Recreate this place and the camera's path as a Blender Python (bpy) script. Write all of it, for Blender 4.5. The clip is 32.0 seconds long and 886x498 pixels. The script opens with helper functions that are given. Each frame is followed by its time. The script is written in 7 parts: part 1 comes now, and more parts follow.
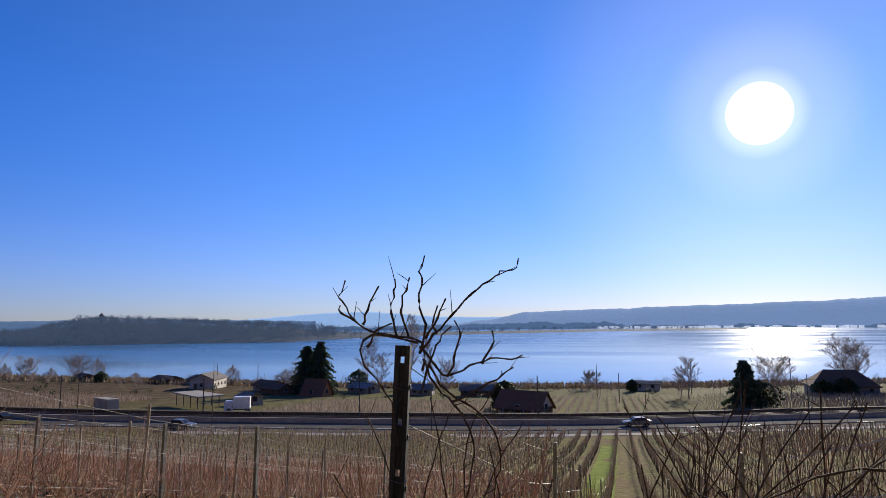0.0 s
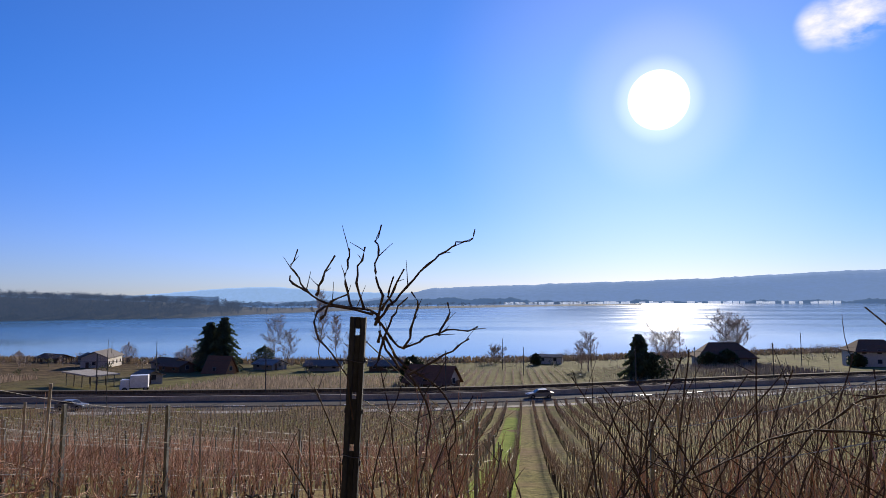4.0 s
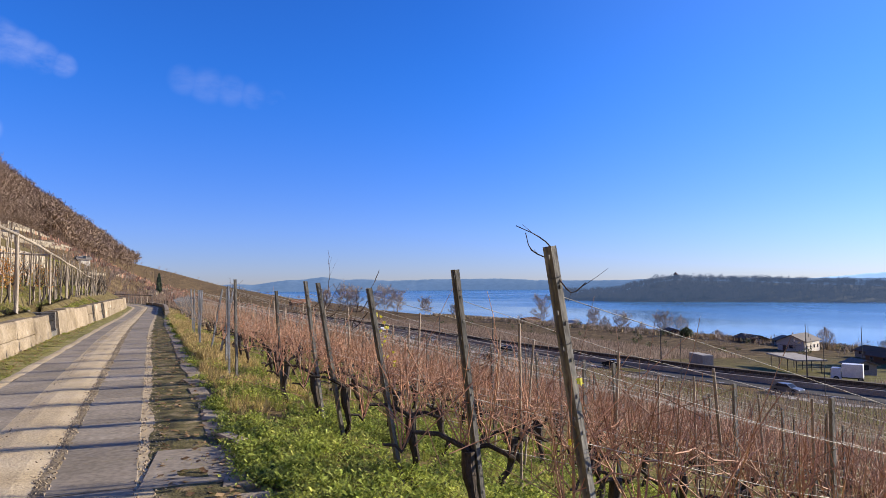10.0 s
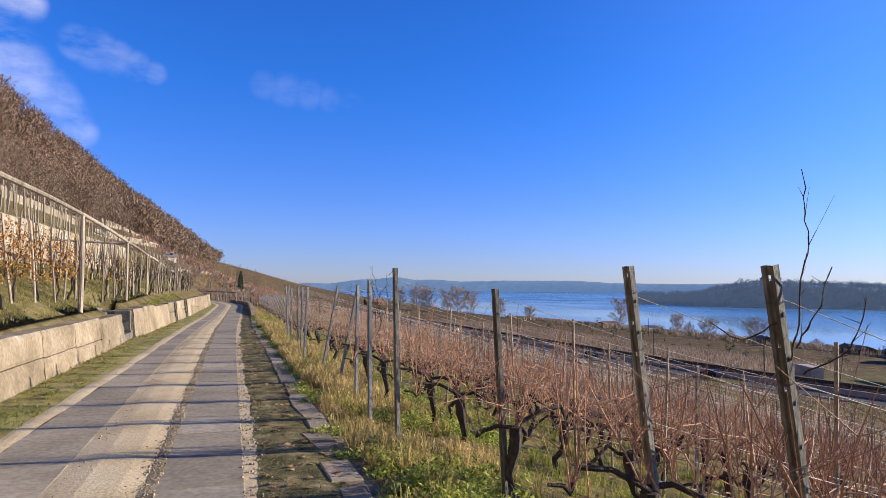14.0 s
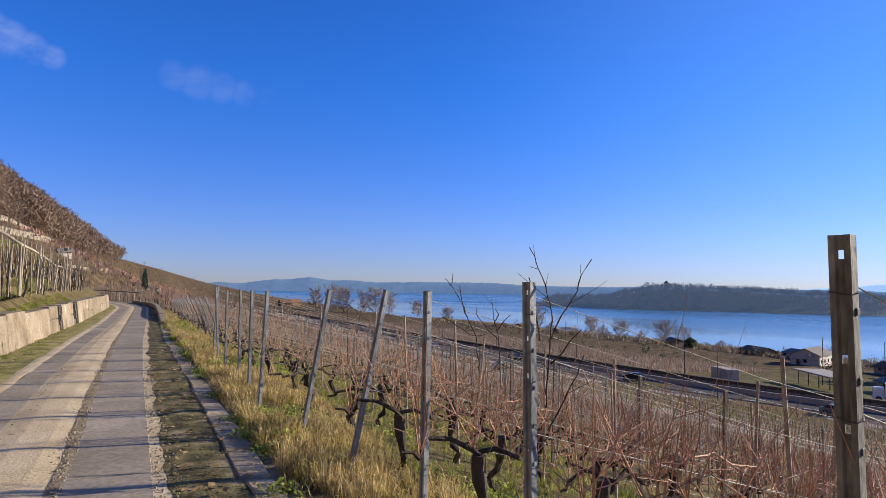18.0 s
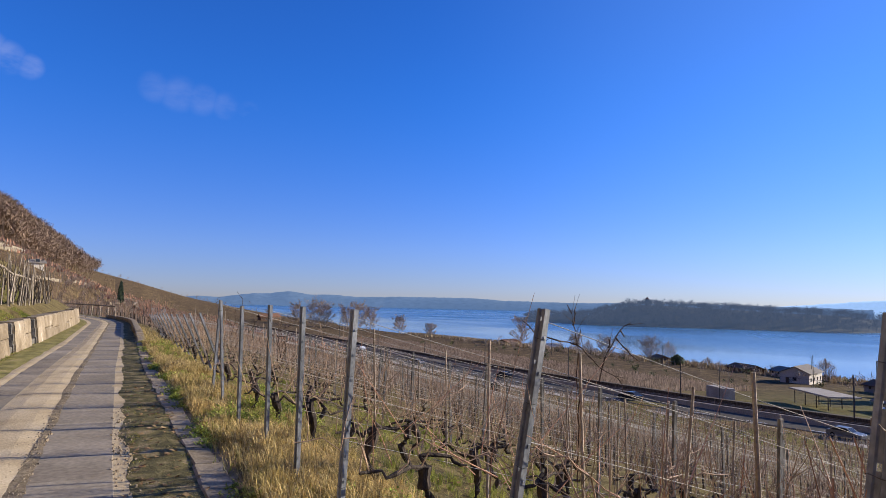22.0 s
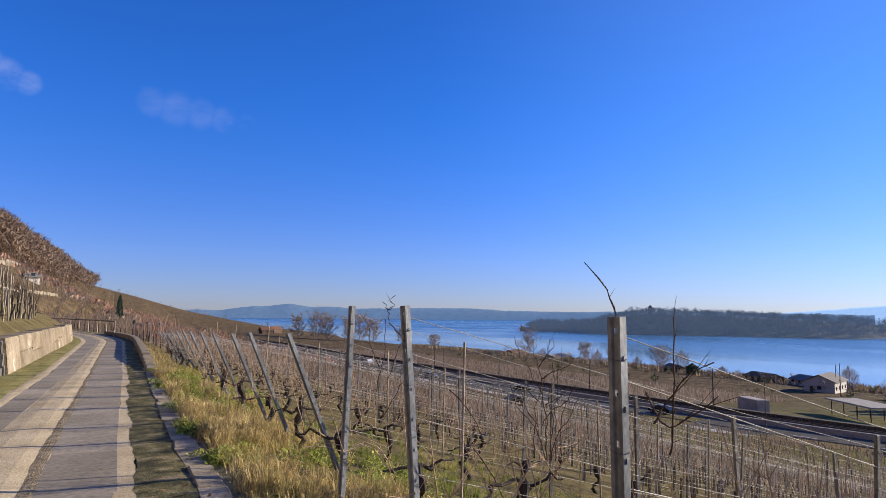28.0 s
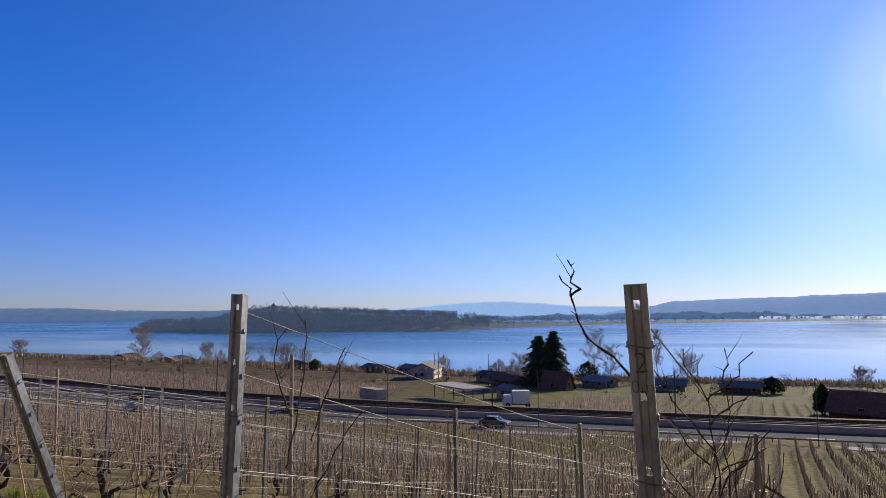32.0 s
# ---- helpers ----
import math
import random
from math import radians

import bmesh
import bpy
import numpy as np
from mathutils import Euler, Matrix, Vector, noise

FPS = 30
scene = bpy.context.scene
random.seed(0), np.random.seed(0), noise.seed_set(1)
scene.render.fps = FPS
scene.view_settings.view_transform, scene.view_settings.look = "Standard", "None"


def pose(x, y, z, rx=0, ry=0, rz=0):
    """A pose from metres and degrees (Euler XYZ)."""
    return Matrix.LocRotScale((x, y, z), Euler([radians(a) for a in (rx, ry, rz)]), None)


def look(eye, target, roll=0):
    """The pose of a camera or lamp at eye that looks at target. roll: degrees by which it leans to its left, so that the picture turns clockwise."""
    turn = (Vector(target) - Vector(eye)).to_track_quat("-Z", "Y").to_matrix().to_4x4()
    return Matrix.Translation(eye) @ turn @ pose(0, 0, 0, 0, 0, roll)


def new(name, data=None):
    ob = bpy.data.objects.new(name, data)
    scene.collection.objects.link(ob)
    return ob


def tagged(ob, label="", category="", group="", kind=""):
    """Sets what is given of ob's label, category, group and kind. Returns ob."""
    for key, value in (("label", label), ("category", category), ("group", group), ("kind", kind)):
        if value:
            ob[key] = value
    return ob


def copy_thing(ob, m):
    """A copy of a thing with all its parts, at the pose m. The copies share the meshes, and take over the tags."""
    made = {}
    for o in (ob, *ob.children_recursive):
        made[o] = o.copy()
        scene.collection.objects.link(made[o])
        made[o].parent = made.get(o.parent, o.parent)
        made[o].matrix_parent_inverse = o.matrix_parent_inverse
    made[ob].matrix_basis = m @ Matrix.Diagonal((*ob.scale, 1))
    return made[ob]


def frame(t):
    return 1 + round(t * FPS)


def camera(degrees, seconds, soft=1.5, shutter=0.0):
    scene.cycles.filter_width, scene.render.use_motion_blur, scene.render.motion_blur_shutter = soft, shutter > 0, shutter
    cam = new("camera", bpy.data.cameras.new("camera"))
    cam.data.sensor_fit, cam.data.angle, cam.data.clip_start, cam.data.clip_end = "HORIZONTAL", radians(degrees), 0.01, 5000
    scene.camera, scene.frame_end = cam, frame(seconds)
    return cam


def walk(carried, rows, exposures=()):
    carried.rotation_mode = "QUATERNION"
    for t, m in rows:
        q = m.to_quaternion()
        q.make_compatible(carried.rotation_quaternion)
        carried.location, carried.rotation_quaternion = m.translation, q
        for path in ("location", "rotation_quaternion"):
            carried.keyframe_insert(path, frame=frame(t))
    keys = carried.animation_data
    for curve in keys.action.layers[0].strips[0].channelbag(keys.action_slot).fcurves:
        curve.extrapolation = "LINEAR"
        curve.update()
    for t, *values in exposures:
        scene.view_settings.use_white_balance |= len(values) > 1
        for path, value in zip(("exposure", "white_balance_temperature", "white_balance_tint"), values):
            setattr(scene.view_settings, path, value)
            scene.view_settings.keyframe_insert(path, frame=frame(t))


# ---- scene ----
# ---- camera and walk ----
cam = camera(68.0, 32.0, soft=0.52)
PATH = [
    (0, (-0.107, -1.516, 1.611), -70.66, 6.53, -0.45),
    (1, (-0.030, -1.344, 1.609), -82.77, 6.26, -1.11),
    (2, (-0.102, -1.415, 1.600), -86.43, 5.18, -1.13),
    (2.5, (-0.116, -1.414, 1.598), -86.72, 4.89, -1.09),
    (4.5, (-0.075, -1.250, 1.596), -72.42, 4.21, 0.10),
    (5, (0.066, -1.005, 1.590), -64.95, 4.02, 0.45),
    (5.5, (0.250, -0.810, 1.590), -56.70, 3.62, 0.05),
    (6, (0.320, -0.550, 1.589), -47.67, 3.25, -0.22),
    (7, (0.156, 0.448, 1.594), -35.43, 3.22, -0.70),
    (7.5, (0.250, 1.017, 1.588), -29.70, 3.40, -0.45),
    (8, (0.244, 1.599, 1.614), -26.28, 3.08, -0.95),
    (9, (0.250, 2.566, 1.644), -25.28, 2.83, -0.90),
    (10, (0.199, 3.981, 1.622), -23.98, 3.30, -0.47),
    (11, (0.097, 5.215, 1.605), -19.55, 3.45, -0.20),
    (12, (0.004, 6.502, 1.598), -17.19, 3.46, 0.30),
    (13, (0.010, 7.840, 1.593), -16.84, 3.41, 0.35),
    (14, (-0.013, 9.412, 1.585), -17.75, 3.39, 0.40),
    (14.5, (0.018, 10.066, 1.590), -18.74, 3.19, 0.49),
    (16.5, (-0.050, 12.885, 1.630), -22.60, 2.95, 0.39),
    (17, (-0.100, 13.500, 1.639), -23.52, 3.37, 1.08),
    (18, (-0.077, 14.688, 1.627), -25.04, 3.57, 0.90),
    (19, (-0.013, 15.843, 1.635), -26.01, 3.74, 0.75),
    (20, (-0.045, 16.993, 1.592), -26.23, 4.54, 1.13),
    (21, (-0.031, 18.128, 1.586), -26.39, 4.89, 1.08),
    (22, (0.005, 19.245, 1.617), -26.69, 4.91, 1.24),
    (23, (0.041, 20.444, 1.616), -26.42, 4.99, 1.11),
    (24, (-0.009, 21.680, 1.610), -25.51, 4.95, 1.33),
    (25, (-0.095, 22.947, 1.581), -23.73, 5.08, 1.34),
    (26, (-0.103, 24.187, 1.551), -23.63, 5.51, 1.22),
    (26.5, (-0.073, 24.759, 1.550), -24.40, 5.54, 1.18),
    (28.5, (0.025, 27.095, 1.553), -26.99, 5.88, 0.45),
    (29, (-0.031, 27.600, 1.579), -26.87, 5.92, 0.58),
    (29.5, (-0.039, 28.063, 1.583), -27.38, 5.66, 0.78),
    (30, (-0.076, 28.520, 1.575), -28.70, 5.76, 0.84),
    (30.5, (-0.080, 28.903, 1.562), -30.51, 5.89, 0.43),
    (31, (-0.056, 29.255, 1.550), -35.19, 5.58, 0.27),
    (31.5, (-0.050, 29.501, 1.543), -44.19, 5.61, -0.03),
    (32, (0.007, 29.668, 1.541), -58.85, 5.72, -0.40),
]


def aim(eye, yaw, pitch, roll):
    """A camera pose from its heading (degrees left of +y), its tilt up and its roll."""
    a, b = radians(yaw), radians(pitch)
    ahead = Vector((-math.sin(a) * math.cos(b), math.cos(a) * math.cos(b), math.sin(b)))
    return look(eye, Vector(eye) + ahead, roll)


EXPOSURE = [(0, 0.4), (2, 0.42), (5, 0.45), (7, 0.76), (8, 0.88), (9, 0.94), (13, 0.96), (17, 0.86), (20, 0.72), (26, 0.86), (29, 0.74), (31, 0.7), (32, 0.47)]
walk(cam, [(t, aim(eye, yaw, pitch, roll)) for t, eye, yaw, pitch, roll in PATH], EXPOSURE)

# ---- sky, sun ----
SUN_AZ, SUN_EL = radians(97.1), radians(16.2)
SUN_DIR = Vector((math.sin(SUN_AZ) * math.cos(SUN_EL), math.cos(SUN_AZ) * math.cos(SUN_EL), math.sin(SUN_EL)))
world = bpy.data.worlds.new("sky")
scene.world = world
world.use_nodes = True
WT = world.node_tree
WT.nodes.clear()


def link_nodes(tree, a, b):
    tree.links.new(a, b)


def wnode(kind, **kw):
    n = WT.nodes.new(kind)
    for k, v in kw.items():
        n.inputs[k].default_value = v
    return n


sky = WT.nodes.new("ShaderNodeTexSky")
sky.sky_type = "NISHITA"
sky.sun_disc = False
sky.sun_elevation = SUN_EL
sky.sun_rotation = SUN_AZ
sky.altitude = 450
sky.air_density = 1.0
sky.dust_density = 0.12
sky.ozone_density = 1.6
geo = WT.nodes.new("ShaderNodeTexCoord")
hs = WT.nodes.new("ShaderNodeHueSaturation")
hs.inputs["Saturation"].default_value = 1.15
hs.inputs["Value"].default_value = 1.0
WT.links.new(sky.outputs[0], hs.inputs["Color"])
# thin haze near the horizon takes the deep blue out of the sky; small white clouds: low puffs by the sun and thin wisps over the hill
maps = WT.nodes.new("ShaderNodeMapping")
maps.inputs["Scale"].default_value = (1.0, 1.0, 2.3)
WT.links.new(geo.outputs["Generated"], maps.inputs["Vector"])
ns = wnode("ShaderNodeTexNoise", Scale=9.5, Detail=8.0, Roughness=0.58, Distortion=0.12)
WT.links.new(maps.outputs[0], ns.inputs["Vector"])
CLOUDS = [  # heading from +y to the right, elevation, half width, strength (degrees)
    (109.4, 20.0, 2.1, 1.0), (111.2, 20.1, 2.5, 1.2), (112.6, 20.2, 1.8, 0.9), (119.0, 23.6, 5.2, 1.2), (117.4, 12.2, 1.6, 0.8), (110, 24.2, 2.6, 0.6)]
WISPS = [  # both ends of a streak (heading, elevation), half width, strength
    (-19.0, 20.9, -15.4, 20.2, 2.3, 0.30), (-18.0, 16.8, -14.6, 14.8, 2.8, 0.24), (-14.6, 14.8, -11.4, 11.6, 2.0, 0.20), (-12.0, 18.1, -6.4, 16.7, 1.5, 0.15), (2.2, 16.7, 9.6, 15.7, 1.4, 0.065)]
for az0, el0, az1, el1, half, power in WISPS:
    for k in range(5):
        CLOUDS.append((az0 + (az1 - az0) * k / 4, el0 + (el1 - el0) * k / 4, half * (1.0, 1.2, 1.05, 0.9, 0.7)[k], power))
total = None
for az, el, half, power in CLOUDS:
    d = Vector((math.sin(radians(az)) * math.cos(radians(el)), math.cos(radians(az)) * math.cos(radians(el)), math.sin(radians(el))))
    dot = WT.nodes.new("ShaderNodeVectorMath")
    dot.operation = "DOT_PRODUCT"
    dot.inputs[1].default_value = d
    WT.links.new(geo.outputs["Generated"], dot.inputs[0])
    mr = WT.nodes.new("ShaderNodeMapRange")
    mr.interpolation_type = "SMOOTHSTEP"
    mr.inputs["From Min"].default_value = math.cos(radians(half))
    mr.inputs["From Max"].default_value = 1.0
    mr.inputs["To Max"].default_value = power
    WT.links.new(dot.outputs["Value"], mr.inputs["Value"])
    if total is None:
        total = mr.outputs[0]
    else:
        ad = WT.nodes.new("ShaderNodeMath")
        ad.operation = "MAXIMUM"
        WT.links.new(total, ad.inputs[0])
        WT.links.new(mr.outputs[0], ad.inputs[1])
        total = ad.outputs[0]
nr = WT.nodes.new("ShaderNodeMapRange")
nr.inputs["From Min"].default_value = 0.36
nr.inputs["From Max"].default_value = 0.64
WT.links.new(ns.outputs["Fac"], nr.inputs["Value"])
cm = WT.nodes.new("ShaderNodeMath")
cm.operation = "MULTIPLY"
cm.use_clamp = True
WT.links.new(total, cm.inputs[0])
WT.links.new(nr.outputs[0], cm.inputs[1])
cm.inputs[1].default_value = 1.0
cloud = WT.nodes.new("ShaderNodeMixRGB")
cloud.inputs["Color2"].default_value = (11.5, 10.8, 10.6, 1)
WT.links.new(cm.outputs[0], cloud.inputs["Fac"])
tint = WT.nodes.new("ShaderNodeMixRGB")
tint.blend_type = "MULTIPLY"
tint.inputs["Fac"].default_value = 1.0
sxyz = WT.nodes.new("ShaderNodeSeparateXYZ")
WT.links.new(geo.outputs["Generated"], sxyz.inputs[0])
low = WT.nodes.new("ShaderNodeMapRange")
low.interpolation_type = "SMOOTHSTEP"
low.inputs["From Min"].default_value = 0.0
low.inputs["From Max"].default_value = 0.34
WT.links.new(sxyz.outputs["Z"], low.inputs["Value"])
grade = WT.nodes.new("ShaderNodeMixRGB")
grade.inputs["Color1"].default_value = (0.545, 0.665, 1.50, 1)
grade.inputs["Color2"].default_value = (0.262, 0.76, 1.80, 1)
WT.links.new(low.outputs[0], grade.inputs["Fac"])
WT.links.new(grade.outputs[0], tint.inputs["Color2"])
WT.links.new(hs.outputs[0], tint.inputs["Color1"])
WT.links.new(tint.outputs[0], cloud.inputs["Color1"])
# the sun's disc and the bright air round it
sd = WT.nodes.new("ShaderNodeVectorMath")
sd.operation = "DOT_PRODUCT"
sd.inputs[1].default_value = SUN_DIR
WT.links.new(geo.outputs["Generated"], sd.inputs[0])
glow_sum = cloud.outputs[0]
for inner, outer, value in ((2.0, 2.45, (60, 60, 58)), (2.0, 3.8, (3.0, 2.7, 2.6)), (2.0, 8.0, (1.7, 1.15, 1.25)), (2.0, 20.0, (1.3, 0.85, 0.4)), (3.0, 70.0, (0.58, 0.70, 0.30))):
    mr = WT.nodes.new("ShaderNodeMapRange")
    mr.interpolation_type = "SMOOTHSTEP"
    mr.inputs["From Min"].default_value = math.cos(radians(outer))
    mr.inputs["From Max"].default_value = math.cos(radians(inner))
    WT.links.new(sd.outputs["Value"], mr.inputs["Value"])
    ad = WT.nodes.new("ShaderNodeMixRGB")
    ad.blend_type = "ADD"
    ad.inputs["Color2"].default_value = (*value, 1)
    WT.links.new(mr.outputs[0], ad.inputs["Fac"])
    WT.links.new(glow_sum, ad.inputs["Color1"])
    glow_sum = ad.outputs[0]
bgn = WT.nodes.new("ShaderNodeBackground")
bgn.inputs["Strength"].default_value = 0.068
WT.links.new(glow_sum, bgn.inputs["Color"])
WT.links.new(bgn.outputs[0], WT.nodes.new("ShaderNodeOutputWorld").inputs[0])
sun = new("sun", bpy.data.lights.new("sun", "SUN"))
sun.data.energy = 5.0
sun.data.angle = radians(0.53)
sun.data.color = (1.0, 0.90, 0.74)
sun.matrix_world = look(SUN_DIR * 300, (0, 0, 0))

# ---- materials ----


def material(name, stops, scale=4.0, detail=6.0, rough=0.85, metal=0.0, bump=0.2, bump_scale=None, stretch=(1, 1, 1), fine=None,
             per_object=0.0, per_island=0.0, spec=0.12, bump_dist=0.02, coords="Object", through_light=0.0):
    """Colour ramp over noise at two scales, with relief and differences from piece to piece."""
    m = bpy.data.materials.new(name)
    m.use_nodes = True
    nt = m.node_tree
    bsdf = nt.nodes["Principled BSDF"]
    bsdf.inputs["Roughness"].default_value = rough
    bsdf.inputs["Metallic"].default_value = metal
    bsdf.inputs["Specular IOR Level"].default_value = spec
    tc = nt.nodes.new("ShaderNodeTexCoord")
    mp = nt.nodes.new("ShaderNodeMapping")
    mp.inputs["Scale"].default_value = stretch
    if coords == "World":
        gn = nt.nodes.new("ShaderNodeNewGeometry")
        nt.links.new(gn.outputs["Position"], mp.inputs["Vector"])
    else:
        nt.links.new(tc.outputs["Object"], mp.inputs["Vector"])
    n1 = nt.nodes.new("ShaderNodeTexNoise")
    n1.inputs["Scale"].default_value = scale
    n1.inputs["Detail"].default_value = detail
    n1.inputs["Roughness"].default_value = 0.6
    nt.links.new(mp.outputs[0], n1.inputs["Vector"])
    ramp = nt.nodes.new("ShaderNodeValToRGB")
    els = ramp.color_ramp.elements
    while len(els) < len(stops):
        els.new(0.5)
    for e, (pos, col) in zip(els, stops):
        e.position = pos
        e.color = (*col, 1)
    nt.links.new(n1.outputs["Fac"], ramp.inputs["Fac"])
    out = ramp.outputs[0]
    n2 = nt.nodes.new("ShaderNodeTexNoise")
    n2.inputs["Scale"].default_value = fine or scale * 11
    n2.inputs["Detail"].default_value = 4
    nt.links.new(mp.outputs[0], n2.inputs["Vector"])
    mx = nt.nodes.new("ShaderNodeMixRGB")
    mx.blend_type = "OVERLAY"
    mx.inputs["Fac"].default_value = 0.55
    nt.links.new(out, mx.inputs["Color1"])
    nt.links.new(n2.outputs["Fac"], mx.inputs["Color2"])
    out = mx.outputs[0]
    for amount, source in ((per_object, "object"), (per_island, "island")):
        if amount:
            if source == "object":
                src = nt.nodes.new("ShaderNodeObjectInfo").outputs["Random"]
            else:
                src = nt.nodes.new("ShaderNodeNewGeometry").outputs["Random Per Island"]
            mr = nt.nodes.new("ShaderNodeMapRange")
            mr.inputs["To Min"].default_value = 1 - amount
            mr.inputs["To Max"].default_value = 1 + amount
            nt.links.new(src, mr.inputs["Value"])
            hv = nt.nodes.new("ShaderNodeHueSaturation")
            nt.links.new(mr.outputs[0], hv.inputs["Value"])
            nt.links.new(out, hv.inputs["Color"])
            out = hv.outputs[0]
    nt.links.new(out, bsdf.inputs["Base Color"])
    if bump:
        n3 = nt.nodes.new("ShaderNodeTexNoise")
        n3.inputs["Scale"].default_value = bump_scale or scale * 6
        n3.inputs["Detail"].default_value = 6
        nt.links.new(mp.outputs[0], n3.inputs["Vector"])
        bp = nt.nodes.new("ShaderNodeBump")
        bp.inputs["Strength"].default_value = bump
        bp.inputs["Distance"].default_value = bump_dist
        nt.links.new(n3.outputs["Fac"], bp.inputs["Height"])
        nt.links.new(bp.outputs[0], bsdf.inputs["Normal"])
    if through_light:
        tr = nt.nodes.new("ShaderNodeBsdfTranslucent")
        nt.links.new(out, tr.inputs["Color"])
        ms = nt.nodes.new("ShaderNodeMixShader")
        ms.inputs["Fac"].default_value = through_light
        nt.links.new(bsdf.outputs[0], ms.inputs[1])
        nt.links.new(tr.outputs[0], ms.inputs[2])
        nt.links.new(ms.outputs[0], nt.nodes["Material Output"].inputs["Surface"])
    return m


def plain(name, col, rough=0.5, metal=0.0, var=0.12, scale=3.0):
    dark = tuple(c * (1 - var) for c in col)
    light = tuple(min(1, c * (1 + var)) for c in col)
    return material(name, [(0.3, dark), (0.7, light)], scale=scale, rough=rough, metal=metal, bump=0.05, spec=0.18)


CONCRETE = material("concrete_slab", [(0.3, (0.22, 0.178, 0.128)), (0.5, (0.285, 0.237, 0.172)), (0.62, (0.325, 0.268, 0.198)), (0.78, (0.385, 0.325, 0.245))], scale=0.9, fine=18, rough=0.92, bump=0.2, bump_scale=70, bump_dist=0.006, per_object=0.16, coords="World")
GRAVEL = material("sandy_gravel", [(0.25, (0.36, 0.265, 0.15)), (0.5, (0.53, 0.41, 0.245)), (0.75, (0.63, 0.505, 0.325))], scale=1.2, fine=38, rough=0.95, bump=0.5, bump_scale=46, bump_dist=0.012, coords="World")
VERGE = material("mossy_verge", [(0.32, (0.05, 0.042, 0.024)), (0.44, (0.10, 0.085, 0.036)), (0.54, (0.17, 0.14, 0.058)), (0.63, (0.28, 0.21, 0.11)), (0.78, (0.44, 0.345, 0.21))], scale=3.4, detail=10, fine=34, rough=0.95, bump=0.6, bump_scale=40, bump_dist=0.02, coords="World")
VERGE_GRASS = material("grassy_verge", [(0.32, (0.11, 0.095, 0.035)), (0.45, (0.20, 0.175, 0.055)), (0.56, (0.28, 0.24, 0.08)), (0.66, (0.33, 0.26, 0.13)), (0.8, (0.46, 0.37, 0.22))], scale=2.2, detail=10, fine=30, rough=0.95, bump=0.35, bump_scale=40, bump_dist=0.02, coords="World")
GRAVEL_DARK = material("brown_loose_gravel", [(0.3, (0.16, 0.12, 0.07)), (0.55, (0.28, 0.215, 0.13)), (0.8, (0.46, 0.37, 0.25))], scale=8, fine=55, rough=0.95, bump=0.8, bump_scale=50, coords="World")
CURB = material("weathered_curb_stone", [(0.28, (0.18, 0.135, 0.08)), (0.5, (0.34, 0.27, 0.18)), (0.7, (0.45, 0.365, 0.255)), (0.85, (0.28, 0.24, 0.13))], scale=3.2, fine=30, rough=0.95, bump=0.4, bump_scale=30, per_object=0.25, coords="World")
STONE = material("limewashed_wall_stone", [(0.25, (0.09, 0.068, 0.043)), (0.38, (0.17, 0.13, 0.085)), (0.52, (0.235, 0.185, 0.125)), (0.66, (0.285, 0.23, 0.165)), (0.72, (0.47, 0.42, 0.34)), (0.82, (0.26, 0.21, 0.145))], scale=1.1, fine=14, rough=0.95, bump=0.9, bump_scale=9, bump_dist=0.03, per_object=0.14, coords="World")
PALESTONE = material("pale_field_stone", [(0.28, (0.10, 0.08, 0.055)), (0.45, (0.20, 0.165, 0.12)), (0.6, (0.30, 0.255, 0.195)), (0.8, (0.40, 0.35, 0.28))], scale=2.2, fine=20, rough=0.95, bump=0.8, bump_scale=12, bump_dist=0.03, per_object=0.3, coords="World")
DARKSTONE = material("dark_rough_stone", [(0.3, (0.06, 0.055, 0.05)), (0.7, (0.2, 0.18, 0.15))], scale=3, rough=0.9, bump=0.7, coords="World")
PALEWOOD = material("pale_peeled_wood", [(0.3, (0.17, 0.135, 0.10)), (0.5, (0.30, 0.25, 0.195)), (0.7, (0.43, 0.37, 0.295)), (0.85, (0.22, 0.185, 0.15))], scale=8, stretch=(1, 1, 0.15), rough=0.9, bump=0.5, per_object=0.45)
STAKE = material("thin_tan_stakes", [(0.3, (0.23, 0.18, 0.13)), (0.7, (0.42, 0.345, 0.265))], scale=3, rough=0.85, bump=0, per_island=0.35, coords="World")
GALV = material("galvanised_steel", [(0.3, (0.14, 0.145, 0.15)), (0.5, (0.225, 0.232, 0.24)), (0.68, (0.32, 0.328, 0.333)), (0.85, (0.205, 0.188, 0.16))], scale=9, stretch=(1, 1, 0.5), fine=70, rough=0.55, metal=0.2, bump=0.12, per_object=0.15)
OLDSTEEL = material("weathered_steel", [(0.28, (0.075, 0.068, 0.06)), (0.46, (0.155, 0.145, 0.128)), (0.6, (0.24, 0.226, 0.20)), (0.74, (0.36, 0.34, 0.30)), (0.86, (0.20, 0.185, 0.13))], scale=11, stretch=(1, 1, 0.35), fine=60, rough=0.7, metal=0.1, bump=0.3, per_object=0.2)
WIRE = plain("trellis_wire", (0.44, 0.40, 0.34), rough=0.65, metal=0.25)
DULLWIRE = plain("dull_trellis_wire", (0.36, 0.33, 0.29), rough=0.8, metal=0.0)
BARK = material("dark_vine_bark", [(0.3, (0.03, 0.024, 0.02)), (0.6, (0.085, 0.068, 0.055)), (0.85, (0.17, 0.14, 0.115))], scale=22, stretch=(1, 1, 0.3), rough=0.95, bump=0.9, bump_scale=60, per_object=0.2)
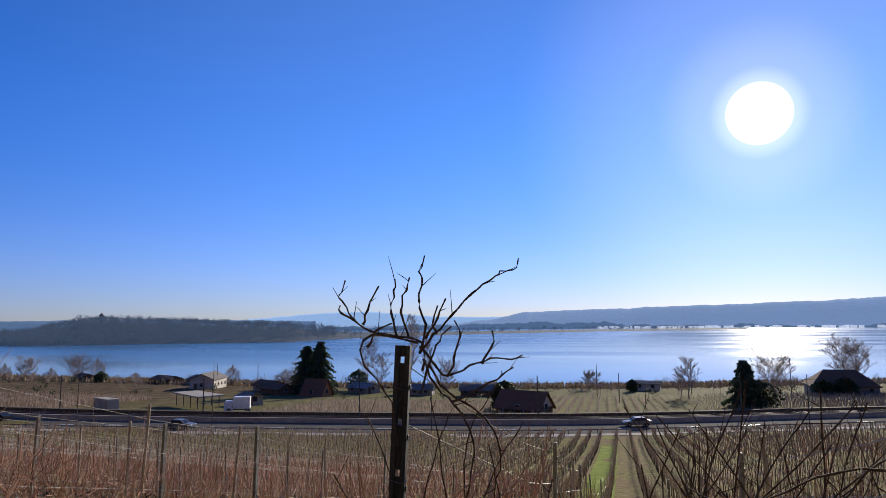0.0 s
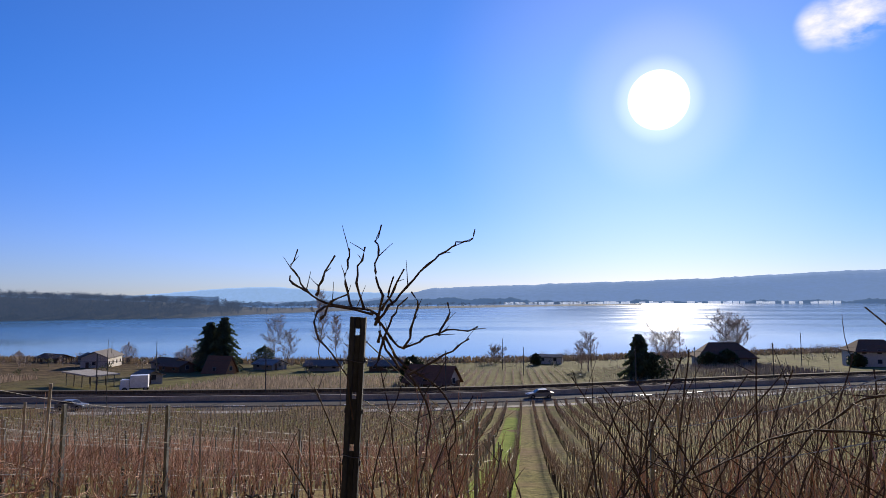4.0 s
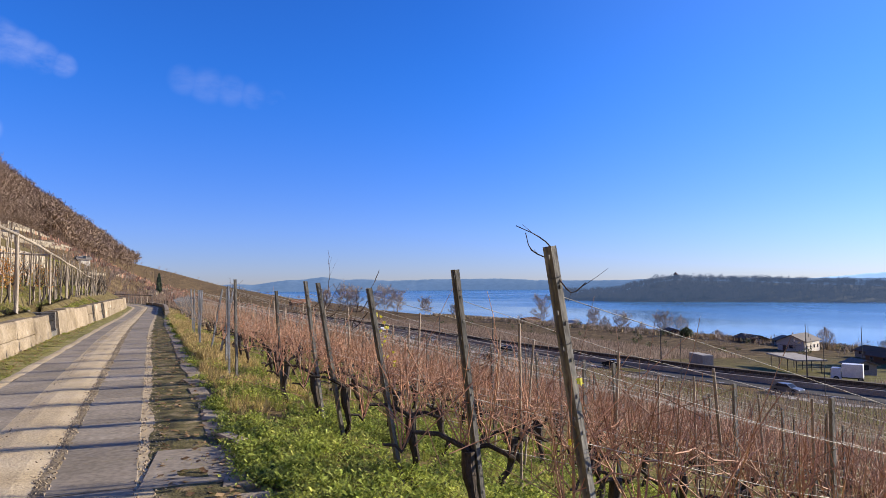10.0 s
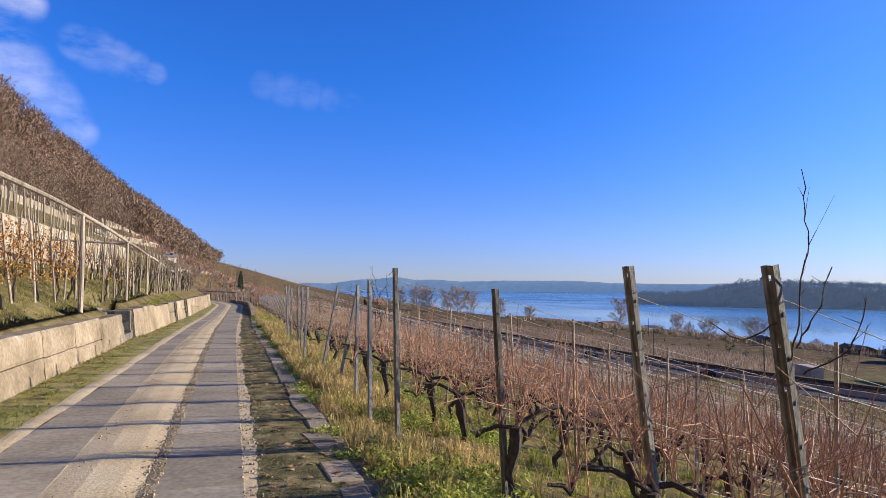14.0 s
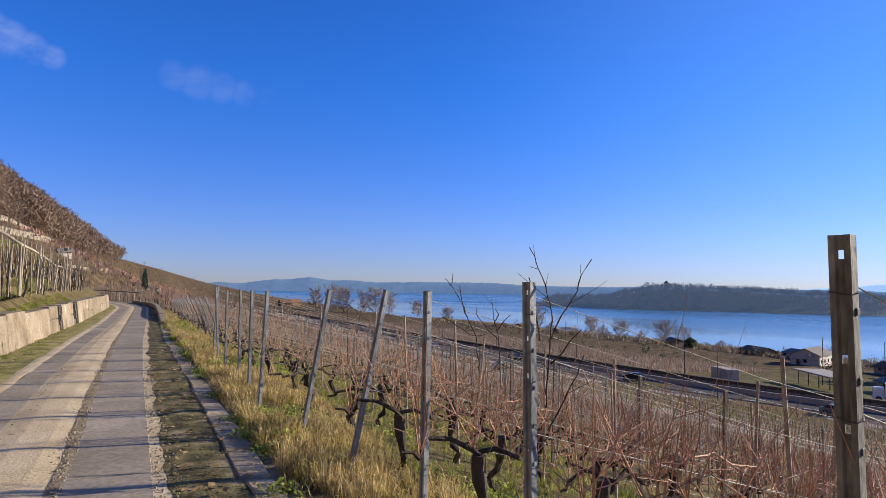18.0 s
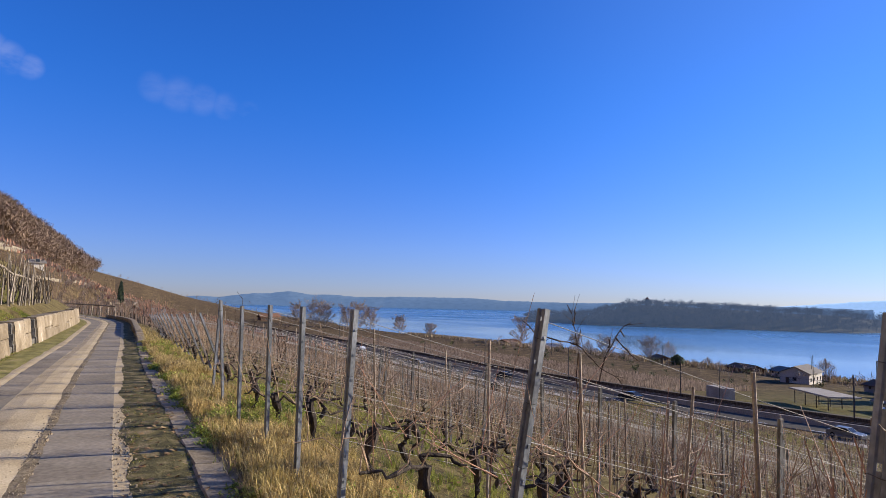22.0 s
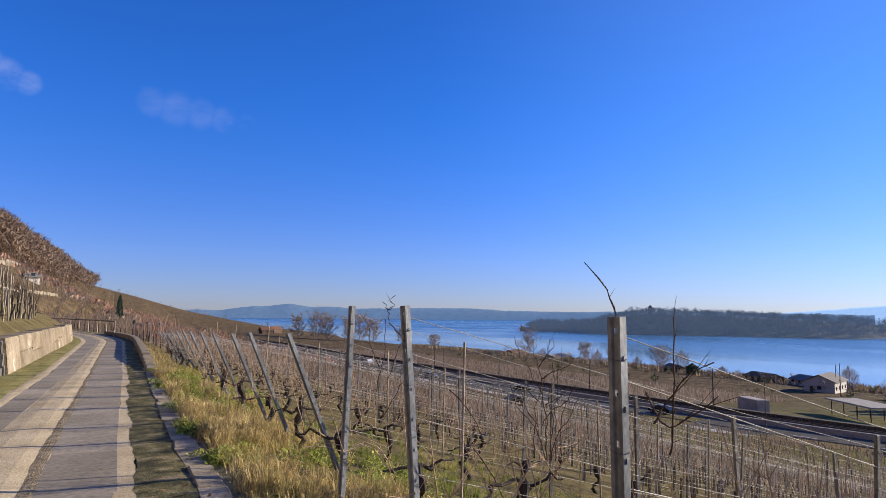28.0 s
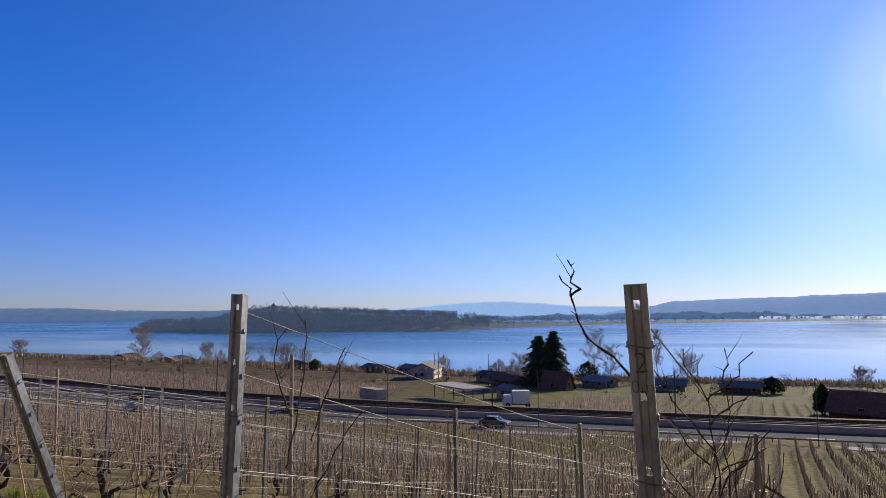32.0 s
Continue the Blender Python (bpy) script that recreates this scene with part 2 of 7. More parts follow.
CANE = material("reddish_vine_canes", [(0.3, (0.27, 0.135, 0.085)), (0.5, (0.44, 0.235, 0.145)), (0.7, (0.56, 0.345, 0.22)), (0.85, (0.64, 0.47, 0.32))], scale=5, rough=0.6, bump=0, per_island=0.45, coords="World")
CANE_DARK = material("brown_vine_canes", [(0.3, (0.25, 0.17, 0.11)), (0.6, (0.43, 0.305, 0.205)), (0.8, (0.58, 0.45, 0.32))], scale=0.6, rough=0.7, bump=0, per_island=0.45, coords="World")
CANE_RED_FAR = material("russet_vine_rows", [(0.3, (0.31, 0.165, 0.105)), (0.55, (0.48, 0.27, 0.175)), (0.8, (0.62, 0.42, 0.29))], scale=0.35, rough=0.6, bump=0, per_island=0.5, coords="World")
LEAF_Y = material("yellow_vine_leaf", [(0.3, (0.55, 0.50, 0.04)), (0.7, (0.75, 0.66, 0.07))], scale=6, rough=0.5, bump=0.1, through_light=0.45)
LEAF_R = material("red_vine_leaf", [(0.3, (0.5, 0.07, 0.02)), (0.7, (0.7, 0.32, 0.05))], scale=9, rough=0.5, bump=0.1, through_light=0.45)
LEAF_O = material("dry_orange_leaves", [(0.3, (0.27, 0.095, 0.03)), (0.5, (0.42, 0.19, 0.05)), (0.7, (0.52, 0.31, 0.09))], scale=2, rough=0.7, bump=0, per_island=0.45, coords="World", through_light=0.4)
WEED = material("green_weed_leaves", [(0.28, (0.13, 0.18, 0.035)), (0.42, (0.26, 0.31, 0.06)), (0.56, (0.42, 0.45, 0.10)), (0.7, (0.55, 0.52, 0.16)), (0.86, (0.58, 0.46, 0.19))], scale=4.5, rough=0.5, bump=0, per_island=0.6, coords="World", through_light=0.45)
DRYGRASS = material("straw_grass", [(0.25, (0.20, 0.185, 0.06)), (0.38, (0.36, 0.29, 0.10)), (0.5, (0.47, 0.35, 0.15)), (0.62, (0.60, 0.46, 0.21)), (0.8, (0.70, 0.56, 0.31))], scale=1.6, rough=0.7, bump=0, per_island=0.55, coords="World", through_light=0.32)
GREENGRASS = material("meadow_grass", [(0.3, (0.13, 0.16, 0.03)), (0.47, (0.24, 0.255, 0.06)), (0.62, (0.38, 0.34, 0.11)), (0.82, (0.50, 0.41, 0.19))], scale=0.8, rough=0.7, bump=0, per_island=0.4, coords="World", through_light=0.5)
TWIG = material("bare_twigs", [(0.3, (0.25, 0.19, 0.145)), (0.7, (0.46, 0.36, 0.28))], scale=2, rough=0.85, bump=0, per_island=0.25, coords="World")
WOODS = material("leafless_wood", [(0.3, (0.16, 0.105, 0.07)), (0.5, (0.255, 0.18, 0.125)), (0.62, (0.31, 0.225, 0.16)), (0.8, (0.38, 0.285, 0.21))], scale=0.13, fine=0.6, rough=0.95, bump=0, per_island=0.16, coords="World")
TRUNK = material("tree_bark", [(0.3, (0.05, 0.04, 0.03)), (0.7, (0.15, 0.12, 0.09))], scale=4, stretch=(1, 1, 0.3), rough=0.95, bump=0.6, coords="World")
NEEDLE = material("dark_spruce_needles", [(0.3, (0.05, 0.075, 0.045)), (0.7, (0.13, 0.165, 0.09))], scale=1.2, rough=0.8, bump=0, per_island=0.45, coords="World", through_light=0.2)
EVERGREEN = material("evergreen_shrub_leaves", [(0.3, (0.04, 0.055, 0.022)), (0.7, (0.11, 0.13, 0.05))], scale=1.2, rough=0.7, bump=0, per_island=0.4, coords="World")
REED = material("dry_reeds", [(0.3, (0.20, 0.145, 0.085)), (0.7, (0.36, 0.275, 0.175))], scale=0.3, rough=0.9, bump=0, per_island=0.25, coords="World", through_light=0.15)
ASPHALT = material("grey_asphalt", [(0.3, (0.085, 0.076, 0.066)), (0.7, (0.135, 0.122, 0.106))], scale=0.5, fine=12, rough=0.97, bump=0.15, spec=0.02, coords="World")
PALE_CONC = material("pale_concrete", [(0.3, (0.34, 0.30, 0.25)), (0.7, (0.48, 0.43, 0.36))], scale=0.6, fine=8, rough=0.95, bump=0.2, spec=0.05, coords="World")
BALLAST = material("brown_ballast", [(0.3, (0.09, 0.07, 0.055)), (0.7, (0.19, 0.155, 0.13))], scale=2, fine=14, rough=0.95, bump=0.6, coords="World")
STEEL = plain("rail_steel", (0.12, 0.09, 0.075), rough=0.7, metal=0.3)
OLDWALL = material("brown_terrace_stone", [(0.3, (0.16, 0.13, 0.09)), (0.6, (0.30, 0.25, 0.18)), (0.8, (0.44, 0.38, 0.29))], scale=0.7, fine=6, rough=0.95, bump=0.6, bump_scale=3, bump_dist=0.1, coords="World")
GUARD = plain("dull_guard_rail_steel", (0.16, 0.155, 0.15), rough=0.8, metal=0.2)
MASTMAT = plain("dark_mast_steel", (0.09, 0.085, 0.08), rough=0.6, metal=0.3)
DARKSTEEL = material("near_black_steel", [(0.3, (0.02, 0.021, 0.025)), (0.7, (0.055, 0.055, 0.06))], scale=14, stretch=(1, 1, 0.3), rough=0.7, metal=0.1, bump=0.15)
WHITEWALL = plain("cream_render", (0.56, 0.51, 0.44), rough=0.9)
GREYWALL = plain("grey_render", (0.30, 0.28, 0.255), rough=0.9)
ORANGEWOOD = plain("orange_pine_boards", (0.42, 0.20, 0.09), rough=0.8)
BROWNWOOD = plain("dark_brown_boards", (0.15, 0.092, 0.06), rough=0.9)
ROOFDARK = plain("dark_roof_tiles", (0.17, 0.088, 0.055), rough=0.9, var=0.3)
ROOFGREY = plain("grey_fibre_cement_roof", (0.19, 0.165, 0.14), rough=0.85, var=0.25)
ROOFBLUE = plain("pale_grey_metal_roof", (0.24, 0.225, 0.21), rough=0.7, var=0.15)
WINDOWGLASS = plain("dark_window_glass", (0.03, 0.035, 0.045), rough=0.08)
WHITEPAINT = plain("white_paint", (0.78, 0.78, 0.77), rough=0.4)
BLACKRUBBER = plain("black_rubber", (0.02, 0.02, 0.02), rough=0.8)
CARSILVER = plain("dull_grey_car_paint", (0.20, 0.21, 0.22), rough=0.35, metal=0.4)
CARBLACK = plain("black_car_paint", (0.02, 0.022, 0.026), rough=0.2)
CARWHITE = plain("white_car_paint", (0.75, 0.75, 0.74), rough=0.3)

# ---- mesh building ----


class Shape:
    """Vertices and faces gathered for one mesh."""

    def __init__(self):
        self.v, self.f = [], []

    def tube(self, pts, radii, n=5, cap=True):
        base = len(self.v)
        k = len(pts)
        for i, p in enumerate(pts):
            a = pts[max(i - 1, 0)]
            b = pts[min(i + 1, k - 1)]
            dx, dy, dz = b[0] - a[0], b[1] - a[1], b[2] - a[2]
            l = math.sqrt(dx * dx + dy * dy + dz * dz) or 1
            dx, dy, dz = dx / l, dy / l, dz / l
            if abs(dz) < 0.9:
                ux, uy, uz = dy, -dx, 0.0
            else:
                ux, uy, uz = 0.0, dz, -dy
            l = math.sqrt(ux * ux + uy * uy + uz * uz) or 1
            ux, uy, uz = ux / l, uy / l, uz / l
            wx, wy, wz = dy * uz - dz * uy, dz * ux - dx * uz, dx * uy - dy * ux
            r = radii[i]
            for j in range(n):
                a2 = 2 * math.pi * j / n
                c, s = r * math.cos(a2), r * math.sin(a2)
                self.v.append((p[0] + c * ux + s * wx, p[1] + c * uy + s * wy, p[2] + c * uz + s * wz))
        for i in range(k - 1):
            for j in range(n):
                j2 = (j + 1) % n
                self.f.append((base + i * n + j, base + i * n + j2, base + (i + 1) * n + j2, base + (i + 1) * n + j))
        if cap:
            self.f.append(tuple(base + j for j in range(n))[::-1])
            self.f.append(tuple(base + (k - 1) * n + j for j in range(n)))
        return self

    def box(self, c, s, rz=0.0, taper=1.0, bevel=0.0):
        """A block round c of size s, turned by rz, drawn in towards its top; bevel cuts the upper edges."""
        base = len(self.v)
        ca, sa = math.cos(rz), math.sin(rz)
        levels = [(-0.5, 1.0), (0.5, taper)]
        if bevel:
            levels = [(-0.5, 1.0), (0.5 - bevel / s[2], taper), (0.5, None)]
        for lz, k in levels:
            for px, py in ((-0.5, -0.5), (0.5, -0.5), (0.5, 0.5), (-0.5, 0.5)):
                if k is None:
                    x, y = px * (s[0] * taper - 2 * bevel), py * (s[1] * taper - 2 * bevel)
                else:
                    x, y = px * s[0] * k, py * s[1] * k
                self.v.append((c[0] + ca * x - sa * y, c[1] + sa * x + ca * y, c[2] + lz * s[2]))
        self.f.append((base + 3, base + 2, base + 1, base))
        for lv in range(len(levels) - 1):
            b = base + 4 * lv
            for j in range(4):
                j2 = (j + 1) % 4
                self.f.append((b + j, b + j2, b + 4 + j2, b + 4 + j))
        b = base + 4 * (len(levels) - 1)
        self.f.append((b, b + 1, b + 2, b + 3))
        return self

    def tri(self, a, b, c):
        n = len(self.v)
        self.v += [a, b, c]
        self.f.append((n, n + 1, n + 2))

    def quad(self, a, b, c, d):
        n = len(self.v)
        self.v += [a, b, c, d]
        self.f.append((n, n + 1, n + 2, n + 3))

    def mesh(self, name, mat, smooth=False):
        me = bpy.data.meshes.new(name)
        me.from_pydata(self.v, [], self.f)
        me.materials.append(mat)
        if smooth:
            me.polygons.foreach_set("use_smooth", [True] * len(me.polygons))
        me.update()
        return me


def part(name, shape, mat, parent=None, label="", smooth=False):
    ob = new(name, shape if isinstance(shape, bpy.types.Mesh) else shape.mesh(name, mat, smooth))
    if parent is not None:
        ob.parent = parent
    if label:
        ob["label"] = label
    return ob


def thing(name, label, category, m=None, group="", kind=""):
    e = new(name)
    e.empty_display_size = 0.2
    if m is not None:
        e.matrix_basis = m
    return tagged(e, label, category, group, kind)


def whole(name, shape, mat, label, category, group="", kind="", smooth=False):
    return tagged(part(name, shape, mat, None, "", smooth), label, category, group, kind)


rng = random.Random(7)


def rnd(a, b):
    return rng.uniform(a, b)


# ---- the lie of the land ----
PROFILE = [(-900, 60), (-400, 132), (-170, 128), (-120, 112), (-60, 33), (-30, 15), (-14, 6.6), (-8, 3.95), (-6.62, 3.5), (-6.45, 2.3), (-4.2, 1.25), (-3.45, 0.8), (-3.25, 0.0),
           (1.05, -0.02), (1.35, 0.0), (2.2, -0.12), (4, -0.6), (6, -1.2), (20, -4.7), (40, -8.9), (60, -11.7), (80, -13.7), (96, -14.7),
           (112, -14.8), (116, -15.2), (150, -16.8), (185, -18.6), (235, -20.5), (246, -21.5), (262, -25), (9000, -30)]
PX, PZ = [a for a, b in PROFILE], [b for a, b in PROFILE]
LAKE_Z = -21.0
EDGE = [(-600, 420), (-200, 205), (-120, 163), (-50, 130), (-18, 116), (9, 100), (56, 89), (97, 80), (154, 75), (228, 73), (400, 70), (700, 40), (1200, -40)]


def smooth_step(a, b, v):
    s = min(1, max(0, (v - a) / (b - a)))
    return s * s * (3 - 2 * s)


def road_edge(y):
    """The x of the near edge of the main road at y."""
    ys, xs = [a for a, b in EDGE], [b for a, b in EDGE]
    return float(np.mean([np.interp(y + d, ys, xs) for d in (-18, -9, 0, 9, 18)]))


def bend(y):
    """How far the farm track swings aside at y."""
    return -12 * smooth_step(65, 137, y)


# the track narrows and eases to the right before the bend: x of its edges along y
LINES = {"left_out": ((12, -2.12), (16, -2.06), (20, -1.95), (24, -1.84), (28, -1.76), (36, -1.58), (46, -1.25), (66, -1.0)),
         "left_in": ((28, -1.34), (36, -1.18), (46, -0.82), (66, -0.45)),
         "right_in": ((28, -0.55), (36, -0.47), (46, -0.28), (66, 0.05)),
         "right_out": ((28, 0.12), (36, 0.20), (46, 0.42), (66, 0.72)),
         "curb": ((28, 0.93), (36, 0.90), (46, 1.08), (66, 1.35)),
         "wall": ((10, -3.1), (19, -2.95), (24, -2.86), (29.6, -2.8), (37, -2.47), (46, -2.12), (70, -1.6))}


def line(name, y):
    """The x of one edge of the track at y, bend included."""
    return float(np.interp(y, [a for a, b in LINES[name]], [b for a, b in LINES[name]])) + bend(y)


SPUR = [(-900, 60), (-400, 132), (-170, 128), (-95, 88), (-24, 34), (27, 21), (79, 6), (123, -3), (180, -14), (245, -21.5), (262, -25), (9000, -30)]
SX, SZ = [a for a, b in SPUR], [b for a, b in SPUR]


def hill_shift(x, y):
    """How far the lower hillside steps forward beyond the bend."""
    ease = (line("wall", y) - bend(y) + 3.1) * smooth_step(0.0, -1.5, x) * smooth_step(-40, -10, x) * smooth_step(160, 90, y)
    return bend(y) + ease + 18 * smooth_step(110, 280, y) * smooth_step(-80, -25, x)


RECESSES = ((17.2, 19.2), (29.7, 31.2), (40.7, 41.6), (44.7, 46.0))


def in_recess(y):
    return any(a < y < b for a, b in RECESSES)


def height(x, y):
    k = smooth_step(20, 70, x)
    u = x - (1 - k) * hill_shift(x, y) - k * (road_edge(y) - 97)
    a = float(np.interp(u, PX, PZ))
    if -4.4 < u < -3.2 and in_recess(y):
        a = 0.02
    s = smooth_step(420, 900, y)
    if s:
        a += (float(np.interp(x, SX, SZ)) - a) * s
    return a


def on_ground(x, y, dz=0.0):
    return (x, y, height(x, y) + dz)


def spread(parts):
    out = []
    for a, b, step in parts:
        out += list(np.arange(a, b, step))
    return out + [parts[-1][1]]


GX = spread([(-900, -200, 70), (-200, -60, 14), (-60, -14, 4), (-14, -7.4, 1.4), (-7.4, -5.6, 0.12), (-5.6, -4.2, 0.5), (-4.2, -3.4, 0.4), (-3.45, -0.9, 0.11), (-0.9, 1.0, 0.6), (1.0, 7, 0.35), (7, 20, 1.6), (20, 130, 4), (130, 280, 7), (280, 600, 80), (600, 4400, 950)])
GY = spread([(-900, -120, 60), (-120, -10, 8), (-10, 60, 1.0), (60, 120, 4), (120, 330, 10), (330, 900, 40), (900, 4400, 250)])
gs = Shape()
for gy in GY:
    for gx in GX:
        near = -3.2 < gx < 9 and -12 < gy < 62
        lump = 0.05 * noise.noise((gx * 1.3, gy * 1.3, 0)) * (1 if gx > 1.3 else 0) if near else 0.25 * noise.noise((gx * 0.08, gy * 0.08, 3)) * (1 if abs(gx) > 12 else 0)
        gs.v.append((gx, gy, height(gx, gy) + lump - (0.03 if -3.2 < gx < 1.2 else 0)))
W = len(GX)
for j in range(len(GY) - 1):
    for i in range(W - 1):
        gs.f.append((j * W + i, j * W + i + 1, (j + 1) * W + i + 1, (j + 1) * W + i))

# ground: grass and soil of the vineyard, leaf litter under the wood
GROUND = bpy.data.materials.new("vineyard_ground")
GROUND.use_nodes = True
nt = GROUND.node_tree
pb = nt.nodes["Principled BSDF"]
pb.inputs["Roughness"].default_value = 0.95
pb.inputs["Specular IOR Level"].default_value = 0.03
gp = nt.nodes.new("ShaderNodeNewGeometry")


def gnoise(scale, detail=6, rough=0.62):
    n = nt.nodes.new("ShaderNodeTexNoise")
    n.inputs["Scale"].default_value = scale
    n.inputs["Detail"].default_value = detail
    n.inputs["Roughness"].default_value = rough
    nt.links.new(gp.outputs["Position"], n.inputs["Vector"])
    return n.outputs["Fac"]


def gramp(fac, stops):
    r = nt.nodes.new("ShaderNodeValToRGB")
    while len(r.color_ramp.elements) < len(stops):
        r.color_ramp.elements.new(0.5)
    for e, (pos, col) in zip(r.color_ramp.elements, stops):
        e.position = pos
        e.color = (*col, 1)
    nt.links.new(fac, r.inputs["Fac"])
    return r.outputs[0]


def gmix(fac, a, b):
    m = nt.nodes.new("ShaderNodeMixRGB")
    nt.links.new(fac, m.inputs["Fac"])
    nt.links.new(a, m.inputs["Color1"])
    nt.links.new(b, m.inputs["Color2"])
    return m.outputs[0]


def grange(v, a, b):
    m = nt.nodes.new("ShaderNodeMapRange")
    m.inputs["From Min"].default_value = a
    m.inputs["From Max"].default_value = b
    nt.links.new(v, m.inputs["Value"])
    return m.outputs[0]


sp = nt.nodes.new("ShaderNodeSeparateXYZ")
nt.links.new(gp.outputs["Position"], sp.inputs[0])
wob = nt.nodes.new("ShaderNodeMath")
wob.operation = "MULTIPLY_ADD"
nt.links.new(gnoise(0.06, 4), wob.inputs[0])
wob.inputs[1].default_value = 30
nt.links.new(sp.outputs["X"], wob.inputs[2])
green = gramp(gnoise(2.3, 10, 0.78), [(0.36, (0.055, 0.044, 0.022)), (0.46, (0.115, 0.10, 0.032)), (0.54, (0.19, 0.165, 0.05)), (0.62, (0.27, 0.215, 0.09)), (0.72, (0.28, 0.19, 0.105))])
soil = gramp(gnoise(1.1), [(0.3, (0.10, 0.06, 0.03)), (0.55, (0.20, 0.125, 0.07)), (0.8, (0.32, 0.22, 0.125))])
dry = gramp(gnoise(1.6, 10, 0.72), [(0.33, (0.055, 0.04, 0.022)), (0.46, (0.115, 0.088, 0.04)), (0.58, (0.17, 0.135, 0.06)), (0.75, (0.27, 0.20, 0.115))])
brown = gramp(gnoise(0.22, 12, 0.9), [(0.40, (0.03, 0.022, 0.014)), (0.48, (0.09, 0.06, 0.035)), (0.55, (0.16, 0.115, 0.058)), (0.64, (0.30, 0.21, 0.125))])
shore = gramp(gnoise(0.3, 10, 0.75), [(0.35, (0.085, 0.065, 0.032)), (0.5, (0.14, 0.125, 0.05)), (0.62, (0.17, 0.165, 0.055)), (0.78, (0.24, 0.18, 0.10))])
wob_y = nt.nodes.new("ShaderNodeMath")
wob_y.operation = "MULTIPLY_ADD"
nt.links.new(gnoise(0.05, 4), wob_y.inputs[0])
wob_y.inputs[1].default_value = 14
nt.links.new(sp.outputs["Y"], wob_y.inputs[2])
field = gmix(grange(gnoise(0.11, 5), 0.45, 0.68), green, soil)
mx1 = nt.nodes.new("ShaderNodeMath")
mx1.operation = "MAXIMUM"
nt.links.new(grange(wob.outputs[0], 66, 50), mx1.inputs[0])
nt.links.new(grange(wob_y.outputs[0], 120, 160), mx1.inputs[1])
mx2 = nt.nodes.new("ShaderNodeMath")
mx2.operation = "MULTIPLY"
nt.links.new(mx1.outputs[0], mx2.inputs[0])
nt.links.new(grange(wob_y.outputs[0], 16, 28), mx2.inputs[1])
field = gmix(mx2.outputs[0], field, dry)
field = gmix(grange(wob.outputs[0], 116, 128), field, shore)
litter = gramp(gnoise(0.4), [(0.3, (0.06, 0.035, 0.02)), (0.6, (0.14, 0.085, 0.045)), (0.85, (0.24, 0.16, 0.08))])
upper = gramp(gnoise(0.25, 10, 0.75), [(0.35, (0.075, 0.06, 0.03)), (0.5, (0.13, 0.095, 0.05)), (0.62, (0.17, 0.15, 0.06)), (0.78, (0.27, 0.19, 0.105))])
field = gmix(grange(wob.outputs[0], 6, -6), field, upper)
field = gmix(grange(wob_y.outputs[0], 95, 150), field, brown)
field = gmix(grange(wob.outputs[0], -34, -52), field, litter)
nt.links.new(field, pb.inputs["Base Color"])
bp = nt.nodes.new("ShaderNodeBump")
bp.inputs["Strength"].default_value = 0.8
bp.inputs["Distance"].default_value = 0.06
nt.links.new(gnoise(16, 8), bp.inputs["Height"])
nt.links.new(bp.outputs[0], pb.inputs["Normal"])
whole("ground", gs, GROUND, "grassy vineyard slope falling from a wooded ridge to the lake", "ground", kind="structure", smooth=True)

# ---- lake ----
WATER = bpy.data.materials.new("lake_water")
WATER.use_nodes = True
wn = WATER.node_tree
wb = wn.nodes["Principled BSDF"]
wb.inputs["Base Color"].default_value = (0.05, 0.14, 0.22, 1)
wb.inputs["IOR"].default_value = 1.33
wg = wn.nodes.new("ShaderNodeNewGeometry")


def water_noise(scale, detail, stretch):
    m = wn.nodes.new("ShaderNodeMapping")
    m.inputs["Rotation"].default_value = (0, 0, radians(25))
    m.inputs["Scale"].default_value = stretch
    wn.links.new(wg.outputs["Position"], m.inputs["Vector"])
    n = wn.nodes.new("ShaderNodeTexNoise")
    n.inputs["Scale"].default_value = scale
    n.inputs["Detail"].default_value = detail
    wn.links.new(m.outputs[0], n.inputs["Vector"])
    return n.outputs["Fac"]


def water_range(v, a, b, lo, hi):
    m = wn.nodes.new("ShaderNodeMapRange")
    m.inputs["From Min"].default_value = a
    m.inputs["From Max"].default_value = b
    m.inputs["To Min"].default_value = lo
    m.inputs["To Max"].default_value = hi
    wn.links.new(v, m.inputs["Value"])
    return m.outputs[0]


# calm slicks between rippled reaches
wxyz = wn.nodes.new("ShaderNodeSeparateXYZ")
wn.links.new(wg.outputs["Position"], wxyz.inputs[0])
wmul = wn.nodes.new("ShaderNodeMath")
wmul.operation = "MULTIPLY"
wn.links.new(water_range(water_noise(0.011, 6, (1.0, 0.4, 1.0)), 0.42, 0.6, 0.7, 1.2), wmul.inputs[0])
wreach = wn.nodes.new("ShaderNodeMath")
wreach.operation = "MULTIPLY"
wn.links.new(water_range(wxyz.outputs["X"], 300, 560, 0.4, 1.0), wreach.inputs[0])
wn.links.new(water_range(wxyz.outputs["Y"], 0, 260, 0.115, 0.27), wreach.inputs[1])
wn.links.new(wreach.outputs[0], wmul.inputs[1])
wn.links.new(wmul.outputs[0], wb.inputs["Roughness"])
wbp = wn.nodes.new("ShaderNodeBump")
wbp.inputs["Distance"].default_value = 0.35
wn.links.new(water_range(water_noise(0.007, 4, (1.0, 0.4, 1.0)), 0.38, 0.62, 0.02, 0.14), wbp.inputs["Strength"])
wn.links.new(water_noise(0.16, 4, (1.0, 0.5, 1.0)), wbp.inputs["Height"])
wn.links.new(wbp.outputs[0], wb.inputs["Normal"])
lake = Shape()
lake.quad((60, -1500, LAKE_Z), (4500, -1500, LAKE_Z), (4500, 4500, LAKE_Z), (60, 4500, LAKE_Z))
